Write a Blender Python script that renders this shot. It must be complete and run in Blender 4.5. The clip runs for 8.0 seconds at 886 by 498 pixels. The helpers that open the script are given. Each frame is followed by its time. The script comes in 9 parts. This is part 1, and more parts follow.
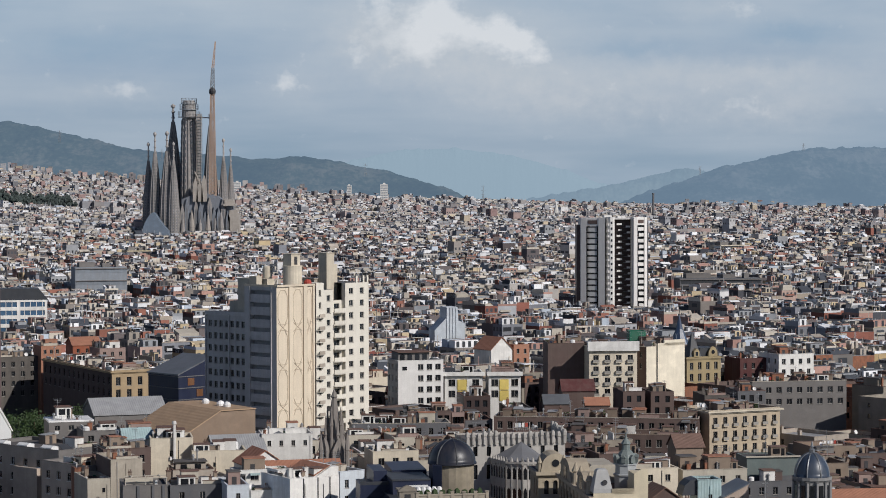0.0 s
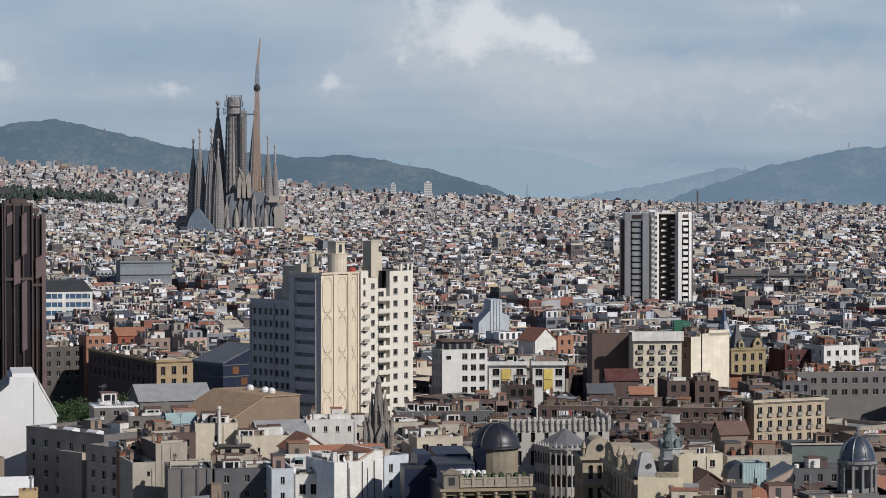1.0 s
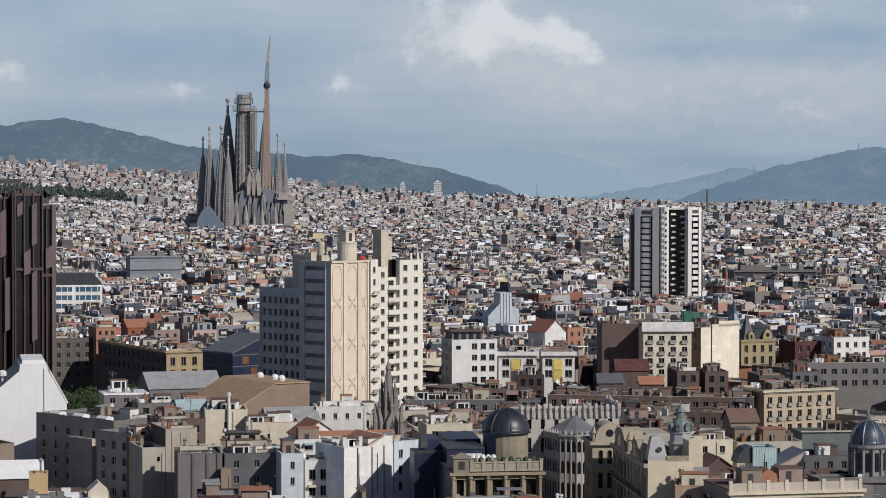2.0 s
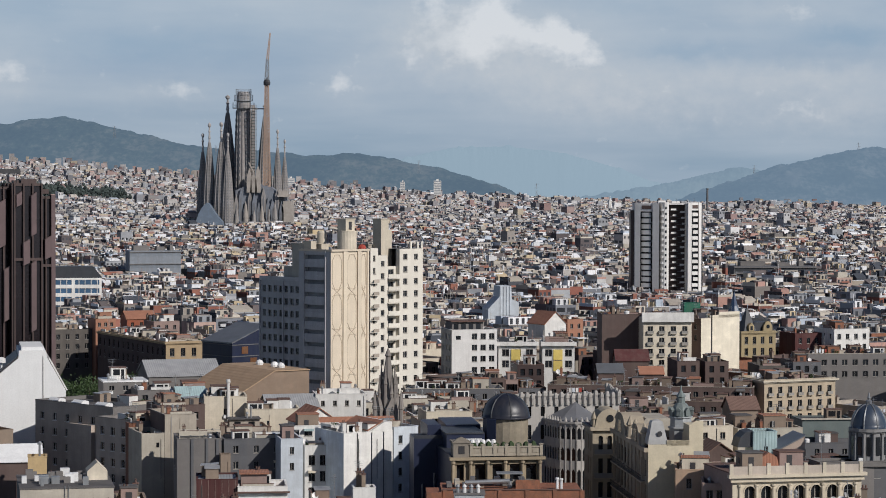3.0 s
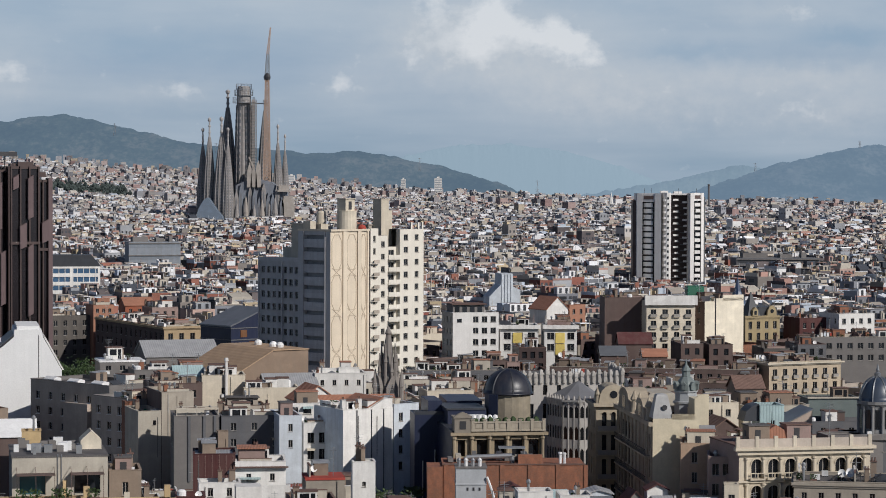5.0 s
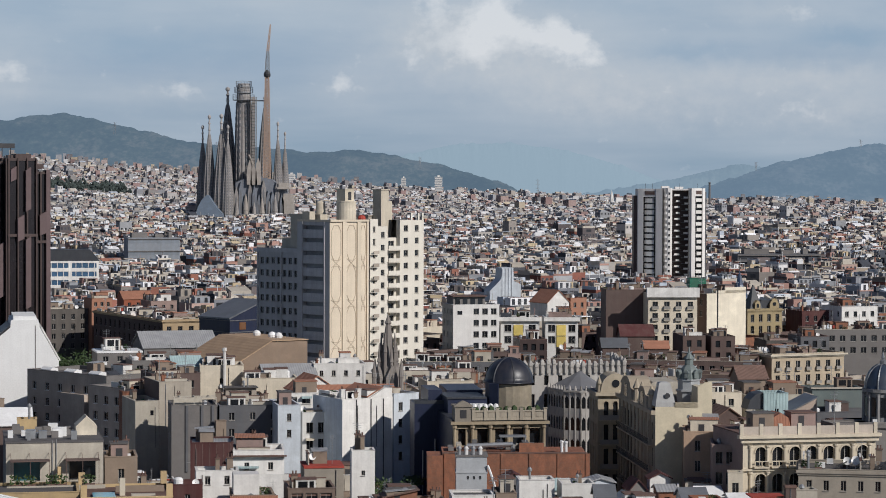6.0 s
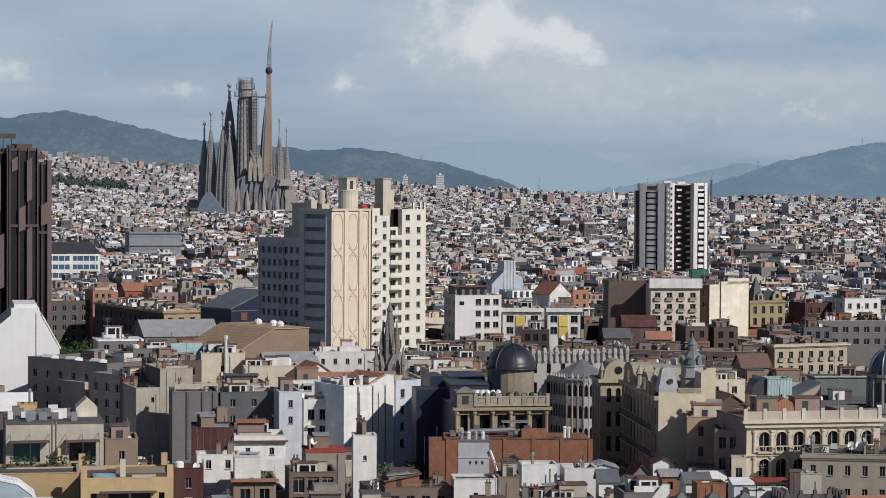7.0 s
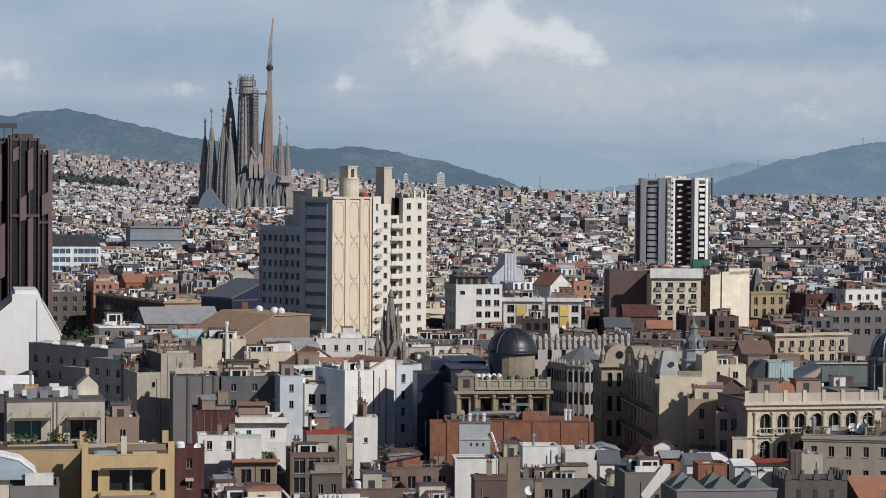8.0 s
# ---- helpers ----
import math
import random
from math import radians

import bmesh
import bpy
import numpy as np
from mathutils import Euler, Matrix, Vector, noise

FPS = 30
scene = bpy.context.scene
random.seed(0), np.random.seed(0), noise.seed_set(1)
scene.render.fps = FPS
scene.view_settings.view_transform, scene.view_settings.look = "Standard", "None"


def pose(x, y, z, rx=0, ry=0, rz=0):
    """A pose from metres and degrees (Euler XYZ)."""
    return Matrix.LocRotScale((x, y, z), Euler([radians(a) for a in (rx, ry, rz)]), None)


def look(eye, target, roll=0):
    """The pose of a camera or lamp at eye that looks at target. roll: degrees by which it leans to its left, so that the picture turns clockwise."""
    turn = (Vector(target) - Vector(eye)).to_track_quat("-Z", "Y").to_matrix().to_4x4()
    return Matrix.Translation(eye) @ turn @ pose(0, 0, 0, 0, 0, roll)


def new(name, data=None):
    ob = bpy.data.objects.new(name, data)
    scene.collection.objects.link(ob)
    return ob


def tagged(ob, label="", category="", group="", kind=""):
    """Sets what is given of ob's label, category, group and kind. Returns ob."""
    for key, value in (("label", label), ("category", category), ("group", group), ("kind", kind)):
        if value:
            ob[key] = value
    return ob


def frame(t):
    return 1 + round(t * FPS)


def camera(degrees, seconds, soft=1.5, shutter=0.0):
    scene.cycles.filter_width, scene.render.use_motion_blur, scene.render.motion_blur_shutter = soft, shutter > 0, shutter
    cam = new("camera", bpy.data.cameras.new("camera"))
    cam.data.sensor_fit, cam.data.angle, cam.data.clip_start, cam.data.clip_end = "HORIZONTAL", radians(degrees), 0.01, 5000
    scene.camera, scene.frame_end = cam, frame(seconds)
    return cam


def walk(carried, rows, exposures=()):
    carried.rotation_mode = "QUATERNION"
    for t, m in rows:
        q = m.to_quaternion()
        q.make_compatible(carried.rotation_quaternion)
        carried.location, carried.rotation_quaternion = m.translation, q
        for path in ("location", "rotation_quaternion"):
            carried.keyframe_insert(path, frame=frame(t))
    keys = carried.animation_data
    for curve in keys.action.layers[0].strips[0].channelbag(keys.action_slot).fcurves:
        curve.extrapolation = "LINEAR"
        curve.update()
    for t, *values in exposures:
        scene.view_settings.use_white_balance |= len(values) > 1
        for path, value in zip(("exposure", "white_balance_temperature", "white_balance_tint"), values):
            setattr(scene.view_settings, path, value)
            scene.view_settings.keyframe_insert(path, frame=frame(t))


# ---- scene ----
cam = camera(21.7, 8.0, soft=0.95)
# seconds, x, y, z, tilt, heading, lean
PATH = [
    (0.0, 0.503, 1.125, 78.927, 88.465, -1.406, -0.136),
    (0.1, 0.50, 1.11, 78.66, 88.463, -0.985, -0.126),
    (0.2, 0.50, 1.09, 78.38, 88.461, -0.735, -0.116),
    (0.3, 0.49, 1.07, 78.11, 88.460, -0.602, -0.106),
    (0.4, 0.49, 1.06, 77.83, 88.459, -0.545, -0.096),
    (0.5, 0.488, 1.041, 77.553, 88.458, -0.530, -0.086),
    (0.8, 0.38, 0.97, 76.61, 88.464, -0.528, -0.046),
    (0.9, 0.34, 0.95, 76.30, 88.466, -0.450, -0.032),
    (1.0, 0.310, 0.927, 75.982, 88.469, -0.322, -0.018),
    (1.1, 0.29, 0.926, 75.68, 88.472, -0.215, -0.008),
    (1.3, 0.25, 0.925, 75.08, 88.478, -0.120, 0.010),
    (1.5, 0.210, 0.925, 74.483, 88.483, -0.103, 0.029),
    (3.0, 0.063, 1.740, 70.068, 88.507, -0.099, 0.182),
    (3.5, 0.007, 2.723, 68.684, 88.516, -0.096, 0.204),
    (4.0, 0.017, 4.221, 67.387, 88.519, -0.083, 0.204),
    (4.5, 0.022, 6.124, 66.140, 88.516, -0.081, 0.194),
    (6.0, 0.060, 12.619, 62.601, 88.517, -0.073, 0.203),
    (6.5, 0.000, 13.960, 61.347, 88.505, -0.050, 0.242),
    (7.0, -0.080, 14.317, 60.121, 88.503, -0.037, 0.297),
    (7.5, -0.150, 14.358, 58.727, 88.510, -0.025, 0.342),
    (8.0, -0.189, 14.297, 57.259, 88.508, -0.026, 0.384),
]
walk(cam, [(t, pose(x, y, z, a, 0, h) @ pose(0, 0, 0, 0, 0, s)) for t, x, y, z, a, h, s in PATH],
     exposures=[(0.0, -0.14, 6080, 11), (8.0, -0.14, 6080, 11)])

# ---------------------------------------------------------------- light
SUN_TO = Vector((0.74, -0.675, 0.64)).normalized()
SUN_UP = math.asin(SUN_TO.z)
SUN_ROUND = math.atan2(SUN_TO.x, SUN_TO.y)

sun = new("sun", bpy.data.lights.new("sun", "SUN"))
sun.data.energy, sun.data.angle, sun.data.color = 4.45, radians(0.6), (1.0, 0.92, 0.81)
sun.matrix_world = look(SUN_TO * 100, (0, 0, 0))

world = bpy.data.worlds.new("sky")
scene.world = world
world.use_nodes = True


class Nodes:
    """Short way to write a node tree."""

    def __init__(self, tree):
        self.t = tree
        tree.nodes.clear()

    def add(self, kind, **inputs):
        n = self.t.nodes.new(kind)
        for k, v in inputs.items():
            key = int(k[1:]) if k[0] == "i" and k[1:].isdigit() else k.replace("_", " ")
            s = n.inputs[key]
            if isinstance(v, bpy.types.NodeSocket):
                self.t.links.new(v, s)
            else:
                s.default_value = v
        return n

    def math(self, op, a, b=0.0, c=0.0, clamp=False):
        n = self.add("ShaderNodeMath", i0=a, i1=b, i2=c)
        n.operation, n.use_clamp = op, clamp
        return n.outputs[0]

    def mix(self, f, a, b, blend="MIX"):
        n = self.add("ShaderNodeMix")
        n.data_type, n.blend_type = "RGBA", blend
        for i, v in ((0, f), (6, a), (7, b)):
            if isinstance(v, bpy.types.NodeSocket):
                self.t.links.new(v, n.inputs[i])
            else:
                n.inputs[i].default_value = v
        return n.outputs[2]

    def noise(self, vec, scale, detail=4.0, rough=0.55):
        return self.add("ShaderNodeTexNoise", Vector=vec, Scale=scale, Detail=detail, Roughness=rough).outputs[0]

    def ramp(self, f, stops, mode="LINEAR"):
        n = self.add("ShaderNodeValToRGB", i0=f)
        r = n.color_ramp
        r.interpolation = mode
        while len(r.elements) < len(stops):
            r.elements.new(0.5)
        for e, (p, c) in zip(r.elements, stops):
            e.position, e.color = p, (*c, 1)
        return n.outputs[0]

    def scaled(self, vec, s, off=(0, 0, 0)):
        return self.add("ShaderNodeMapping", Vector=vec, Scale=s, Location=off).outputs[0]


def build_sky():
    n = Nodes(world.node_tree)
    way = n.add("ShaderNodeTexCoord").outputs["Generated"]
    sep = n.add("ShaderNodeSeparateXYZ", Vector=way)
    air = n.add("ShaderNodeTexSky")
    air.sky_type, air.sun_disc, air.sun_elevation, air.sun_rotation = "NISHITA", False, SUN_UP, SUN_ROUND
    air.dust_density, air.altitude = 2.0, 80.0
    sky = air.outputs[0]
    az = n.math("ARCTAN2", sep.outputs[0], sep.outputs[1])
    el = n.math("ARCSINE", sep.outputs[2])
    flat = n.add("ShaderNodeCombineXYZ", X=az, Y=el, Z=0.0).outputs[0]
    # thin veil of high cloud in long bands
    band = n.noise(n.scaled(flat, (7.0, 52.0, 1), (3.1, 0.7, 0)), 1.0, 5, 0.5)
    band = n.math("MULTIPLY_ADD", band, 2.2, -0.72, clamp=True)
    soft = n.noise(n.scaled(flat, (24.0, 48.0, 1), (0.4, 2.0, 0)), 1.0, 4, 0.5)
    soft = n.math("MULTIPLY_ADD", soft, 2.2, -0.68, clamp=True)
    low = n.math("MULTIPLY_ADD", el, 9.0, 0.10, clamp=True)
    veil = n.ramp(low, [(0.0, (2.15, 3.0, 3.72)), (0.22, (2.45, 3.25, 3.95)), (0.55, (2.85, 3.6, 4.45)), (1.0, (2.6, 3.45, 4.35))])
    bright = n.mix(n.math("MULTIPLY", band, 0.85), veil, (4.25, 4.72, 5.12, 1))
    lift = n.math("MULTIPLY", n.math("MULTIPLY_ADD", el, 16.0, -0.35, clamp=True), 0.5)
    bright = n.mix(n.math("MULTIPLY", soft, lift), bright, (4.75, 5.1, 5.4, 1))
    # cumulus: grey-white bodies, sunlit lobes and blue gaps, each by azimuth, elevation, width, height, strength
    bodies = [(0.030, 0.062, 0.036, 0.018, 1.1), (-0.004, 0.066, 0.026, 0.018, 0.95), (0.060, 0.044, 0.036, 0.014, 0.8), (-0.188, 0.046, 0.020, 0.012, 0.7), (0.150, 0.048, 0.060, 0.006, 0.9),
              (0.172, 0.034, 0.034, 0.010, 0.85), (0.105, 0.036, 0.044, 0.010, 0.75), (-0.120, 0.040, 0.030, 0.007, 0.45), (-0.040, 0.044, 0.014, 0.010, 0.45), (-0.060, 0.082, 0.030, 0.006, 0.4), (0.140, 0.078, 0.030, 0.006, 0.5)]
    gaps = [(0.104, 0.059, 0.026, 0.0040, 0.85), (0.175, 0.066, 0.024, 0.005, 0.8), (-0.130, 0.061, 0.040, 0.007, 0.7), (-0.165, 0.075, 0.030, 0.006, 0.3), (0.080, 0.079, 0.022, 0.004, 0.35)]
    lobes = [(0.0255, 0.080, 0.0075, 0.009, 1.0), (0.0165, 0.0715, 0.0065, 0.008, 1.0), (0.029, 0.069, 0.011, 0.006, 0.8), (0.040, 0.0655, 0.009, 0.0055, 0.8), (0.0505, 0.0670, 0.0075, 0.0065, 1.15), (0.0585, 0.0615, 0.0075, 0.006, 1.15),
             (0.0655, 0.0560, 0.005, 0.0045, 0.75), (-0.0416, 0.0453, 0.0055, 0.005, 0.72), (-0.0125, 0.0575, 0.004, 0.0065, 0.55), (-0.003, 0.078, 0.007, 0.009, 0.75), (0.010, 0.063, 0.012, 0.008, 0.62), (0.020, 0.060, 0.014, 0.006, 0.5), (-0.186, 0.050, 0.011, 0.005, 0.55),
             (-0.112, 0.0415, 0.008, 0.0035, 0.45), (0.154, 0.0355, 0.011, 0.004, 0.45), (0.1555, 0.0755, 0.009, 0.004, 0.42)]
    puff = n.noise(n.scaled(flat, (120.0, 150.0, 1)), 1.0, 7, 0.6)
    wob_a = n.math("MULTIPLY_ADD", n.noise(n.scaled(flat, (80.0, 100.0, 1), (7, 3, 0)), 1.0, 5, 0.6), 0.014, -0.007)
    wob_e = n.math("MULTIPLY_ADD", n.noise(n.scaled(flat, (80.0, 100.0, 1), (1, 9, 0)), 1.0, 5, 0.6), 0.012, -0.006)
    wa, we = n.math("ADD", az, wob_a), n.math("ADD", el, wob_e)

    def heap(rows):
        out = None
        for a, e, w, h, k in rows:
            da = n.math("DIVIDE", n.math("SUBTRACT", wa, a), w)
            de = n.math("DIVIDE", n.math("SUBTRACT", we, e), h)
            d = n.math("ADD", n.math("MULTIPLY", da, da), n.math("MULTIPLY", de, de))
            f = n.math("MULTIPLY", n.math("EXPONENT", n.math("MULTIPLY", d, -1.0)), k)
            out = f if out is None else n.math("ADD", out, f)
        return out

    col = n.mix(n.math("MULTIPLY", heap(gaps), n.math("MULTIPLY_ADD", soft, -0.5, 1.0), clamp=True), bright, (2.45, 3.42, 4.4, 1))
    col = n.mix(n.math("MULTIPLY", heap(bodies), n.math("MULTIPLY_ADD", puff, 1.0, 0.25, clamp=True), clamp=True), col, (4.75, 5.0, 5.2, 1))
    crest = n.math("ADD", heap(lobes), n.math("MULTIPLY_ADD", puff, 1.5, -0.75))
    crest = n.math("MULTIPLY_ADD", crest, 1.15, -0.24, clamp=True)
    col = n.mix(n.math("MULTIPLY", crest, 0.82), col, (6.9, 6.85, 6.7, 1))
    # the blue sky itself goes on overhead
    cover = n.math("MULTIPLY_ADD", el, -0.9, 0.96, clamp=True)
    col = n.mix(cover, sky, col)
    # the unseen upper sky is dimmed and blued to cut the fill light
    high = n.math("MULTIPLY_ADD", el, 3.0, -0.45, clamp=True)
    dim = n.add("ShaderNodeCombineXYZ", X=n.math("MULTIPLY_ADD", high, -0.915, 1.0), Y=n.math("MULTIPLY_ADD", high, -0.865, 1.0), Z=n.math("MULTIPLY_ADD", high, -0.73, 1.0))
    col = n.mix(1.0, col, dim.outputs[0], "MULTIPLY")
    bg = n.add("ShaderNodeBackground", Color=col, Strength=0.12)
    n.add("ShaderNodeOutputWorld", Surface=bg.outputs[0])


build_sky()

# ---------------------------------------------------------------- materials


def mat(name, color, rough=0.85, metal=0.0, spots=0.26, streak=0.34, bump=0.02, grain=3.0, vary=0.10, spec=0.3, island=False, dirt=(0.16, 0.14, 0.12)):
    """A weathered surface: blotches, rain streaks, fine grain, and a tone of its own for each object."""
    m = bpy.data.materials.new(name)
    m.use_nodes = True
    n = Nodes(m.node_tree)
    co = n.add("ShaderNodeTexCoord").outputs["Object"]
    big = n.noise(n.scaled(co, (0.22, 0.22, 0.22)), 1.0, 5)
    fine = n.noise(co, grain, 6, 0.65)
    run = n.noise(n.scaled(co, (0.7, 0.7, 0.07)), 1.0, 6, 0.65)
    rnd = (n.add("ShaderNodeNewGeometry").outputs["Random Per Island"] if island else n.add("ShaderNodeObjectInfo").outputs["Random"])
    c = (*[k * (0.80 if max(color) < 0.6 else 0.86) for k in color], 1)
    tone = n.math("MULTIPLY_ADD", rnd, 2 * vary, 1.0 - vary)
    tone = n.math("MULTIPLY", tone, n.math("MULTIPLY_ADD", big, 2 * spots, 1.0 - spots))
    tone = n.math("MULTIPLY", tone, n.math("MULTIPLY_ADD", fine, 0.34, 0.83))
    patch = n.noise(n.scaled(co, (0.35, 0.35, 0.5), (11, 4, 2)), 1.0, 2, 0.4)
    tone = n.math("MULTIPLY", tone, n.math("MULTIPLY_ADD", n.math("MULTIPLY_ADD", patch, 6.0, -3.1, clamp=True), spots * 0.4, 1.0 - spots * 0.2))
    grey = n.add("ShaderNodeCombineXYZ", X=tone, Y=tone, Z=tone).outputs[0]
    col = n.mix(1.0, c, grey, "MULTIPLY")
    col = n.mix(n.math("MULTIPLY", n.math("MULTIPLY_ADD", run, 2.6, -1.05, clamp=True), streak * 0.95), col, (*dirt, 1))
    b = n.add("ShaderNodeBump", Strength=0.5, Distance=bump, Height=fine)
    p = n.add("ShaderNodeBsdfPrincipled", Base_Color=col, Roughness=rough, Metallic=metal, Normal=b.outputs[0])
    p.inputs["Specular IOR Level"].default_value = spec
    n.add("ShaderNodeOutputMaterial", Surface=p.outputs[0])
    return m


def palette_mat(name, stops, rough=0.9, island=True):
    """Weathered plaster whose colour is drawn from a palette, house by house."""
    m = bpy.data.materials.new(name)
    m.use_nodes = True
    n = Nodes(m.node_tree)
    co = n.add("ShaderNodeTexCoord").outputs["Object"]
    rnd = n.add("ShaderNodeNewGeometry").outputs["Random Per Island"]
    base = n.ramp(rnd, [(p, tuple(k * 0.86 for k in c)) for p, c in stops], "CONSTANT")
    big = n.noise(n.scaled(co, (0.15, 0.15, 0.3)), 1.0, 5)
    fine = n.noise(co, 1.2, 5, 0.6)
    tone = n.math("MULTIPLY", n.math("MULTIPLY_ADD", big, 0.5, 0.75), n.math("MULTIPLY_ADD", fine, 0.4, 0.8))
    tone = n.math("MULTIPLY", tone, n.math("MULTIPLY_ADD", n.math("FRACT", n.math("MULTIPLY", rnd, 37.7)), 0.4, 0.8))
    grey = n.add("ShaderNodeCombineXYZ", X=tone, Y=tone, Z=tone).outputs[0]
    p = n.add("ShaderNodeBsdfPrincipled", Base_Color=n.mix(1.0, base, grey, "MULTIPLY"), Roughness=rough)
    p.inputs["Specular IOR Level"].default_value = 0.2
    n.add("ShaderNodeOutputMaterial", Surface=p.outputs[0])
    return m


def tile_mat(name, color, pitch=0.25, rough=0.85):
    """Clay tile or corrugated sheet: ribs, row by row, with weathered pieces."""
    m = bpy.data.materials.new(name)
    m.use_nodes = True
    n = Nodes(m.node_tree)
    co = n.add("ShaderNodeTexCoord").outputs["Object"]
    wave = n.add("ShaderNodeTexWave", Vector=co, Scale=0.31 / pitch, Distortion=0.4, Detail=2.0).outputs[1]
    blotch = n.noise(n.scaled(co, (0.5, 0.5, 0.5)), 1.0, 5)
    fine = n.noise(co, 3.0, 4)
    col = n.mix(blotch, tuple(k * 0.65 for k in color) + (1,), tuple(min(1, k * 1.3) for k in color) + (1,))
    col = n.mix(n.math("MULTIPLY", fine, 0.35), col, (0.16, 0.13, 0.11, 1))
    b = n.add("ShaderNodeBump", Strength=0.7, Distance=0.05, Height=wave)
    p = n.add("ShaderNodeBsdfPrincipled", Base_Color=col, Roughness=rough, Normal=b.outputs[0])
    n.add("ShaderNodeOutputMaterial", Surface=p.outputs[0])
    return m


def brick_mat(name, color, mortar=(0.30, 0.25, 0.21)):
    m = bpy.data.materials.new(name)
    m.use_nodes = True
    n = Nodes(m.node_tree)
    co = n.add("ShaderNodeTexCoord").outputs["Object"]
    turn = n.add("ShaderNodeMapping", Vector=co, Rotation=(radians(90), 0, 0)).outputs[0]
    br = n.add("ShaderNodeTexBrick", Vector=turn, Color1=(*color, 1), Color2=(*[k * 0.7 for k in color], 1), Mortar=(*mortar, 1), Scale=1.0,
               Mortar_Size=0.012, Brick_Width=0.29, Row_Height=0.075)
    big = n.noise(n.scaled(co, (0.3, 0.3, 0.3)), 1.0, 5)
    col = n.mix(n.math("MULTIPLY_ADD", big, 1.5, -0.45, clamp=True), br.outputs[0], (0.15, 0.075, 0.05, 1))
    light = n.noise(n.scaled(co, (0.9, 0.9, 0.5), (3, 1, 2)), 1.0, 6, 0.65)
    col = n.mix(n.math("MULTIPLY_ADD", light, 2.4, -1.05, clamp=True), col, (*[min(1, k * 1.3 + 0.01) for k in color], 1))
    p = n.add("ShaderNodeBsdfPrincipled", Base_Color=col, Roughness=0.9)
    n.add("ShaderNodeOutputMaterial", Surface=p.outputs[0])
    return m


WHITE = mat("white_render", (0.80, 0.785, 0.75))
CREAM = mat("cream_render", (0.66, 0.59, 0.47))
PALE = mat("pale_render", (0.53, 0.485, 0.405))
BEIGE = mat("beige_stone", (0.47, 0.41, 0.345))
OCHRE = mat("ochre_render", (0.60, 0.44, 0.235))
TAN = mat("tan_render", (0.29, 0.225, 0.172))
PINK = mat("pink_render", (0.36, 0.26, 0.23))
GREY = mat("grey_render", (0.215, 0.203, 0.196))
DARKGREY = mat("dark_grey_render", (0.145, 0.148, 0.16))
BROWN = mat("brown_render", (0.135, 0.094, 0.084))
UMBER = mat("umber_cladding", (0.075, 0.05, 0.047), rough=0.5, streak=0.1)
STONE = mat("weathered_stone", (0.32, 0.285, 0.235), spots=0.3, streak=0.45, bump=0.05)
DARKSTONE = mat("dark_weathered_stone", (0.13, 0.118, 0.108), spots=0.35, streak=0.5, bump=0.06)
BLUEWHITE = mat("blue_white_render", (0.62, 0.67, 0.72))
NAVY = mat("navy_cladding", (0.022, 0.030, 0.066), rough=0.45, streak=0.1)
YELLOW = mat("yellow_panel", (0.72, 0.56, 0.16), streak=0.1)
RED = mat("red_paint", (0.42, 0.07, 0.05), streak=0.15)
OXIDE = mat("oxide_red_sheet", (0.105, 0.038, 0.037), streak=0.35)
TERRA = tile_mat("clay_tile_roof", (0.36, 0.155, 0.09))
PAVER = mat("terracotta_paving", (0.175, 0.108, 0.088), streak=0.0, spots=0.35)
GRAVEL = mat("grey_roof_gravel", (0.125, 0.118, 0.116), streak=0.0, spots=0.3)
SHEET = tile_mat("grey_corrugated_sheet", (0.33, 0.34, 0.35), 0.5, 0.5)
BROWNSHEET = tile_mat("brown_roof_sheet", (0.42, 0.285, 0.17), 0.9, 0.7)
DARKTILE = tile_mat("dark_clay_tile", (0.15, 0.085, 0.065))
AQUA = tile_mat("pale_green_sheet", (0.36, 0.49, 0.50), 0.5, 0.5)
SLATE = mat("dark_slate", (0.055, 0.06, 0.07), rough=0.5, streak=0.1)
ZINC = mat("zinc_sheet", (0.23, 0.245, 0.265), rough=0.42, metal=0.35, streak=0.2)
BRICK = brick_mat("red_brick", (0.27, 0.10, 0.05), (0.17, 0.105, 0.075))
GLASS = mat("window_glass", (0.018, 0.02, 0.024), rough=0.15, spots=0.1, streak=0.0, bump=0.0, vary=0.5, spec=0.6)
FARGLASS = mat("far_window_glass", (0.06, 0.065, 0.075), rough=0.3, spots=0.1, streak=0.0, bump=0.0, vary=0.5, island=True)
TEAL = mat("teal_glass", (0.05, 0.13, 0.15), rough=0.12, streak=0.0, bump=0.0, spec=0.6)
FRAME = mat("window_frame_paint", (0.36, 0.34, 0.31), streak=0.1)
STEEL = mat("galvanised_steel", (0.45, 0.46, 0.47), rough=0.4, metal=0.6, streak=0.2)
IRON = mat("dark_iron", (0.05, 0.05, 0.055), rough=0.55, streak=0.1)
PLASTIC = mat("white_plastic", (0.80, 0.80, 0.79), rough=0.4, streak=0.12, bump=0.0)
LEAF = mat("leaves", (0.04, 0.068, 0.022), rough=0.6, streak=0.0, vary=0.35, island=True)
BARK = mat("bark", (0.14, 0.10, 0.07))
ASPHALT = mat("asphalt", (0.06, 0.06, 0.06), streak=0.0, spots=0.3)
POOL = mat("pool_blue", (0.25, 0.55, 0.68), rough=0.2, streak=0.0)
GREENPAINT = mat("green_paint", (0.03, 0.19, 0.12))
BLUETILE = mat("blue_glazed_tile", (0.02, 0.05, 0.12), rough=0.3)
ORANGE = mat("orange_render", (0.40, 0.20, 0.13))

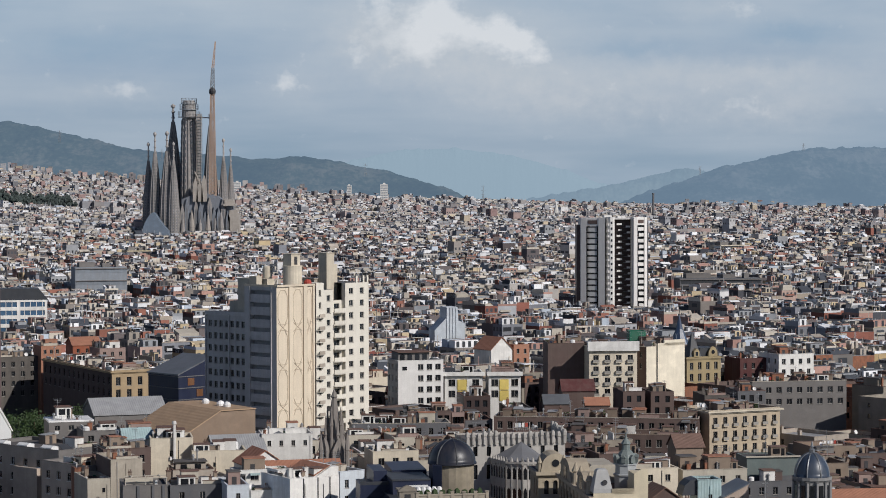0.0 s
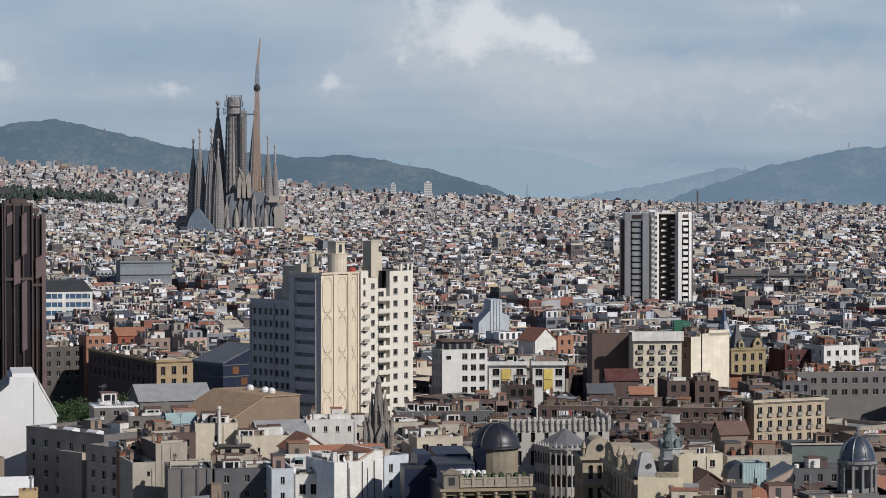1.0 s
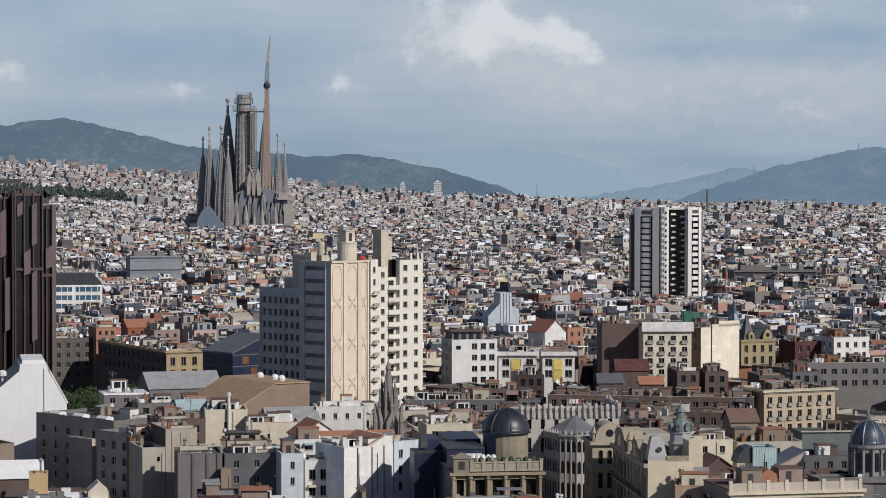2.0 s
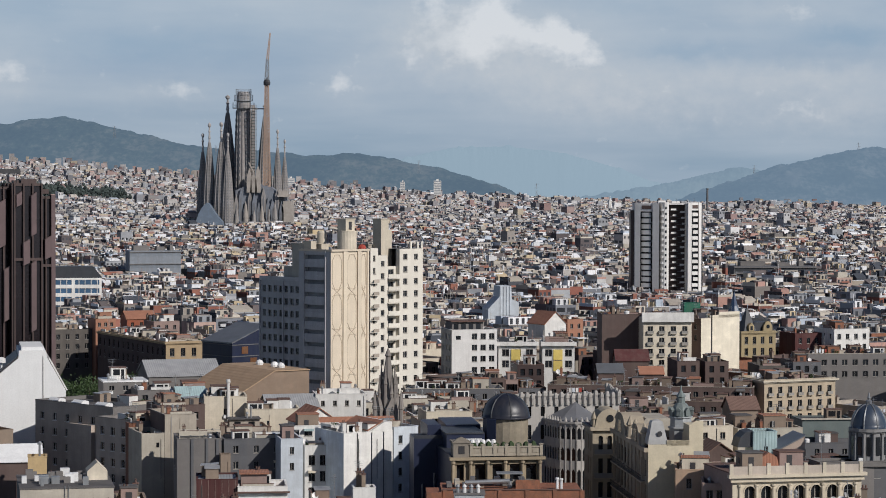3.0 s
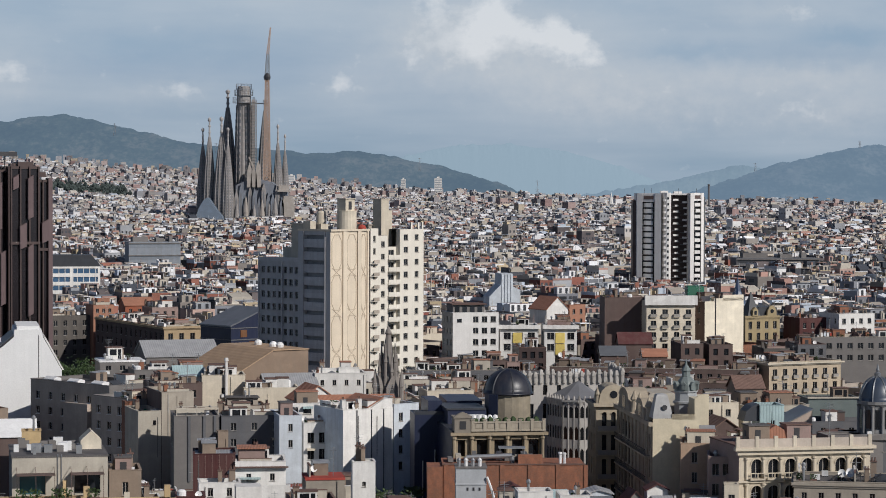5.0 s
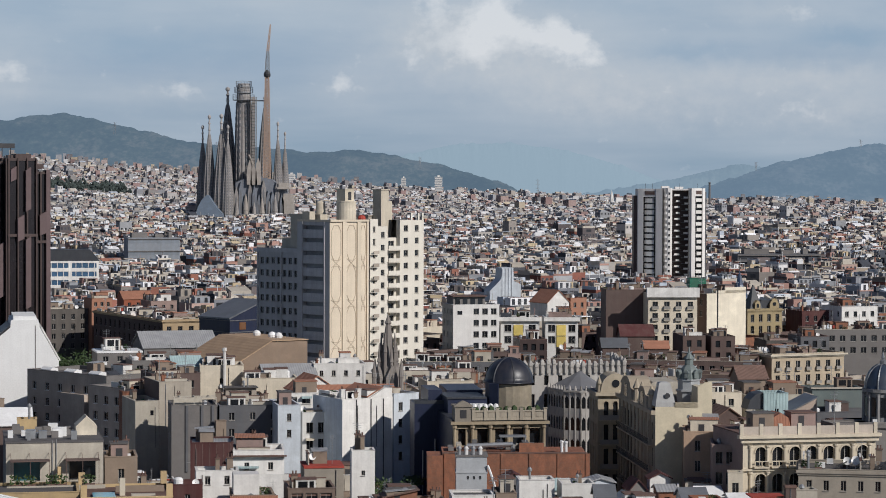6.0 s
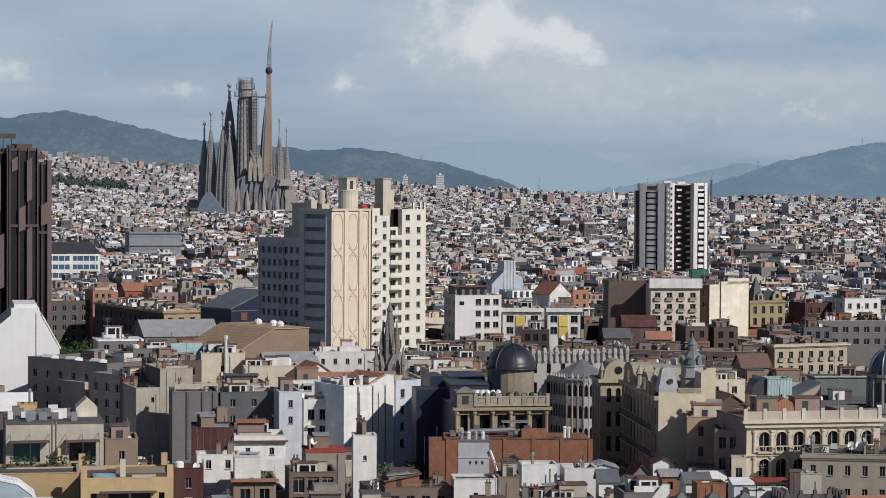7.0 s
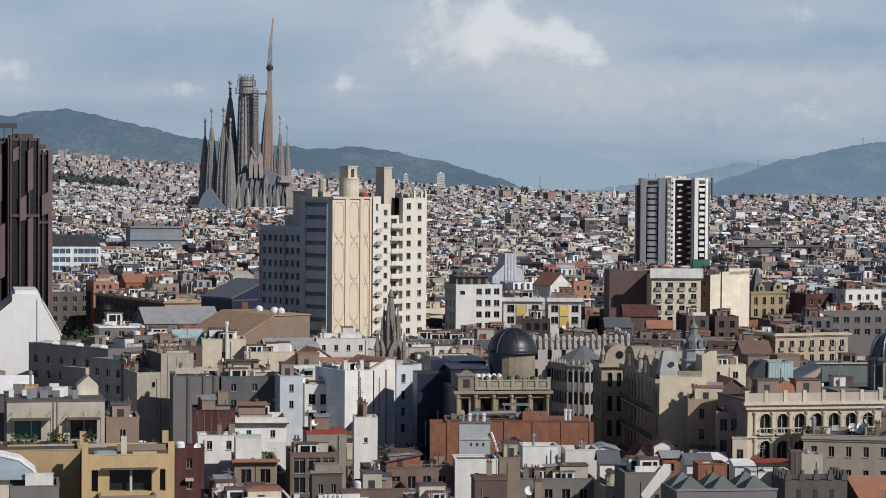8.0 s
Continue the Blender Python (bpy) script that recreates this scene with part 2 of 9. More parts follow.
WALLS = [(0.0, (0.46, 0.435, 0.41)), (0.09, (0.40, 0.345, 0.285)), (0.20, (0.27, 0.245, 0.225)), (0.31, (0.38, 0.23, 0.19)), (0.39, (0.24, 0.25, 0.28)),
         (0.49, (0.68, 0.675, 0.67)), (0.54, (0.14, 0.122, 0.125)), (0.69, (0.25, 0.105, 0.08)), (0.77, (0.50, 0.40, 0.25)), (0.81, (0.35, 0.36, 0.38)), (0.88, (0.075, 0.078, 0.09)),
         (0.96, (0.46, 0.335, 0.29))]
TRIMS = [(0.0, (0.72, 0.72, 0.73)), (0.11, (0.53, 0.485, 0.415)), (0.27, (0.38, 0.34, 0.295)), (0.38, (0.42, 0.26, 0.22)), (0.46, (0.30, 0.315, 0.34)),
         (0.57, (0.80, 0.81, 0.83)), (0.67, (0.15, 0.13, 0.13)), (0.77, (0.30, 0.135, 0.10)), (0.82, (0.50, 0.56, 0.64)), (0.87, (0.55, 0.45, 0.30)), (0.92, (0.07, 0.078, 0.095))]
FARTRIM = palette_mat("city_roof_rooms", TRIMS)
FARWALL = palette_mat("city_walls", WALLS)
ROOFS = [(0.0, (0.22, 0.13, 0.11)), (0.17, (0.20, 0.195, 0.195)), (0.40, (0.14, 0.15, 0.165)), (0.64, (0.25, 0.165, 0.14)), (0.74, (0.36, 0.35, 0.34)), (0.9, (0.09, 0.095, 0.105))]
# outer city colours are mixed towards pale grey to imitate distance haze
HAZED = [(p, tuple(0.62 * k + 0.38 * g for k, g in zip(c, (0.385, 0.38, 0.395)))) for p, c in WALLS]
OUTWALL = palette_mat("outer_city_walls", HAZED)
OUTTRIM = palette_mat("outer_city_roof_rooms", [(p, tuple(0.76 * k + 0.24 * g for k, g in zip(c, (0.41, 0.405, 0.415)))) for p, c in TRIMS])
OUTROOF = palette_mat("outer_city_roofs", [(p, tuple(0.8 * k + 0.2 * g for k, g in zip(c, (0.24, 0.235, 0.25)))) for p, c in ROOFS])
FARROOF = palette_mat("city_roofs", [(p, tuple(0.85 * k for k in c)) for p, c in ROOFS])

# ---------------------------------------------------------------- mesh helpers


class Shape:
    """Collects faces for one mesh, each with the number of its material."""

    def __init__(self):
        self.v, self.f, self.m = [], [], []

    def face(self, pts, m=0):
        k = len(self.v)
        self.v.extend(pts)
        self.f.append(tuple(range(k, k + len(pts))))
        self.m.append(m)

    def box(self, x0, x1, y0, y1, z0, z1, m=0, top=None, turn=0.0, about=None, bottom=True):
        k = len(self.v)
        pts = [(x0, y0, z0), (x1, y0, z0), (x1, y1, z0), (x0, y1, z0), (x0, y0, z1), (x1, y0, z1), (x1, y1, z1), (x0, y1, z1)]
        if turn:
            cx, cy = about or ((x0 + x1) / 2, (y0 + y1) / 2)
            c, s = math.cos(turn), math.sin(turn)
            pts = [(cx + (x - cx) * c - (y - cy) * s, cy + (x - cx) * s + (y - cy) * c, z) for x, y, z in pts]
        self.v.extend(pts)
        sides = [(0, 1, 5, 4), (1, 2, 6, 5), (2, 3, 7, 6), (3, 0, 4, 7), (4, 5, 6, 7)] + ([(3, 2, 1, 0)] if bottom else [])
        for i, q in enumerate(sides):
            self.f.append(tuple(k + j for j in q))
            self.m.append(top if i == 4 and top is not None else m)
        return self

    def prism(self, poly, a, b, m=0, axis="y", cap=None):
        """A closed outline of (across, up) drawn out along y from a to b, or of (x, y) along z."""
        put = (lambda p, q: (p[0], q, p[1])) if axis == "y" else (lambda p, q: (p[0], p[1], q))
        k, n = len(self.v), len(poly)
        self.v.extend([put(p, a) for p in poly] + [put(p, b) for p in poly])
        for i in range(n):
            j = (i + 1) % n
            self.f.append((k + i, k + j, k + n + j, k + n + i))
            self.m.append(m)
        self.f.extend([tuple(k + i for i in reversed(range(n))), tuple(k + n + i for i in range(n))])
        self.m.extend([m if cap is None else cap] * 2)
        return self

    def lathe(self, prof, n=12, cx=0.0, cy=0.0, m=0, start=0.0, squash=1.0):
        """Rings of (radius, height), closed above and below."""
        k = len(self.v)
        for r, z in prof:
            for i in range(n):
                a = start + 2 * math.pi * i / n
                self.v.append((cx + r * math.cos(a), cy + r * squash * math.sin(a), z))
        for j in range(len(prof) - 1):
            for i in range(n):
                i2 = (i + 1) % n
                self.f.append((k + j * n + i, k + j * n + i2, k + (j + 1) * n + i2, k + (j + 1) * n + i))
                self.m.append(m)
        e = k + (len(prof) - 1) * n
        self.f.extend([tuple(k + i for i in reversed(range(n))), tuple(e + i for i in range(n))])
        self.m.extend([m, m])
        return self

    def rod(self, p, q, r, n=5, m=0, r2=None):
        p, q = Vector(p), Vector(q)
        d = (q - p).normalized()
        s = d.orthogonal().normalized()
        t = d.cross(s)
        k = len(self.v)
        for c, w in ((p, r), (q, r if r2 is None else r2)):
            for i in range(n):
                a = 2 * math.pi * i / n
                self.v.append(tuple(c + (s * math.cos(a) + t * math.sin(a)) * w))
        for i in range(n):
            j = (i + 1) % n
            self.f.append((k + i, k + j, k + n + j, k + n + i))
            self.m.append(m)
        self.f.extend([tuple(k + i for i in reversed(range(n))), tuple(k + n + i for i in range(n))])
        self.m.extend([m, m])
        return self

    def mesh(self, name, mats):
        me = bpy.data.meshes.new(name)
        me.from_pydata(self.v, [], self.f)
        for x in (mats if isinstance(mats, (list, tuple)) else [mats]):
            me.materials.append(x)
        me.polygons.foreach_set("material_index", self.m)
        me.update()
        return me


def part(name, shape, mats, parent=None, label="", m=None, smooth=False):
    me = shape if isinstance(shape, bpy.types.Mesh) else shape.mesh(name, mats)
    if smooth:
        me.polygons.foreach_set("use_smooth", [True] * len(me.polygons))
    ob = new(name, me)
    ob.parent = parent
    if m is not None:
        ob.matrix_basis = m
    return tagged(ob, label)


def thing(name, label, category, m, group="", kind=""):
    ob = new(name)
    ob.empty_display_size = 0.5
    ob.matrix_basis = m
    return tagged(ob, label, category, group, kind)


def facade(b, L, z0, z1, cols, rows, place, depth=0.28, m=0):
    """A wall face with real openings: cols and rows are (from, to) along it and up it; place maps (along, in, up)."""
    rows = sorted(rows)
    zs = [z0] + [z for r in rows for z in r] + [z1]
    ss = [0.0] + [s for c in cols for s in c] + [L]
    for j in range(len(zs) - 1):
        lo, hi = zs[j], zs[j + 1]
        if hi - lo < 1e-4:
            continue
        if j % 2 == 0 or not cols:
            b.face([place(0, 0, lo), place(L, 0, lo), place(L, 0, hi), place(0, 0, hi)], m)
            continue
        for i in range(0, len(ss) - 1, 2):
            if ss[i + 1] - ss[i] > 1e-4:
                b.face([place(ss[i], 0, lo), place(ss[i + 1], 0, lo), place(ss[i + 1], 0, hi), place(ss[i], 0, hi)], m)
        for a, c in cols:
            b.face([place(a, 0, lo), place(a, depth, lo), place(a, depth, hi), place(a, 0, hi)], m)
            b.face([place(c, 0, lo), place(c, depth, lo), place(c, depth, hi), place(c, 0, hi)], m)
            b.face([place(a, 0, lo), place(c, 0, lo), place(c, depth, lo), place(a, depth, lo)], m)
            b.face([place(a, 0, hi), place(c, 0, hi), place(c, depth, hi), place(a, depth, hi)], m)


WINDOWS = {}


def window_mesh(w, h, frame_mat, glass_mat):
    """A two-leaf window that fills an opening: frame, middle post and panes."""
    key = (round(w, 2), round(h, 2), frame_mat.name, glass_mat.name)
    if key not in WINDOWS:
        b = Shape()
        t = 0.07
        b.face([(0, 0.05, 0), (w, 0.05, 0), (w, 0.05, h), (0, 0.05, h)], 1)
        for x0, x1, z0, z1 in ((0, t, 0, h), (w - t, w, 0, h), (t, w - t, h - t, h), (t, w - t, 0, t), (w / 2 - t / 2, w / 2 + t / 2, t, h - t)):
            b.face([(x0, 0.0, z0), (x1, 0.0, z0), (x1, 0.0, z1), (x0, 0.0, z1)], 0)
        b.box(-0.08, w + 0.08, -0.34, -0.12, -0.10, -0.02, 0)
        WINDOWS[key] = b.mesh("window", [frame_mat, glass_mat])
    return WINDOWS[key]


def spread(L, n, w, pad=0.0):
    step = (L - 2 * pad) / n
    return [(pad + step * (i + 0.5) - w / 2, pad + step * (i + 0.5) + w / 2) for i in range(n)]


def stack(top, n, fh, wh, drop=1.0):
    return [(top - drop - wh - fh * k, top - drop - fh * k) for k in range(n)]


def front(s, d, z):
    return (s, d, z)


def side(s, d, z):
    return (d, s, z)


TURN_SIDE = pose(0, 0, 0, 0, 0, 90) @ Matrix.Diagonal((1, -1, 1, 1))


def glaze(root, cols, rows, on_side, frame_mat=None, glass_mat=None, depth=0.28, joined=False, skip=0.0):
    """Windows for the openings of one face: each a part, or one joined part on far houses."""
    frame_mat, glass_mat = frame_mat or FRAME, glass_mat or GLASS
    if joined:
        b = Shape()
        put = side if on_side else front
        for a, c in cols:
            for lo, hi in rows:
                b.face([put(a, depth, lo), put(c, depth, lo), put(c, depth, hi), put(a, depth, hi)])
        tagged(part("glazing", b, glass_mat, root), kind="stuff")
        return
    for a, c in cols:
        for lo, hi in rows:
            if skip and random.random() < skip:
                continue
            ob = part("window", window_mesh(c - a, hi - lo, frame_mat, glass_mat), None, root)
            if on_side:
                ob.matrix_basis = Matrix.Translation((depth - 0.06, a, lo)) @ TURN_SIDE
            else:
                ob.matrix_basis = Matrix.Translation((a, depth - 0.06, lo))


def stair_head(root, x, y, w, d, z, h, wall, roof, turn=0.0):
    """A small roof house over the stairs, with a door and an overhanging slab."""
    b = Shape().box(0, w, 0, d, 0, h, 0)
    b.box(-0.15, w + 0.15, -0.15, d + 0.15, h, h + 0.18, 1)
    b.box(w * 0.3, w * 0.3 + 0.9, -0.05, 0.0, 0.0, 2.0, 2)
    b.box(-0.05, 0.0, d * 0.4, d * 0.4 + 0.8, 0.9, 1.8, 2)
    return part("stair_head", b, [wall, roof, IRON], root, m=pose(x, y, z, 0, 0, turn))


def chimney(root, x, y, z, h, wall=None, w=0.55):
    b = Shape().box(-w / 2, w / 2, -w / 2, w / 2, 0, h, 0)
    b.box(-w / 2 - 0.08, w / 2 + 0.08, -w / 2 - 0.08, w / 2 + 0.08, h, h + 0.10, 0)
    for i in (-0.13, 0.13):
        b.lathe([(0.10, h + 0.1), (0.085, h + 0.55), (0.12, h + 0.6)], 6, i, 0, 1)
    return part("chimney", b, [wall or TAN, PAVER], root, m=pose(x, y, z))


def tank(root, x, y, z, r=0.8, h=1.7, m=None):
    b = Shape().lathe([(r, 0.35), (r * 1.03, 0.5), (r * 1.03, h), (r * 0.7, h + 0.22), (0.1, h + 0.3)], 12)
    for i in range(3):
        a = i * 2.1
        b.rod((r * 0.7 * math.cos(a), r * 0.7 * math.sin(a), 0), (r * 0.7 * math.cos(a), r * 0.7 * math.sin(a), 0.4), 0.07)
    return part("water_tank", b, m or PLASTIC, root, m=pose(x, y, z))


def house(label, x, y, yaw, r, l, h, wall, roof=None, fw=None, sw=None, z0=0.0, name="apartment_house", parapet=0.9, coping=None, clutter=2, joined=False,
          sidewall=None, fskip=0, frame_mat=None, glass_mat=None, cornice=0.0, group="", rng=None, attic=0.0, balcony=0, kit=None):
    """A flat-roofed house; its nearest corner stands at (x, y), its front runs r metres at the angle yaw, its side l metres back.
    fw and sw: (columns, width, height, storey, rows, drop) of the openings in the front and the side."""
    rng = rng or random
    root = thing(name, label, "house", pose(x, y, 0, 0, 0, yaw), group)
    roof = roof or PAVER
    b = Shape()
    fc, fr, sc, sr = [], [], [], []
    if fw:
        n, w, wh, fh, k, drop = fw
        fc, fr = spread(r, n, w, 0.3)[fskip:], stack(h, k, fh, wh, drop)
    if sw:
        n, w, wh, fh, k, drop = sw
        sc, sr = spread(l, n, w, 0.3), stack(h, k, fh, wh, drop)
    facade(b, r, z0, h, fc, fr, front)
    facade(b, l, z0, h, sc, sr, side, m=1)
    b.face([(r, 0, z0), (r, l, z0), (r, l, h), (r, 0, h)], 0)
    b.face([(r, l, z0), (0, l, z0), (0, l, h), (r, l, h)], 1)
    t = 0.25
    dk = h - parapet
    if parapet > 0:
        for p, q in (((t, t), (r - t, t)), ((r - t, t), (r - t, l - t)), ((r - t, l - t), (t, l - t)), ((t, l - t), (t, t))):
            b.face([(*p, dk), (*q, dk), (*q, h), (*p, h)], 0)
    part("wall", b, [wall, sidewall or wall], root)
    if parapet > 0:
        c = Shape()
        o = 0.06
        c.box(-o, r + o, -o, t + o, h, h + 0.1)
        c.box(-o, r + o, l - t - o, l + o, h, h + 0.1)
        c.box(-o, t + o, t + o, l - t - o, h, h + 0.1)
        c.box(r - t - o, r + o, t + o, l - t - o, h, h + 0.1)
        part("coping", c, coping or wall, root)
    part("roof_deck", Shape().box(t if parapet > 0 else -0.1, r - t if parapet > 0 else r + 0.1, t if parapet > 0 else -0.1, l - t if parapet > 0 else l + 0.1, dk - 0.25, dk + (0.0 if parapet > 0 else 0.12)), roof, root)
    if cornice:
        c = Shape()
        c.box(-cornice, r + cornice, -cornice, 0.0, h - 0.55, h - 0.15)
        c.box(-cornice, 0.0, 0.0, l, h - 0.55, h - 0.15)
        c.box(-cornice * 0.5, r, -cornice * 0.5, 0.0, h - 0.85, h - 0.55)
        c.box(-cornice * 0.5, 0.0, 0.0, l, h - 0.85, h - 0.55)
        part("cornice", c, coping or wall, root)
    if fw:
        glaze(root, fc, fr, False, frame_mat, glass_mat, joined=joined)
    if sw:
        glaze(root, sc, sr, True, frame_mat, glass_mat, joined=joined)
    if balcony and fw:
        for a, c in fc[::1]:
            for lo, hi in fr[:balcony]:
                q = Shape().box(a - 0.15, c + 0.15, -0.6, 0.0, lo - 0.15, lo)
                q.prism([(a - 0.15, 0.0), (a - 0.15, -0.6), (c + 0.15, -0.6), (c + 0.15, 0.0), (c + 0.1, 0.0), (c + 0.1, -0.55), (a - 0.1, -0.55), (a - 0.1, 0.0)], lo, lo + 0.75, 1, axis="z")
                part("balcony", q, [wall, DARKGREY if wall in (BROWN, GREY, TAN, DARKSTONE, BRICK, PINK) else FRAME], root)
    if y < 560 and not joined:
        dice = random.Random(int(x * 31 + y * 17))
        for i in range(dice.choice([0, 1, 1, 2])):
            px, on = dice.uniform(0.4, r - 0.4), dice.random()
            if not any(a - 0.25 < px < c + 0.25 for a, c in fc):
                part("drain_pipe", Shape().rod((px, -0.08, h - 9), (px, -0.08, h - dice.uniform(0.2, 1.5)), 0.06, 5), dice.choice([IRON, STEEL, wall, GREY]), root)
        if not fw and r > 3.5 and dice.random() < 0.5:
            px, pz = dice.uniform(0.8, r - 1.6), h - dice.uniform(2.2, 5.0)
            part("small_window", Shape().box(px, px + 0.6, -0.03, 0.0, pz, pz + 0.9, 0).box(px - 0.08, px + 0.68, -0.12, 0.0, pz - 0.1, pz - 0.002, 1), [GLASS, PALE], root)
        if fw and r > 4 and dice.random() < 0.45:
            a, c = dice.choice(fc)
            lo, hi = dice.choice(fr)
            if dice.random() < 0.5:
                part("awning", Shape().prism([(a - 0.2, hi + 0.1), (c + 0.2, hi + 0.1), (c + 0.2, hi + 0.14), (a - 0.2, hi + 0.14)], -0.9, -0.02).prism([(a - 0.2, hi - 0.25), (c + 0.2, hi - 0.25), (c + 0.2, hi + 0.1), (a - 0.2, hi + 0.1)], -0.94, -0.9), dice.choice([OXIDE, GREENPAINT, CREAM, BROWN, AQUA]), root)
            else:
                part("air_conditioner", Shape().box(a, a + 0.85, -0.4, -0.01, lo - 0.8, lo - 0.15), PLASTIC, root)
    zd = dk + (0.0 if parapet > 0 else 0.12)
    if attic and r > 6 and l > 7 and h > 15.5:
        aw, ad, x0, y0 = r * rng.uniform(0.5, 0.85), l * 0.45, rng.uniform(0.3, r * 0.14), rng.uniform(1.8, 3.0)
        q = Shape().box(x0, x0 + aw, y0, y0 + ad, zd, zd + attic, 0)
        q.box(x0 - 0.3, x0 + aw + 0.3, y0 - 0.6, y0 + ad + 0.2, zd + attic, zd + attic + 0.16, 1)
        for a, c in spread(aw, max(1, int(aw / 2.4)), 1.3, 0.2):
            q.box(x0 + a, x0 + c, y0 - 0.04, y0, zd + rng.choice([0.0, 0.8]), zd + 2.1, 2)
        part("attic", q, [rng.choice([TAN, GREY, wall, PINK] if y > 440 and x > 2 else [WHITE, CREAM, wall, PALE]), rng.choice([PAVER, GRAVEL]), GLASS], root)
        furnish(root, aw - 0.6, ad - 0.6, zd + attic + 0.16, 3, rng, x0 + 0.3, y0 + 0.3)
    furnish(root, r - 0.5, l - 0.5, zd, (max(4, int(r * l / 9)) if kit is None else kit), rng, 0.25, 0.25)
    for i in range(clutter):
        k = rng.random()
        px, py = rng.uniform(0.8, max(0.9, r - 4.5)), rng.uniform(0.8, max(0.9, l - 4.0))
        if k < 0.55:
            stair_head(root, px, py, min(rng.uniform(2.2, 4.5), r - 1), min(rng.uniform(2.2, 3.6), l - 1), zd, rng.uniform(2.3, 3.1), rng.choice([wall, PINK, BROWN, TAN, BRICK, GREY] if y > 440 and x > 2 else [wall, WHITE, CREAM, PINK, TAN, PALE]), rng.choice([PAVER, GRAVEL, TERRA]))
        elif k < 0.94:
            chimney(root, px, py, zd, rng.uniform(1.2, 2.6), rng.choice([wall, TAN, BRICK]), rng.uniform(0.5, 0.9))
        else:
            tank(root, px, py, zd, rng.uniform(0.5, 0.9), rng.uniform(1.2, 1.9))
    return root



KIT = {}


def kit_meshes():
    """Small things that stand on roofs, each built once."""
    a = Shape().box(-0.45, 0.45, -0.2, 0.2, 0.12, 0.85, 0).box(-0.4, 0.4, -0.15, 0.15, 0, 0.12, 1).lathe([(0.28, -0.0), (0.28, 0.02)], 8, 0, 0, 1)
    a.v = [(x, y, z) for x, y, z in a.v]
    KIT["air_conditioner"] = a.mesh("air_conditioner", [PLASTIC, IRON])
    b = Shape().rod((0, 0, 0), (0, 0, 4.2), 0.05, 4)
    for k, (z, w) in enumerate(((4.1, 0.9), (3.75, 0.75), (3.4, 0.6), (2.6, 0.9))):
        b.rod((-w, 0.06 * k, z), (w, 0.06 * k, z), 0.03, 4)
    b.rod((0, -0.5, 3.75), (0, 0.7, 3.75), 0.03, 4)
    KIT["antenna"] = b.mesh("antenna", [STEEL])
    b = Shape().rod((0, 0, 0), (0, 0, 0.9), 0.05, 5)
    n = 12
    prof = [(0.05, 0.12), (0.3, 0.06), (0.55, -0.05)]
    k0 = len(b.v)
    for r, d in prof:
        for i in range(n):
            t = 2 * math.pi * i / n
            b.v.append((r * math.cos(t), -0.15 - 0.25 + d + r * math.sin(t) * 0.35, 1.15 + r * math.sin(t)))
    for j in range(2):
        for i in range(n):
            q = (i + 1) % n
            b.f.append((k0 + j * n + i, k0 + j * n + q, k0 + (j + 1) * n + q, k0 + (j + 1) * n + i))
            b.m.append(0)
    KIT["satellite_dish"] = b.mesh("satellite_dish", [PLASTIC])
    b = Shape().lathe([(0.16, 0), (0.15, 1.7), (0.30, 1.75), (0.30, 2.0), (0.10, 2.25)], 8)
    KIT["flue"] = b.mesh("flue", [STEEL])
    b = Shape().lathe([(0.28, 0), (0.28, 1.0), (0.45, 1.05), (0.40, 1.35), (0.1, 1.6)], 8)
    KIT["vent_cowl"] = b.mesh("vent_cowl", [STEEL])
    b = Shape().box(-1.5, 1.5, -1.1, 1.1, 0, 2.1, 0).prism([(-1.7, 2.1), (1.7, 2.35), (1.7, 2.45), (-1.7, 2.2)], -1.3, 1.3, 1).box(-0.4, 0.4, -1.14, -1.1, 0, 1.9, 2)
    KIT["roof_shed"] = b.mesh("roof_shed", [TAN, SHEET, IRON])
    b = Shape().box(-1.6, 1.6, -1.2, 1.2, 0, 2.3, 0).box(-1.75, 1.75, -1.35, 1.35, 2.3, 2.45, 1).box(-1.2, 0.3, -1.24, -1.2, 0.8, 2.0, 2).box(0.6, 1.3, -1.24, -1.2, 0, 2.0, 2)
    KIT["roof_room"] = b.mesh("roof_room", [WHITE, PAVER, GLASS])
    KIT["dull_roof_room"] = b.mesh("roof_room", [TAN, DARKTILE, GLASS])
    b = Shape().box(-0.6, 0.6, -0.2, 0.2, 0, 0.4, 0)
    rng = random.Random(77)
    for i in range(42):
        x, y, z = rng.uniform(-0.6, 0.6), rng.uniform(-0.3, 0.3), rng.uniform(0.4, 1.3)
        d = Vector((rng.uniform(-1, 1), rng.uniform(-1, 1), rng.uniform(-0.2, 1))).normalized() * 0.2
        e = d.orthogonal().normalized() * 0.13
        p = Vector((x, y, z))
        b.face([tuple(p - d), tuple(p + e), tuple(p + d), tuple(p - e)], 1)
    KIT["planter"] = b.mesh("planter", [PAVER, LEAF])
    b = Shape()
    for i in range(13):
        x = -3 + i * 0.5
        b.box(x - 0.025, x + 0.025, -0.025, 0.025, 0, 1.0, bottom=False)
    b.box(-3, 3, -0.03, 0.03, 1.0, 1.06).box(-3, 3, -0.03, 0.03, 0.5, 0.54)
    KIT["railing"] = b.mesh("railing", [STEEL])
    b = Shape().box(-2.6, 2.6, -0.1, 0.1, 0, 1.5, 0).box(-2.7, 2.7, -0.16, 0.16, 1.5, 1.6, 1)
    KIT["terrace_wall"] = b.mesh("terrace_wall", [PALE, PAVER])
    KIT["dull_terrace_wall"] = b.mesh("terrace_wall", [PINK, PAVER])
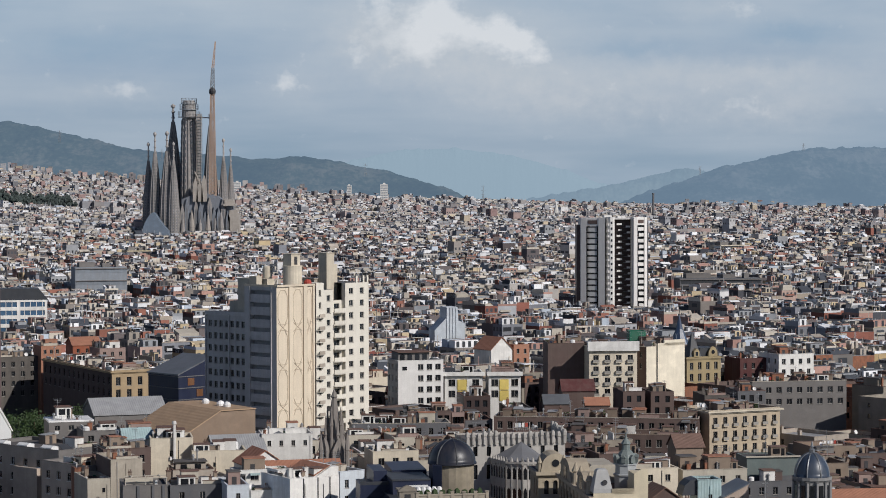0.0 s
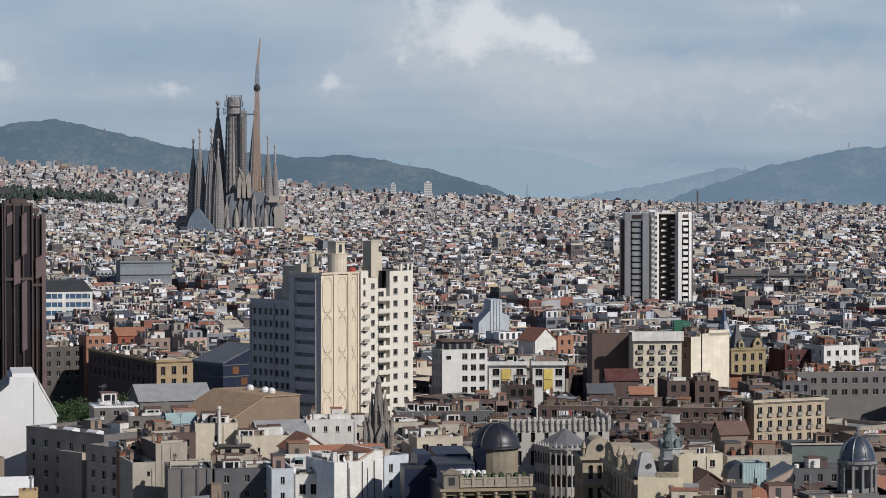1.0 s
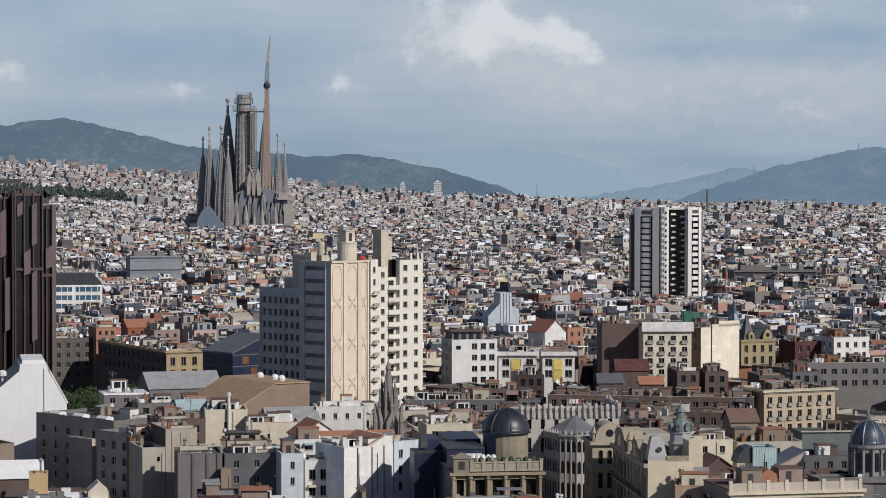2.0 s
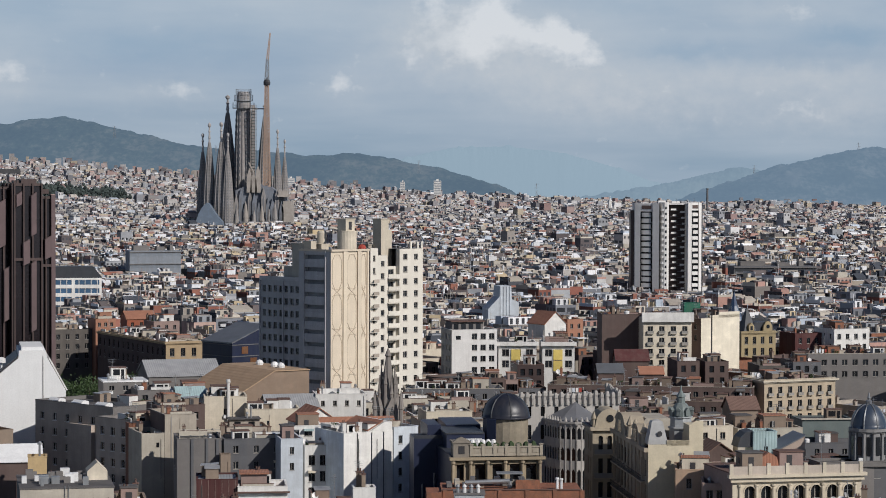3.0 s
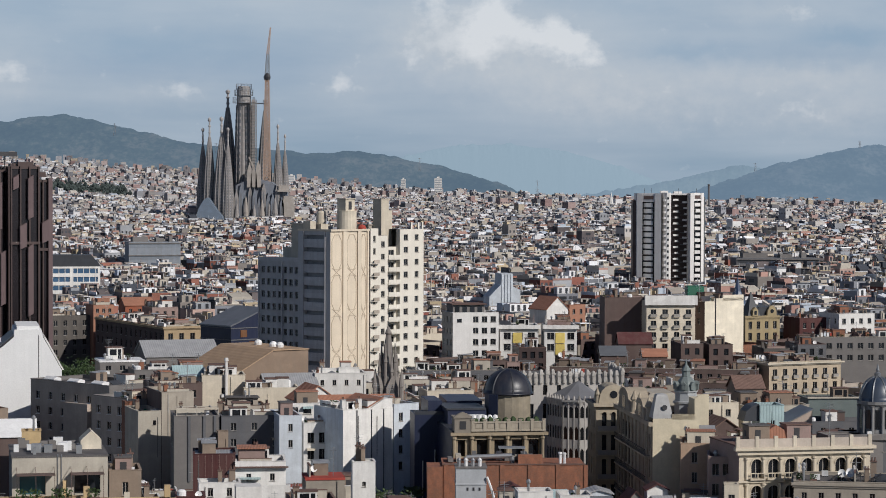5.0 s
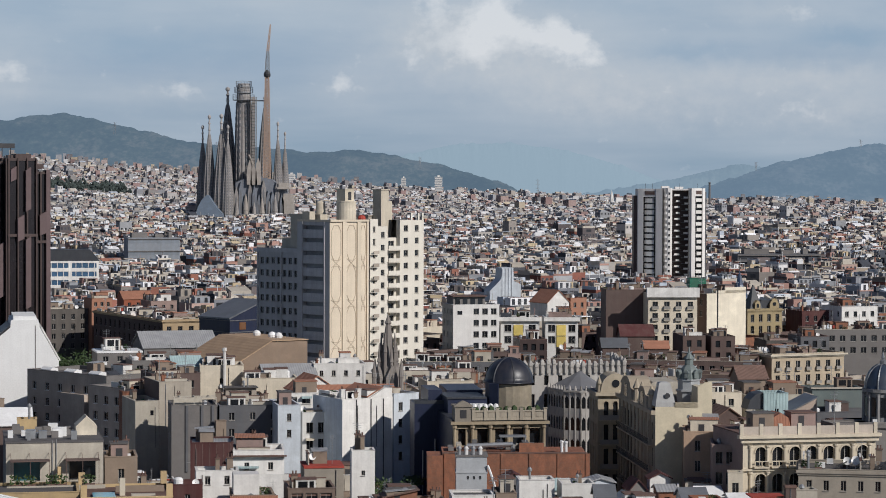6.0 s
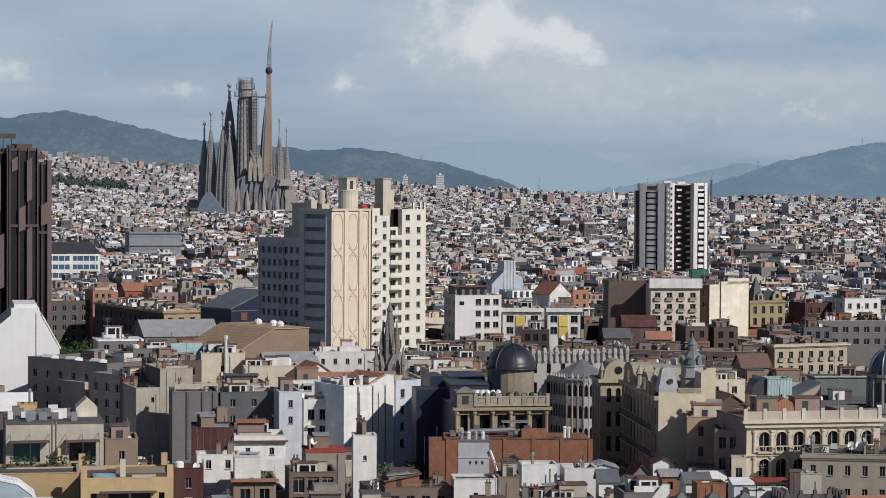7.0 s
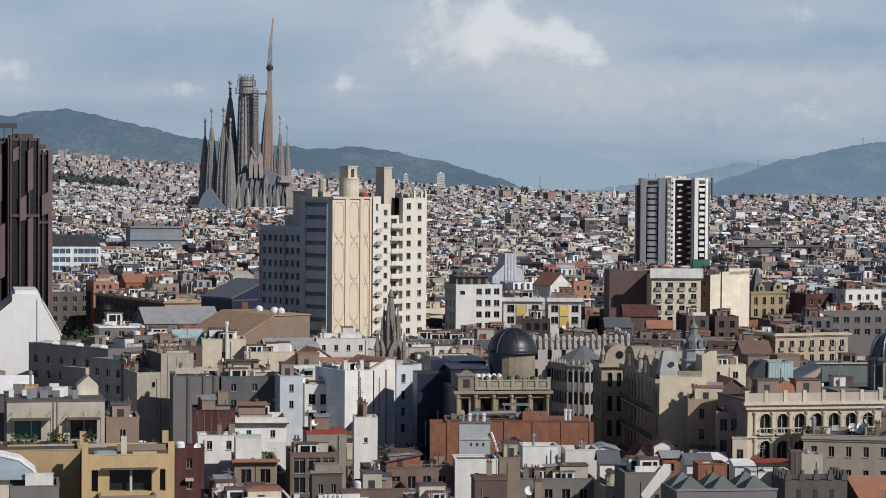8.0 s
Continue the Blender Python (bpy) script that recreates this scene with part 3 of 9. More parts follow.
    KIT["white_terrace_wall"] = Shape().box(-2.2, 2.2, -0.1, 0.1, 0, 1.7, 0).box(-2.3, 2.3, -0.15, 0.15, 1.7, 1.8, 0).mesh("terrace_wall", [WHITE])
    b = Shape().prism([(-0.9, 0.25), (0.9, 1.15), (0.9, 1.22), (-0.9, 0.32)], -1.2, 1.2, 0)
    b.box(-0.8, -0.74, -1, -0.94, 0, 0.3, 1).box(0.74, 0.8, -1, -0.94, 0, 1.1, 1).box(-0.8, -0.74, 0.94, 1, 0, 0.3, 1).box(0.74, 0.8, 0.94, 1, 0, 1.1, 1)
    KIT["solar_panel"] = b.mesh("solar_panel", [SLATE, STEEL])
    b = Shape().lathe([(0.7, 0.3), (0.72, 0.45), (0.72, 1.5), (0.5, 1.7), (0.1, 1.76)], 12)
    for i in range(3):
        t = i * 2.1
        b.rod((0.5 * math.cos(t), 0.5 * math.sin(t), 0), (0.5 * math.cos(t), 0.5 * math.sin(t), 0.35), 0.06)
    KIT["water_tank"] = b.mesh("water_tank", [PLASTIC])
    b = Shape().box(-1.5, 1.5, -1.0, 1.0, 0, 0.3, 0).prism([(-1.3, 0.3), (1.3, 0.3), (0.0, 1.0)], -0.9, 0.9, 1)
    KIT["skylight"] = b.mesh("skylight", [GREY, ZINC])
    b = Shape().rod((-2, 0, 0), (-2, 0, 2.0), 0.04).rod((2, 0, 0), (2, 0, 2.0), 0.04).rod((-2, 0, 1.9), (2, 0, 1.9), 0.02)
    for i, m in enumerate((0, 1, 0, 2)):
        x = -1.6 + i * 0.85
        b.box(x, x + 0.65, -0.02, 0.02, 0.85 + 0.1 * (i % 2), 1.88, m)
    KIT["laundry_line"] = b.mesh("laundry_line", [WHITE, BLUEWHITE, RED])
    b = Shape().box(-0.4, 0.4, -0.3, 0.3, 0, 2.2, 0).box(-0.5, 0.5, -0.4, 0.4, 2.2, 2.32, 1)
    for i in (-0.2, 0.2):
        b.lathe([(0.12, 2.32), (0.1, 2.75), (0.14, 2.8)], 6, i, 0, 1)
    KIT["chimney"] = b.mesh("chimney", [TAN, PAVER])


KIT_ODDS = (("air_conditioner", 10), ("antenna", 6), ("satellite_dish", 5), ("flue", 8), ("vent_cowl", 3), ("roof_shed", 7), ("roof_room", 9), ("planter", 8), ("railing", 8), ("terrace_wall", 9), ("white_terrace_wall", 7),
            ("solar_panel", 2), ("water_tank", 1), ("skylight", 4), ("laundry_line", 2), ("chimney", 9))


def furnish(root, r, l, z, n, rng, x0=0.0, y0=0.0):
    """Roof clutter on a deck of r by l metres."""
    if not KIT:
        kit_meshes()
    names, odds = zip(*KIT_ODDS)
    for k in rng.choices(names, odds, k=n):
        big = k in ("roof_room", "roof_shed", "terrace_wall", "white_terrace_wall", "railing", "laundry_line")
        pad = 1.9 if big else 0.6
        if big and min(r, l) < 4.6:
            continue
        x, y = rng.uniform(pad, max(pad, r - pad)), rng.uniform(pad, max(pad, l - pad))
        turn = rng.choice([0, 0, 90]) if k != "antenna" else rng.uniform(0, 180)
        if k in ("railing", "terrace_wall", "white_terrace_wall"):
            if rng.random() < 0.6:
                turn, y = 0, rng.choice([0.5, l * 0.5])
                x = min(max(x, 3.2), max(3.2, r - 3.2))
            else:
                turn, x = 90, rng.choice([0.5, r * 0.5])
                y = min(max(y, 3.2), max(3.2, l - 3.2))
        name = k.replace("white_", "")
        where = root.matrix_basis.translation
        old = where.y > 440 and where.x > 2 and name in ("roof_room", "terrace_wall") and rng.random() < 0.75
        ob = part(name, KIT["dull_" + name if old else k], None, root)
        sc = rng.uniform(0.8, 1.25)
        ob.matrix_basis = pose(x0 + x, y0 + y, z, 0, 0, turn) @ Matrix.Diagonal((min(1, r / 7) if big else sc, 1 if big else sc, sc, 1))


def lerp_table(xs, ys, rows, x, y):
    x, y = min(max(x, xs[0]), xs[-1] - 1e-6), min(max(y, ys[0]), ys[-1] - 1e-6)
    i = max(k for k in range(len(xs) - 1) if xs[k] <= x)
    j = max(k for k in range(len(ys) - 1) if ys[k] <= y)
    u, w = (x - xs[i]) / (xs[i + 1] - xs[i]), (y - ys[j]) / (ys[j + 1] - ys[j])
    return (rows[j][i] * (1 - u) + rows[j][i + 1] * u) * (1 - w) + (rows[j + 1][i] * (1 - u) + rows[j + 1][i + 1] * u) * w


BEAR = (-0.2, -0.1, 0.0, 0.1, 0.2)
AWAY = (0, 1100, 1600, 2150, 2700, 3300, 4000, 4600, 5200)
RISE = ((0, 0, 0, 0, 0), (0, 0, 0, 0, 0), (9, 9, 9, 9, 9), (18, 16, 15, 15, 15), (40, 30, 26, 23, 22), (66, 48, 35, 29, 26), (94, 66, 43, 31, 26), (116, 76, 46, 31, 25), (122, 78, 46, 31, 25))


def ground_z(x, y):
    """How the plain rises towards the hills."""
    return lerp_table(BEAR, AWAY, RISE, x / max(y, 300.0), y)


# ---------------------------------------------------------------- ground and hills
def build_ground():
    b = Shape()
    ys = [-400, 100, 500, 800, 1100] + list(range(1300, 5300, 200))
    nx = 17
    for y in ys:
        half = 260 + 0.32 * max(y, 0)
        for i in range(nx):
            x = half * (2 * i / (nx - 1) - 1)
            b.v.append((x, y, ground_z(x, y) - (0.0 if y < 1100 else 0.5)))
    for j in range(len(ys) - 1):
        for i in range(nx - 1):
            k = j * nx + i
            b.f.append((k, k + 1, k + nx + 1, k + nx))
            b.m.append(0)
    tagged(part("ground", b, ASPHALT), "dark asphalt streets and ground between the houses", "ground", kind="structure")


def haze_hill(name, label, ridge, y_ridge, y_foot, colors, haze_glow, seed, lumps=5.0, away=1.0):
    """A wooded ridge: its crest is given as (x, height); the slope is lumpy; away sets it farther off and larger.
    Emission over the whole slope imitates blue haze.
    """
    b = Shape()
    xs = np.linspace(ridge[0][0], ridge[-1][0], 420)
    crest = np.interp(xs, [p[0] for p in ridge], [p[1] for p in ridge])
    nd = 36
    for j in range(nd + 4):
        w = j / nd
        for x, c in zip(xs, crest):
            y = y_foot + (y_ridge - y_foot) * w
            g = ground_z(x, y_foot) - 6
            prof = (math.sin(min(w, 1.0) * math.pi / 2) ** 1.3) if w <= 1 else 1 - (w - 1) * 4
            lump = noise.fractal(Vector((x * 0.012, y * 0.006, seed)), 0.9, 2.0, 5) * lumps * min(1, w * 2 + 0.2)
            tree = noise.noise(Vector((x * 0.25, y * 0.1, seed + 7))) * 1.2 + max(0.0, noise.noise(Vector((x * 0.05, y * 0.02, seed + 2)))) * 4.0
            b.v.append((float(x), y, g + (c - g) * prof + lump * (0.35 if w > 0.9 else 1.6) + tree * (1.6 if w > 0.7 else 1.0)))
    n = len(xs)
    for j in range(nd + 3):
        for i in range(n - 1):
            k = j * n + i
            b.f.append((k, k + 1, k + n + 1, k + n))
            b.m.append(0)
    m = bpy.data.materials.new(name)
    m.use_nodes = True
    q = Nodes(m.node_tree)
    co = q.add("ShaderNodeTexCoord").outputs["Object"]
    a = q.noise(q.scaled(co, (0.008, 0.004, 0.02)), 1.0, 6, 0.6)
    f = q.noise(q.scaled(co, (0.12, 0.03, 0.15)), 1.0, 5, 0.6)
    col = q.ramp(q.math("ADD", q.math("MULTIPLY", a, 0.65), q.math("MULTIPLY", f, 0.35)), [(0.40, colors[0]), (0.50, colors[1]), (0.60, colors[2])])
    p = q.add("ShaderNodeBsdfPrincipled", Base_Color=col, Roughness=1.0, Emission_Color=(*haze_glow, 1), Emission_Strength=1.0)
    p.inputs["Specular IOR Level"].default_value = 0.0
    q.add("ShaderNodeOutputMaterial", Surface=p.outputs[0])
    far = Matrix.Translation((0, 3, 69)) @ Matrix.Diagonal((away, away, away, 1)) @ Matrix.Translation((0, -3, -69))
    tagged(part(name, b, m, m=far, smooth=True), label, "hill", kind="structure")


build_ground()
UPL = 8
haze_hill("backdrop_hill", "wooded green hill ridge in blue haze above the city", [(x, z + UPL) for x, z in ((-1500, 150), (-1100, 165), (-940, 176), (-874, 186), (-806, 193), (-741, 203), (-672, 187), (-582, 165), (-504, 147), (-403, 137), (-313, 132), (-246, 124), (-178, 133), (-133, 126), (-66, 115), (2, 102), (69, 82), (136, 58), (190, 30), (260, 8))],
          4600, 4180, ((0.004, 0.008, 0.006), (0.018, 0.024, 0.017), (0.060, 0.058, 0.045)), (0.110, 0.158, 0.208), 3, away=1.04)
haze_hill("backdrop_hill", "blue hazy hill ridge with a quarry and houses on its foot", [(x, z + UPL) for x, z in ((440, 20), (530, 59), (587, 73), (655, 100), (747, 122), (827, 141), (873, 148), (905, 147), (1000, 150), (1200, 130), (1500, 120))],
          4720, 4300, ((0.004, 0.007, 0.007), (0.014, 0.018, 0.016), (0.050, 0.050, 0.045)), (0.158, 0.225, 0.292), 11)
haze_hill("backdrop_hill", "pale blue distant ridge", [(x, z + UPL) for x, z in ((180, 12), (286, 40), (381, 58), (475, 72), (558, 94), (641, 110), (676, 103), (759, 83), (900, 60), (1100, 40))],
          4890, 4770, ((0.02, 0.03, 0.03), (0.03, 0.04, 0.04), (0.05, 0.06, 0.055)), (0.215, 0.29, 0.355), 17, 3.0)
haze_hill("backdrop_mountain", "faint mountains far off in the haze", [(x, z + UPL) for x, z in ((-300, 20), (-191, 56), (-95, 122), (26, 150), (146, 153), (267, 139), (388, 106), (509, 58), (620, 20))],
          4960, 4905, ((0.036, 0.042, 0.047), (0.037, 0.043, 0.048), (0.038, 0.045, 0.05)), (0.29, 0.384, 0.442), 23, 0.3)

# ---------------------------------------------------------------- the plan of what stands where
TAKEN = []


def claim(x, y, yaw, r, l, pad=1.5):
    """Keep a footprint free of filling houses."""
    TAKEN.append((x, y, math.cos(radians(yaw)), math.sin(radians(yaw)), r, l, pad))


def is_free(x, y, yaw, r, l):
    c, s = math.cos(radians(yaw)), math.sin(radians(yaw))
    pts = [(x + c * a * r - s * b * l, y + s * a * r + c * b * l) for a in (0, 0.33, 0.67, 1) for b in (0, 0.33, 0.67, 1)]
    for tx, ty, tc, ts, tr, tl, pad in TAKEN:
        for px, py in pts:
            u, w = (px - tx) * tc + (py - ty) * ts, -(px - tx) * ts + (py - ty) * tc
            if -pad < u < tr + pad and -pad < w < tl + pad:
                return False
        q = [(tx + tc * a * tr - ts * b * tl, ty + ts * a * tr + tc * b * tl) for a in (0, 0.5, 1) for b in (0, 0.5, 1)]
        for px, py in q:
            u, w = (px - x) * c + (py - y) * s, -(px - x) * s + (py - y) * c
            if 0 < u < r and 0 < w < l:
                return False
    return True


def plots(yaw, y0, y1, cell, street, rng, left=0.205, right=0.232, extra=14.0):
    """Plots in blocks between streets, seen from the walk: corner, width, depth."""
    c, s = math.cos(radians(yaw)), math.sin(radians(yaw))
    reach = int(y1 * 1.3 / cell) + 4
    period, width = 7, 7 * cell + street
    for bi in range(-reach // period - 1, reach // period + 2):
        for bj in range(-reach // period - 1, reach // period + 2):
            cu, cw = bi * width, bj * width
            mx, my = (cu + width / 2) * c - (cw + width / 2) * s, (cu + width / 2) * s + (cw + width / 2) * c
            if my < y0 - width or my > y1 + width or mx < -left * my - 160 or mx > right * my + 160:
                continue
            w = cw
            row = 0
            while w < cw + 7 * cell - 2:
                l = cell * rng.uniform(0.75, 1.25)
                u = cu
                while u < cu + 7 * cell - 2:
                    r = cell * rng.uniform(0.55, 1.25)
                    r = min(r, cu + 7 * cell - u)
                    x, y = u * c - w * s, u * s + w * c
                    if y0 <= y < y1 and -left * y - extra < x < right * y + extra:
                        yield x, y, max(r, 3.0), l
                    u += r + (0.0 if rng.random() < (0.75 if y1 < 800 else 0.93) else rng.uniform(1, 4))
                w += l + (0.0 if row % 2 == 0 else rng.uniform(2.0, 7.0))
                row += 1


def far_city():
    """The houses beyond, in one joined mesh for each stretch of the plain."""
    rng = random.Random(5)
    yaw = 30
    c, s = math.cos(radians(yaw)), math.sin(radians(yaw))
    for y0, y1, cell in ((690, 950, 9.0), (950, 1400, 9.0), (1400, 2050, 9.0), (2050, 2900, 9.5), (2900, 3700, 9.0), (3700, 4480, 10.0)):
        b = Shape()
        g = Shape()
        turn = radians(yaw)
        crowd, panes = b, g
        for x, y, r, l in plots(yaw, y0, y1, cell, 22.0, rng):
            single = y < 790
            b, g = (Shape(), Shape()) if single else (crowd, panes)
            if not is_free(x, y, yaw, r, l):
                continue
            base = ground_z(x, y)
            if (noise.noise(Vector((x * 0.004, y * 0.004, 4.0))) > 0.52 and y > 1500) or (2950 < y < 3120 and x < -330 - (y - 2950) * 0.2):
                continue
            calm = 0.9 if y < 1300 else 0.5 if y < 2050 else 0.3
            h = 21.5 + 4.5 * calm * noise.noise(Vector((x * 0.011, y * 0.011, 1.0))) + calm * rng.choice([-3, -1, 0, 0, 0, 0.4, 1, 2]) + rng.uniform(-0.5, 0.5)
            if y > 2700:
                h -= min(1.0, (y - 2700) / 500) * 8.0
            if 2740 < y < 2960 and x < -0.09 * y:
                h = min(h, rng.uniform(7, 10))
            if 1000 < y < 1165 and 70 < x < 150:
                h = min(h, 19)
            if y > 1500 and rng.random() < 0.012:
                h += rng.uniform(3, 9)
            if y > 3150 and x < -280 and rng.random() < 0.05:
                h += rng.uniform(3, 8)
            if y > 3300 and rng.random() < (0.02 if x < 0.05 * y else 0.01):
                h += rng.uniform(3, 9)

            def put(u, w, z):
                return (x + u * c - w * s, y + u * s + w * c, base + z)

            def block(u0, u1, w0, w1, z0, z1, m=0, top=1):
                k = len(b.v)
                b.v.extend([put(u0, w0, z0), put(u1, w0, z0), put(u1, w1, z0), put(u0, w1, z0), put(u0, w0, z1), put(u1, w0, z1), put(u1, w1, z1), put(u0, w1, z1)])
                for i, q in enumerate(((0, 1, 5, 4), (1, 2, 6, 5), (2, 3, 7, 6), (3, 0, 4, 7), (4, 5, 6, 7))):
                    b.f.append(tuple(k + j for j in q))
                    b.m.append(top if i == 4 else m)

            def wedge(u0, u1, w0, w1, z0, z1, z2, m=2):
                """A lean-to whose roof falls from z2 at the back to z1 at the front."""
                k = len(b.v)
                b.v.extend([put(u0, w0, z0), put(u1, w0, z0), put(u1, w1, z0), put(u0, w1, z0), put(u0, w0, z1), put(u1, w0, z1), put(u1, w1, z2), put(u0, w1, z2)])
                for q in ((0, 1, 5, 4), (1, 2, 6, 5), (2, 3, 7, 6), (3, 0, 4, 7), (4, 5, 6, 7)):
                    b.f.append(tuple(k + j for j in q))
                    b.m.append(m)

            block(0, r, 0, l, -1, h)
            # windows of the upper storeys
            if y < 2900:
                fh = 3.1
                for k in range(3 if y < 1400 else 2):
                    z = h - 1.1 - fh * k
                    for L, on_side in ((r, False), (l, True)):
                        if rng.random() < (0.40 if y < 1000 else 0.6):
                            continue
                        kind = rng.random()
                        n = max(1, int(L / (2.3 if y < 1700 else 3.0)))
                        for a, e in (spread(L, n, 1.3) if kind < 0.7 else spread(L, max(1, int(L / 5)), min(L * 0.8, 3.9))):
                            if on_side:
                                g.face([put(-0.05, a, z - 1.7), put(-0.05, e, z - 1.7), put(-0.05, e, z), put(-0.05, a, z)])
                            else:
                                g.face([put(a, -0.05, z - 1.7), put(e, -0.05, z - 1.7), put(e, -0.05, z), put(a, -0.05, z)])
            if single:
                wall, coat = rng.choices(COATS, (9, 9, 9, 8, 10, 9, 8, 11, 8, 5, 7, 6))[0]
                deck, paving = rng.choices(DECKS, (5, 6, 1, 2, 1))[0]
                home = tagged(part("town_house", b, [wall, deck, wall]), f"{coat} rendered town house with a {paving} flat roof", "house", "houses beyond the towers")
                b = Shape()
            # copings and canopies along the roof edge
            if rng.random() < 0.55:
                block(-0.1, r + 0.1, -0.15, 0.25, h, h + rng.choice([0.25, 0.4, 0.9]), 2, 2)
            if y < 1900 and rng.random() < 0.45:
                u0, w0 = rng.uniform(0, r * 0.4), rng.uniform(0.2, l * 0.5)
                u1, w1, z = u0 + r * rng.uniform(0.3, 0.55), w0 + rng.uniform(1.5, 3.0), h + rng.uniform(2.0, 2.6)
                block(u0, u1, w0, w1, z, z + 0.18, 2, 2)
                for a in (u0, u1 - 0.12):
                    block(a, a + 0.12, w0, w0 + 0.12, h, z, 2, 2)
                block(u0, u1, w1 - 0.15, w1, h, z, 0, 2)
            if y < 1500:
                for k in range(2):
                    if rng.random() < 0.35:
                        u0, u1, z = rng.uniform(0.2, r * 0.3), r * rng.uniform(0.6, 0.97), h - 2.9 - 3.1 * k
                        block(u0, u1, -0.9, 0, z, z + 0.15, 2, 2)
                        block(u0, u1, -0.95, -0.87, z + 0.15, z + 1.0, 2, 2)
            if rng.random() < (0.40 if y < 1500 else 0.25):
                w0, z = rng.uniform(0, l * 0.4), h + rng.uniform(0.2, 1.6)
                wedge(rng.uniform(0, r * 0.3), r * rng.uniform(0.7, 1.0), w0, w0 + l * rng.uniform(0.3, 0.6), h, z, z + rng.uniform(0.8, 2.2))
            # party walls, set-back storeys, stair heads, sheds and tanks on the roofs
            for k in range(rng.randint(8, 13) if y < 1000 else rng.randint(5, 9) if y < 1500 else rng.randint(2, 5) if y < 2900 else rng.randint(1, 3)):
                t = rng.random()
                if t < 0.13:
                    w0 = rng.uniform(0, l * 0.6)
                    u0, u1, zt = rng.uniform(0, r * 0.4), r * rng.uniform(0.6, 1.0), h + rng.uniform(2.2, 3.0)
                    block(u0, u1, w0, w0 + l * 0.35, h, zt, 2)
                    if y < 1500 and rng.random() < 0.4:
                        for a, e in spread(u1 - u0, max(1, int((u1 - u0) / 2.2)), 1.2):
                            g.face([put(u0 + a, w0 - 0.05, h + 0.2), put(u0 + e, w0 - 0.05, h + 0.2), put(u0 + e, w0 - 0.05, zt - 0.4), put(u0 + a, w0 - 0.05, zt - 0.4)])
                elif t < 0.62:
                    u0, w0, q = rng.uniform(0, r * 0.8), rng.uniform(0, l * 0.8), rng.choice([0.5, 0.6, 0.8, 0.9, 1.1, 1.4, 1.8, 2.6])
                    z1 = h + rng.uniform(0.6, 2.0) * (1.0 if q < 2 else 1.35)
                    block(u0, u0 + q * rng.uniform(0.8, 1.5), w0, w0 + q * rng.uniform(0.7, 1.3), h, z1, 2)
                    if q > 2 and y < 1400:
                        g.face([put(u0 + q * 0.3, w0 - 0.05, h), put(u0 + q * 0.55, w0 - 0.05, h), put(u0 + q * 0.55, w0 - 0.05, h + 1.9), put(u0 + q * 0.3, w0 - 0.05, h + 1.9)])
                elif t < 0.80:
                    u0 = rng.choice([0.0, r - 0.3])
                    block(u0, u0 + 0.3, 0, l, h, h + rng.uniform(0.8, 2.2), 2, 2)
                else:
                    u0, w0 = rng.uniform(0, r * 0.85), rng.uniform(0, l * 0.85)
                    q = rng.choice([0.12, 0.15, 0.5, 0.7, 0.9])
                    block(u0, u0 + q, w0, w0 + q, h, h + (rng.uniform(3.0, 5.5) if q < 0.3 else rng.uniform(1.2, 3.0)), 2, 2)
            if single:
                tagged(part("roof_clutter", b, [FARTRIM, FARROOF, FARTRIM], home), kind="stuff")
                if g.f:
                    tagged(part("glazing", g, FARGLASS, home), kind="stuff")
        b, g = crowd, panes
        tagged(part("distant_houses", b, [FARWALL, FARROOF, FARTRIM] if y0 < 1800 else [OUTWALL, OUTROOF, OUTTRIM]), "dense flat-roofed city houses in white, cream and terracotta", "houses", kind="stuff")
        if g.f:
            tagged(part("distant_windows", g, FARGLASS), "dark windows of the distant houses", "windows", kind="stuff")

# ---------------------------------------------------------------- the great church with its spires
def bell_tower(root, x, y, z0, r, h, mats, n=12, body=0.84):
    """A tall bell-shaped spire, ribbed and pierced by slots, under a long slender pinnacle with knobs."""
    b = Shape()

    def rad(t):
        return r * (1 - 0.86 * t ** 2.5)

    hb = h * body
    b.lathe([(rad(i / 16), z0 + hb * i / 16) for i in range(17)], n, 0, 0, 0)
    for i in range(n):
        a = 2 * math.pi * i / n
        for j in range(7, 33):
            t0, t1 = j / 34, (j + 0.55) / 34
            r0, r1, da = rad(t0) * 1.012, rad(t1) * 1.012, 0.10
            b.face([(r0 * math.cos(a - da), r0 * math.sin(a - da), z0 + hb * t0), (r0 * math.cos(a + da), r0 * math.sin(a + da), z0 + hb * t0),
                    (r1 * math.cos(a + da), r1 * math.sin(a + da), z0 + hb * t1), (r1 * math.cos(a - da), r1 * math.sin(a - da), z0 + hb * t1)], 1)
        aa = a + math.pi / n
        for j in range(12):
            t0, t1 = j / 12, (j + 1) / 12
            r0, r1 = rad(t0), rad(t1)
            b.rod((r0 * math.cos(aa), r0 * math.sin(aa), z0 + hb * t0), (r1 * math.cos(aa), r1 * math.sin(aa), z0 + hb * t1), r * 0.07, 4, 0)
    ob = part("bell_tower", b, mats, root, m=pose(x, y, 0))
    zt, q = z0 + hb, h * (1 - body)
    w = max(0.5, r * 0.11)
    f = Shape().lathe([(w * 1.25, zt - 0.5), (w * 1.1, zt + q * 0.18), (w * 1.7, zt + q * 0.22), (w * 1.2, zt + q * 0.30), (w, zt + q * 0.5), (w * 1.8, zt + q * 0.54), (w * 0.9, zt + q * 0.62), (w * 0.85, zt + q * 0.74),
                       (w * 2.0, zt + q * 0.82), (w * 2.2, zt + q * 0.90), (w, zt + q * 0.96), (0.05, zt + q)], 8)
    part("finial", f, FINIAL, ob)
    return ob


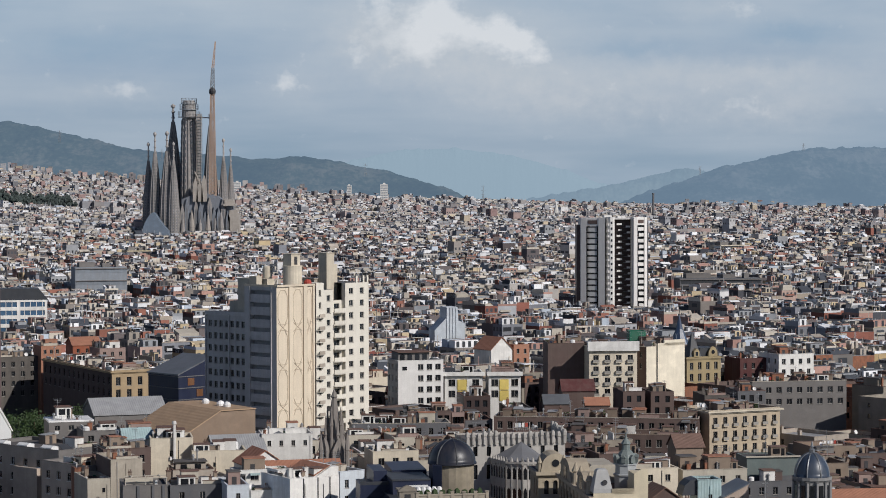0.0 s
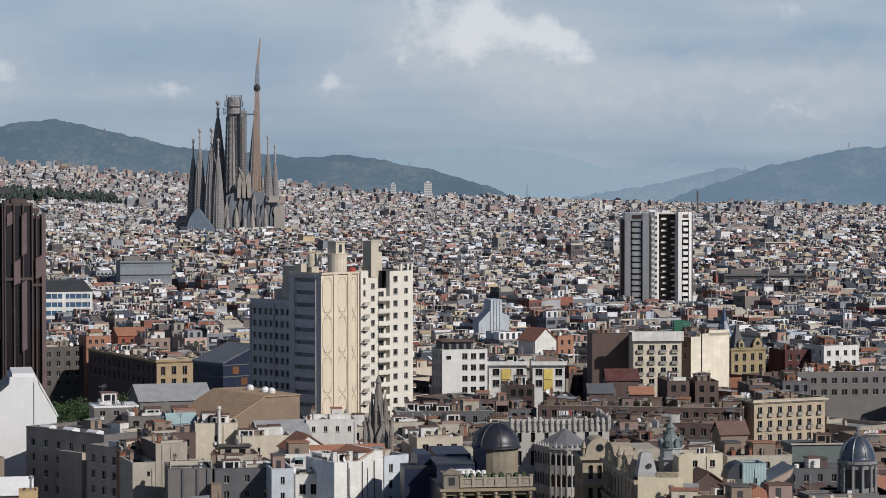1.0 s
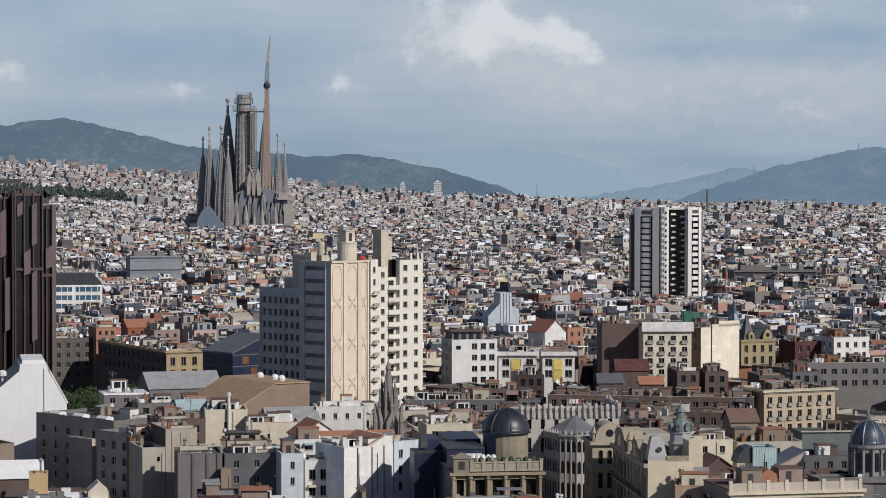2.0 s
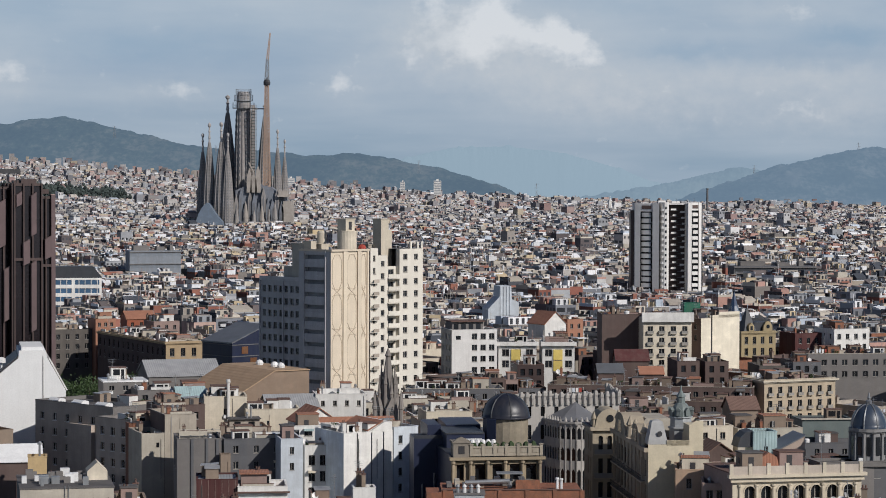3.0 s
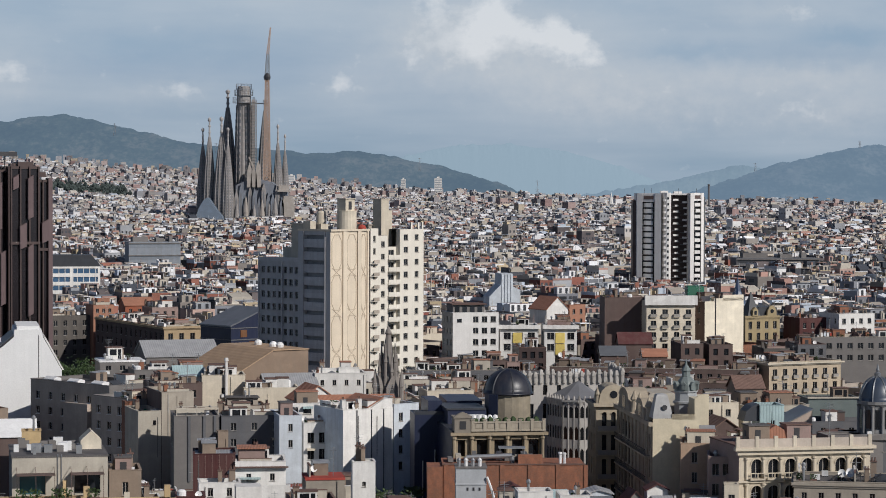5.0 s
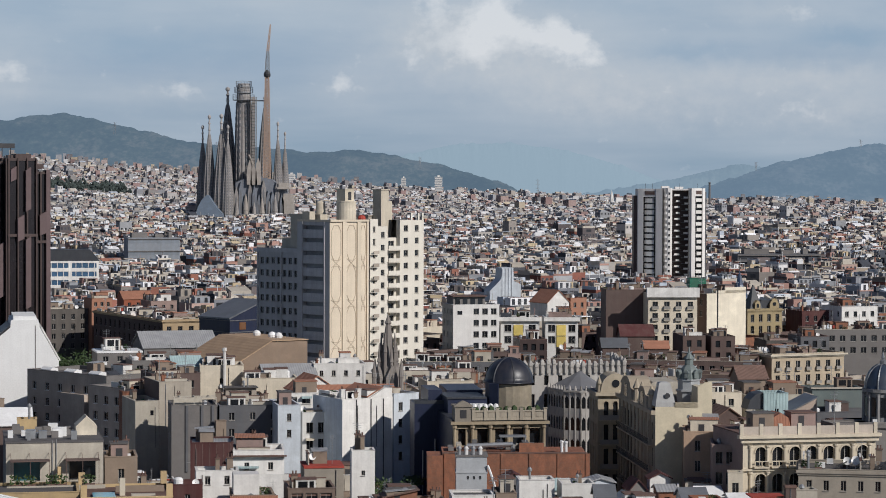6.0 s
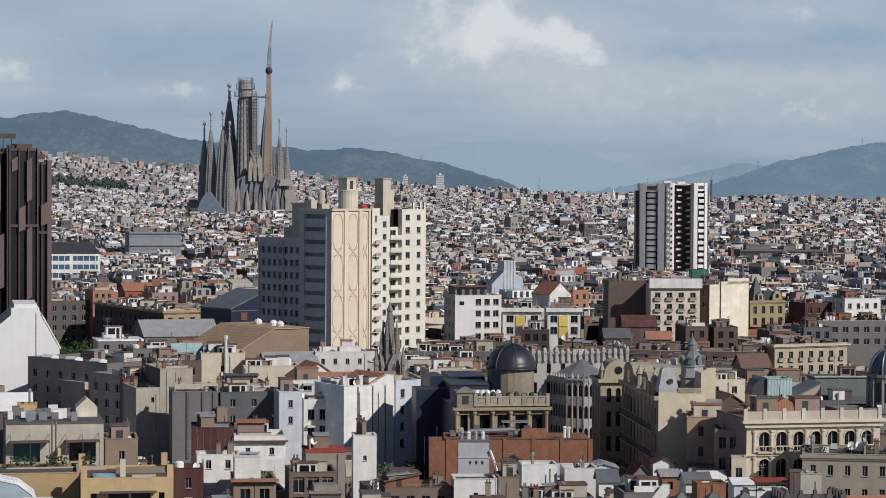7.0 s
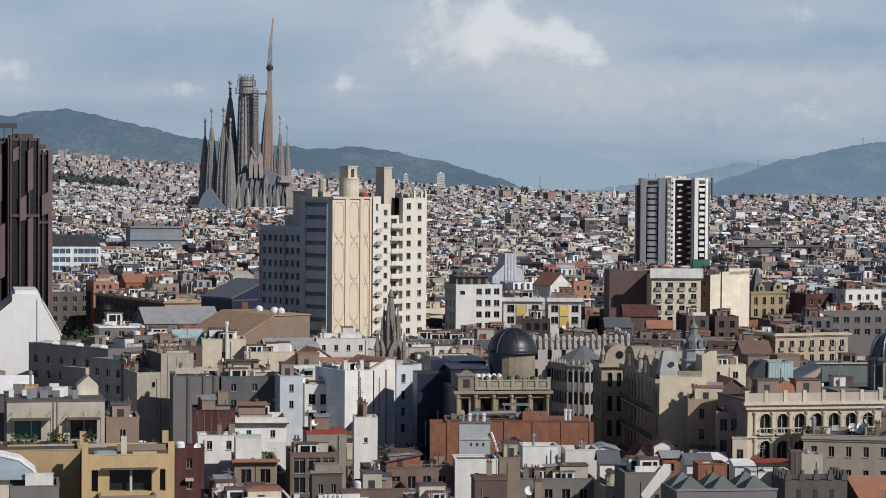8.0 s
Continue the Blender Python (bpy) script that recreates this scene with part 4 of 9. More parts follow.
FINIAL = mat("pale_finial_stone", (0.44, 0.42, 0.41), streak=0.2)
# stone colours are greyed and blued, with some distance haze painted in
SFSTONE = mat("church_sandstone", (0.36, 0.34, 0.33), spots=0.35, streak=0.5, bump=0.3, grain=0.5)
SFDARK = mat("church_dark_stone", (0.225, 0.25, 0.295), spots=0.3, streak=0.4, bump=0.3, grain=0.5)
SFSLOT = mat("church_slots", (0.20, 0.205, 0.22), streak=0.0)
SFPALE = mat("church_new_stone", (0.43, 0.39, 0.35), spots=0.25, streak=0.3, grain=0.5)
CRANE = mat("crane_red_paint", (0.50, 0.36, 0.28), rough=0.5, streak=0.15)
MEMBRANE = mat("blue_grey_vault_roof", (0.20, 0.255, 0.33), rough=0.5, streak=0.15)


def great_church():
    D = 2150
    root = thing("basilica", "tall brown sandstone basilica with clustered spires, under construction", "church", pose(0, D, 0))
    g = 14.0
    m = [SFSTONE, SFSLOT]
    for x, y, zt, r in ((-220.4, 8, 121.4, 6.0), (-213.6, 2, 131, 6.6), (-201.9, -4, 131.6, 8.2), (-195.4, -10, 121.4, 6.0), (-152.2, 30, 125.6, 5.6), (-145.9, 36, 116.4, 5.0)):
        bell_tower(root, x, y, g, r, zt - g, m)
    bell_tower(root, -199.6, 34, g, 9.4, 158 - g, m, 10, 0.88)
    bell_tower(root, -165.2, 40, g, 8.0, 149 - g, m, 10, 0.92)
    # the central tower, still without its top
    b = Shape()
    prof = [(9.6, g), (8.9, 60), (8.2, 90), (7.4, 120), (6.6, 142), (6.3, 143), (6.6, 150), (6.4, 156), (5.8, 159.5), (5.2, 160.2)]
    b.lathe(prof, 16, 0, 0, 0)
    for i in range(16):
        a = 2 * math.pi * i / 16
        for (r0, z0), (r1, z1) in zip(prof[1:5], prof[2:6]):
            b.rod((r0 * math.cos(a), r0 * math.sin(a), z0), (r1 * math.cos(a), r1 * math.sin(a), z1), 0.75, 4, 0)
    for i in range(8):
        a = 2 * math.pi * (i + 0.5) / 8
        for z in range(78, 140, 6):
            rr = float(np.interp(z, [p[1] for p in prof], [p[0] for p in prof])) * 0.995
            p = Vector((rr * math.cos(a), rr * math.sin(a), z))
            b.box(p.x - 0.8, p.x + 0.8, p.y - 0.8, p.y + 0.8, z, z + 3.2, 1, turn=a)
    tower = part("central_tower", b, m, root, m=pose(-183.4, 20, 0))
    # scaffold decks round its head
    for z, r in ((144.5, 10.2), (151.5, 8.6), (157.0, 7.2)):
        s = Shape().lathe([(r, z), (r, z + 0.35)], 16)
        for i in range(16):
            a = 2 * math.pi * i / 16
            s.rod((r * math.cos(a), r * math.sin(a), z), (r * math.cos(a), r * math.sin(a), z + 5.5), 0.2, 4)
        for i in range(16):
            a, e = 2 * math.pi * i / 16, 2 * math.pi * (i + 1) / 16
            for k in (1.2, 3.2, 5.4):
                s.rod((r * math.cos(a), r * math.sin(a), z + k), (r * math.cos(e), r * math.sin(e), z + k), 0.1, 4)
        part("scaffold_deck", s, STEEL, tower)
    # hoist and stair tower beside it
    s = Shape()
    for k in range(27):
        z = 72 + k * 2.8
        s.box(-2.6, 2.6, -2.6, 2.6, z, z + 0.35, 0)
        s.box(-1.6, 1.6, -1.6, 1.6, z + 0.35, z + 2.8, 1)
        for sx in (-2.5, 2.5):
            for sy in (-2.5, 2.5):
                s.rod((sx, sy, z), (sx, sy, z + 2.8), 0.2, 4, 0)
    part("stair_scaffold", s, [SFPALE, SFSTONE], root, m=pose(-173.4, 10, 0))
    # nave, gables and pinnacles
    part("nave", Shape().prism([(-189, g), (-143, g), (-143, 62), (-149, 66), (-156, 71), (-169, 74), (-182, 71), (-189, 68)], -2, 46, 0), [SFDARK, SFSLOT], root)
    for i, x in enumerate(np.linspace(-188, -146, 11)):
        z = 62 + 7 * math.sin(i * 2.3)
        b = Shape()
        b.prism([(x - 2.0, g), (x + 2.0, g), (x + 1.9, z - 6), (x, z + 2), (x - 1.9, z - 6)], -6 + (i % 2) * 1.5, -1.5, 0)
        b.face([(x - 0.75, -6.1 + (i % 2) * 1.5, 40), (x + 0.75, -6.1 + (i % 2) * 1.5, 40), (x + 0.75, -6.1 + (i % 2) * 1.5, z - 9), (x, -6.1 + (i % 2) * 1.5, z - 6), (x - 0.75, -6.1 + (i % 2) * 1.5, z - 9)], 1)
        part("buttress", b, [SFDARK if i % 3 else SFSTONE, SFSLOT], root)
    for i, x in enumerate((-187, -178.5, -171, -163.5, -157, -151.5)):
        p = Shape()
        h = (52, 58, 50, 55, 51, 57)[i]
        p.lathe([(2.3, g), (2.2, h - 16), (2.5, h - 15), (1.3, h - 5), (0.2, h)], 8)
        part("pinnacle", p, SFPALE if i in (1, 3) else SFSTONE, root, m=pose(x, -12 - (i % 2) * 3, 0))
    for x, z, w in ((-172, 78, 3.2), (-168, 84, 2.6), (-176, 82, 2.4)):
        p = Shape().prism([(-w, 66), (w, 66), (w * 0.8, z), (0, z + 7), (-w * 0.8, z)], -2, 2)
        part("gable", p, SFPALE, root, m=pose(x, -3, 0))
    for x0, x1, z0, z1 in ((-174.5, -170.5, 88, 80), (-177, -172, 94, 84)):
        part("strut", Shape().rod((x0, -3, z0), (x1, -3, z1), 0.8, 6), SFPALE, root)
    # tent-like vault roof by the foot of the spires
    sag = [(-11.0, 30), (-9.6, 40), (-7.4, 46.5), (-4.4, 52), (-1.4, 55.5), (0.6, 56.5), (2.4, 55.0), (6.0, 49.5), (10.0, 44), (14.0, 39.5), (16, 30)]
    part("vault_roof", Shape().prism(sag, -8, 8), MEMBRANE, root, "blue-grey tent-shaped vault roof", m=pose(-212.8, -24, 0), smooth=False)
    # side sacristy in pale stone
    part("sacristy", Shape().box(-146, -135.5, -6, 14, g, 55).box(-150, -139, -7.5, 20, 62, 64).box(-149, -141, -6, 16, 64, 68).box(-144.5, -137, -5, 10, 55, 58), SFPALE, root)
    # tower crane
    c = thing("tower_crane", "tall reddish lattice tower crane beside the spires", "crane", pose(-160.6, D + 6, g))

    def lattice(name, x0, z0, x1, z1, w0, w1, bays, mt, thick):
        s = Shape()
        for k in range(bays):
            ta, tb = k / bays, (k + 1) / bays
            pa = [(x0 + (x1 - x0) * ta + sx * (w0 + (w1 - w0) * ta), sy * (w0 + (w1 - w0) * ta), z0 + (z1 - z0) * ta) for sx, sy in ((-1, -1), (1, -1), (1, 1), (-1, 1))]
            pb = [(x0 + (x1 - x0) * tb + sx * (w0 + (w1 - w0) * tb), sy * (w0 + (w1 - w0) * tb), z0 + (z1 - z0) * tb) for sx, sy in ((-1, -1), (1, -1), (1, 1), (-1, 1))]
            for i in range(4):
                j = (i + 1) % 4
                s.rod(pa[i], pb[i], thick, 4)
                s.rod(pa[i], pa[j], thick * 0.7, 4)
                s.rod(pa[i], pb[j], thick * 0.7, 4)
                s.rod(pa[j], pb[i], thick * 0.7, 4)
        return part(name, s, mt, c)

    lattice("mast", 0, 0, 0, 62, 3.6, 3.0, 14, CRANE, 0.75)
    lattice("upper_mast", 0, 62, 0, 152, 3.0, 1.6, 30, CRANE, 0.6)
    part("slewing_unit", Shape().lathe([(1.2, 150), (3.0, 152.5), (3.3, 154.5), (2.4, 156.8), (1.0, 158)], 10), IRON, c)
    lattice("tower_head", 0, 157, 0.6, 176, 1.9, 1.2, 6, STEEL, 0.36)
    lattice("jib", 0.6, 176, 3.0, 200.5, 1.1, 0.35, 10, CRANE, 0.28)
    part("tie_bar", Shape().rod((0, 0, 130), (-13, 6, 130), 0.6, 6).box(-3, 0, -1.2, 1.2, 126, 132), STEEL, c)


claim(-232, 2120, 0, 95, 85)
great_church()

# ---------------------------------------------------------------- tall houses
def beige_tower():
    """The tall beige block: a shaded side with loggias, a blank fluted front and a white wing with balconies."""
    T = mat("tower_beige_stone", (0.71, 0.615, 0.48), spots=0.10, streak=0.16)
    W = mat("tower_cream_wall", (0.80, 0.755, 0.66), spots=0.10, streak=0.15)
    # S has the side's shade in its grey, LOG the shade inside the loggias
    S = mat("tower_shaded_side", (0.52, 0.515, 0.52), spots=0.15)
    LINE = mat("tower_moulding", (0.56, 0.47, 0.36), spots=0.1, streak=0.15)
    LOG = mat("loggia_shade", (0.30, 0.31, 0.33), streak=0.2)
    root = thing("tower_block", "tall beige apartment tower with fluted front and cream balcony wing", "apartment tower", pose(-26.2, 563, 0, 0, 0, 45))
    claim(-26.2, 563, 45, 34, 28)
    H, fh = 54.7, 3.06
    rows = stack(H, 15, fh, 1.5, 1.2)
    # main slab
    b = Shape()
    facade(b, 12.4, 0, H, [], [], front)
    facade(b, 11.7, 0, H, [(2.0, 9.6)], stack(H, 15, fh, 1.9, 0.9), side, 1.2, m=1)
    b.face([(12.4, 0, 0), (12.4, 14, 0), (12.4, 14, H), (12.4, 0, H)])
    b.face([(0, 11.7, 0), (12.4, 14, 0), (12.4, 14, H), (0, 11.7, H)], 1)
    b.face([(0, 0, H), (12.4, 0, H), (12.4, 14, H), (0, 11.7, H)], 2)
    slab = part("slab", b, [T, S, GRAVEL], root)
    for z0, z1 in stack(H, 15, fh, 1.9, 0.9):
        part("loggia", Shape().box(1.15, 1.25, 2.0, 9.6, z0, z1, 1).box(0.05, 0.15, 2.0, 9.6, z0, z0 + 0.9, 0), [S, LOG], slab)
    for k in (0, 4):
        part("fin", Shape().box(-0.25, 0.0, 1.75 + k * 1.95, 2.05 + k * 1.95, 2, H), S, slab)
    # flutes and raised hexagon mouldings on the blank front
    for x0, x1 in ((3.9, 5.2), (8.7, 9.9), (11.9, 12.4)):
        part("pilaster", Shape().box(x0, x1, -0.35, 0, 0, H), T, slab)
    part("parapet", Shape().box(-0.15, 12.55, -0.42, 0.3, H, H + 0.5).box(-0.15, 0.3, 0.3, 11.7, H, H + 0.5), T, slab)
    for x0, x1 in ((0.45, 3.55), (5.5, 8.4), (10.1, 11.6)):
        mx, hw = (x0 + x1) / 2, (x1 - x0) / 2
        for k in range(5):
            zt = H - 0.8 - k * 9.8
            pts = [(x0, zt - 1.5), (mx - hw * 0.45, zt), (mx + hw * 0.45, zt), (x1, zt - 1.5), (x1, zt - 6.9), (mx + hw * 0.45, zt - 8.4), (mx - hw * 0.45, zt - 8.4), (x0, zt - 6.9)]
            q = Shape()
            for i in range(8):
                a, c = pts[i], pts[(i + 1) % 8]
                q.rod((a[0], -0.02, a[1]), (c[0], -0.02, c[1]), 0.10, 4)
            q.rod((x0, -0.04, zt - 8.0), (x1, -0.04, zt - 10.2), 0.08, 4).rod((x1, -0.04, zt - 8.0), (x0, -0.04, zt - 10.2), 0.08, 4)
            part("moulding", q, LINE, slab)
    # dark joint and stair strip
    b = Shape().box(12.4, 13.2, 1.2, 6, 0, H - 1)
    part("joint", b, UMBER, root)
    b = Shape()
    facade(b, 2.6, 0, H + 0.6, [(0.9, 1.7)], rows, lambda s, d, z: (13.2 + s, d, z))
    b.face([(13.2, 0, 0), (13.2, 6, 0), (13.2, 6, H + 0.6), (13.2, 0, H + 0.6)])
    b.face([(13.2, 0, H + 0.6), (15.8, 0, H + 0.6), (15.8, 6, H + 0.6), (13.2, 6, H + 0.6)])
    part("stair_strip", b, W, root)
    for z0, z1 in rows:
        part("window", window_mesh(0.8, z1 - z0, FRAME, GLASS), None, root, m=Matrix.Translation((14.1, 0.22, z0)))
    # cream wing, with a recess that carries the balconies
    H2 = 55.0
    b = Shape()
    facade(b, 3.2, 0, H2 - 1.5, [(1.0, 2.2)], stack(H2 - 1.5, 14, fh, 1.4, 1.4), lambda s, d, z: (15.8 + s, d, z))
    facade(b, 8.2, 0, H2, [(1.3, 2.75), (5.1, 6.4)], stack(H2, 15, fh, 1.45, 1.3), lambda s, d, z: (23.2 + s, d, z))
    facade(b, 4.2, 0, H2 - 4.3, [(1.5, 3.4)], stack(H2 - 4.3, 14, fh, 2.1, 0.8), lambda s, d, z: (19.0 + s, 1.3 + d, z))
    b.face([(19, 0, 0), (19, 1.3, 0), (19, 1.3, H2 - 1.5), (19, 0, H2 - 1.5)])
    b.face([(23.2, 0, 0), (23.2, 1.3, 0), (23.2, 1.3, H2), (23.2, 0, H2)])
    b.face([(31.4, 0, 0), (31.4, 12, 0), (31.4, 12, H2), (31.4, 0, H2)])
    b.face([(15.8, 12, 0), (31.4, 12, 0), (31.4, 12, H2), (15.8, 12, H2)])
    b.face([(15.8, 0, H2 - 1.5), (19, 0, H2 - 1.5), (19, 12, H2 - 1.5), (15.8, 12, H2 - 1.5)], 1)
    b.face([(19, 1.3, H2 - 4.3), (23.2, 1.3, H2 - 4.3), (23.2, 12, H2 - 4.3), (19, 12, H2 - 4.3)], 1)
    b.face([(23.2, 0, H2), (31.4, 0, H2), (31.4, 12, H2), (23.2, 12, H2)], 1)
    wing = part("balcony_wing", b, [W, GRAVEL], root)
    for z0, z1 in stack(H2, 15, fh, 1.45, 1.3):
        part("window", window_mesh(1.45, z1 - z0, FRAME, GLASS), None, wing, m=Matrix.Translation((24.5, 0.22, z0)))
        part("window", window_mesh(1.3, z1 - z0, FRAME, GLASS), None, wing, m=Matrix.Translation((28.3, 0.22, z0)))
    for z0, z1 in stack(H2 - 1.5, 14, fh, 1.4, 1.4):
        part("window", window_mesh(1.2, z1 - z0, FRAME, GLASS), None, wing, m=Matrix.Translation((16.8, 0.22, z0)))
    for i, (z0, z1) in enumerate(stack(H2 - 4.3, 14, fh, 2.1, 0.8)):
        part("window", window_mesh(1.9, z1 - z0, FRAME, GLASS), None, wing, m=Matrix.Translation((20.5, 1.52, z0)))
        # slanted balconies that step out of the recess
        q = Shape()
        q.prism([(19.0, 1.25), (19.2, -0.2), (21.2, -1.0), (23.15, -0.2), (23.15, 1.25)], z0 - 0.25, z0 - 0.05, 0, axis="z")
        q.prism([(19.2, -0.3), (21.2, -1.1), (23.15, -0.3), (23.15, -0.2), (21.2, -1.0), (19.2, -0.2)], z0 - 0.05, z0 + 0.95, 0, axis="z")
        part("balcony", q, W, wing)
        part("balcony", Shape().prism([(12.9, -0.05), (13.6, -0.9), (15.4, -0.9), (15.8, -0.05)], z0 - 1.2, z0 - 1.05, 0, axis="z").prism([(13.6, -0.95), (15.4, -0.95), (15.4, -0.88), (13.6, -0.88)], z0 - 1.05, z0 - 0.2, 1, axis="z"), [W, BEIGE], wing)
        part("balcony", Shape().box(31.4, 33.1, 0.6, 3.6, z0 - 1.3, z0 - 1.12).box(33.0, 33.1, 0.6, 3.6, z0 - 1.12, z0 - 0.2, 1).box(31.4, 33.0, 0.6, 0.7, z0 - 1.12, z0 - 0.2, 1), [W, TAN], wing)
    part("edge_fin", Shape().box(33.1, 33.5, 3.6, 4.2, 0, H2 + 0.5), TAN, wing)
    # lower wing on the shaded side, with rows of windows
    b = Shape()
    cols = spread(15.8, 7, 1.3, 0.6)
    hl = 47.1
    facade(b, 15.8, 0, hl, cols, stack(hl, 13, fh, 1.6, 1.3), lambda s, d, z: (1.0 + d, 11.7 + s, z), m=0)
    b.face([(1, 11.7, hl), (1, 27.5, hl), (12, 27.5, hl), (12, 11.7, hl)], 1)
    b.face([(1, 27.5, 0), (12, 27.5, 0), (12, 27.5, hl), (1, 27.5, hl)])
    b.face([(12, 11.7, 0), (12, 27.5, 0), (12, 27.5, hl), (12, 11.7, hl)])
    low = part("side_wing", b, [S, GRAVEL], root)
    for a, c in cols:
        for z0, z1 in stack(hl, 13, fh, 1.6, 1.3):
            part("window", window_mesh(c - a, z1 - z0, FRAME, GLASS), None, low, m=Matrix.Translation((1.22, a + 11.7, z0)) @ TURN_SIDE)
    for k in (0, 3, 7):
        part("fin", Shape().box(0.65, 1.0, 11.75 + k * 2.2, 12.1 + k * 2.2, 2, hl + 0.12), S, low)
    part("parapet", Shape().box(0.8, 12, 11.7, 27.6, hl, hl + 0.12, 0).box(0.8, 1.1, 11.7, 27.6, hl + 0.12, hl + 1.0), S, low)
    # roof houses and tanks
    part("roof_house", Shape().box(2.5, 7, 12.2, 17, hl, 56.2).box(2.2, 7.3, 11.9, 17.3, 56.2, 56.5).box(5, 9, 18, 23, hl, hl + 3.4), PALE, low)
    part("roof_house", Shape().box(3.6, 6.0, 7.4, 11.4, H, H + 1.7).box(1.2, 3.0, 8.6, 11.2, H, H + 2.4), CREAM, slab)
    part("water_tank", Shape().lathe([(1.15, H), (1.15, H + 4.4), (1.0, H + 4.8), (0.2, H + 4.9)], 18, 6.9, 10.9), CREAM, slab)
    part("lift_house", Shape().lathe([(2.4, H), (2.4, H + 4.7), (2.5, H + 4.7), (2.5, H + 4.95), (0.1, H + 5.0)], 20, 9.0, 4.0).box(7.2, 10.2, 2.5, 5.5, H + 4.9, H + 7.7).box(7.0, 10.4, 2.3, 5.7, H + 7.7, H + 7.95).box(8.2, 9.2, 2.44, 2.5, H + 5.2, H + 7.2, 1), [CREAM, IRON], slab)
    part("vent_hood", Shape().lathe([(0.95, H), (0.95, H + 0.9), (0.7, H + 1.4), (0.1, H + 1.6)], 10, 11.4, 1.1), RED, slab)
    part("lift_house", Shape().box(20.6, 23.2, 4.0, 7.0, H2 - 4.3, H2 + 7.3).box(23.2, 24.8, 4.5, 6.5, H2 - 4.3, H2 + 4.6).box(20.4, 23.4, 3.8, 7.2, H2 + 7.3, H2 + 7.55), CREAM, wing)
    part("penthouse", Shape().box(19.3, 26.5, 7.2, 11.5, H2 - 4.3, H2 + 0.9).box(19.1, 26.7, 7.0, 11.7, H2 + 0.9, H2 + 1.15), BEIGE, wing)
    for x in (27.2, 29.6, 31.0):
        part("pillar", Shape().box(x, x + 0.5, 0.2, 0.7, H2, H2 + 1.7), W, wing)
    return root


def dark_tower():
    """The dark brown office tower: bundled shafts with deep fins."""
    root = thing("office_tower", "dark brown office tower of bundled shafts with deep vertical fins", "office tower", pose(-126.5, 690, 0, 0, 0, 30))
    claim(-136, 685, 30, 36, 30)
    DG = mat("smoked_glass", (0.018, 0.014, 0.016), rough=0.2, streak=0.0, bump=0.0, spec=0.5)

    def shaft(x0, x1, y0, y1, h, fins):
        b = Shape().box(x0, x1, y0, y1, 0, h, 0)
        s = part("shaft", b, [DG], root)
        n = fins
        for i in range(n + 1):
            x = x0 + (x1 - x0) * i / n
            part("fin", Shape().box(x - 0.22, x + 0.22, y0 - 0.75, y0 - 0.08, 0, h + 0.8), UMBER, s)
        for i in range(n + 1):
            y = y0 + (y1 - y0) * i / n
            part("fin", Shape().box(x0 - 0.75, x0 - 0.08, y - 0.22, y + 0.22, 0, h + 0.8), UMBER, s)
        part("crown", Shape().box(x0 - 0.3, x1 + 0.3, y0 - 0.3, y1 + 0.3, h, h + 0.8), UMBER, s)

    shaft(0, 8.5, 0, 9, 70.5, 3)
    shaft(8.5, 13.0, 2.5, 12, 66.6, 2)
    shaft(-7.5, 0, 2.5, 14, 69.5, 3)
    shaft(2, 9, 9, 18, 67, 2)
    PLUM = mat("plum_brown_panel", (0.145, 0.10, 0.102), rough=0.5, streak=0.1)
    for x, y, z, w, h in ((0.4, -0.2, 64.2, 1.7, 4.1), (5.0, -0.2, 55.5, 1.6, 12.6), (2.5, -0.2, 46.7, 2.0, 7.3), (10.2, 2.2, 48.4, 2.1, 6.6), (5.0, -0.2, 26.8, 1.6, 21.0), (-4.0, 2.2, 52.0, 1.8, 14.0), (-2.6, 2.2, 30.0, 1.8, 16.0)):
        part("bay", Shape().prism([(x, z), (x + w, z + 0.9), (x + w, z + h + 0.6), (x, z + h - 0.5)], y - 1.1, y), PLUM, root)
    part("corner_pier", Shape().box(12.3, 13.6, 1.5, 4.0, 0, 67.9), PLUM, root)
    for box in ((3.0, 7.8, 2.0, 6.0, 71.3, 72.6), (1.0, 2.6, 3.0, 5.0, 71.3, 72.2), (9.4, 12.4, 4.0, 7.0, 68.2, 69.6)):
        part("roof_plant", Shape().box(*box), UMBER, root)
    for z in (48.2,):
        part("string_course", Shape().box(-0.3, 8.8, -0.85, 0, z, z + 0.8), UMBER, root)
        part("string_course", Shape().box(8.5, 13.5, 1.65, 2.5, z - 2, z - 1.2), UMBER, root)
    b = Shape()
    for i in range(4):
        b.rod((-6 + i * 2.6, 3, 70.3), (-6 + i * 2.6, 3, 75.0), 0.14)
    b.box(-7.4, 3.0, 2.7, 3.3, 74.2, 75.6)
    part("roof_sign_frame", b, IRON, root)


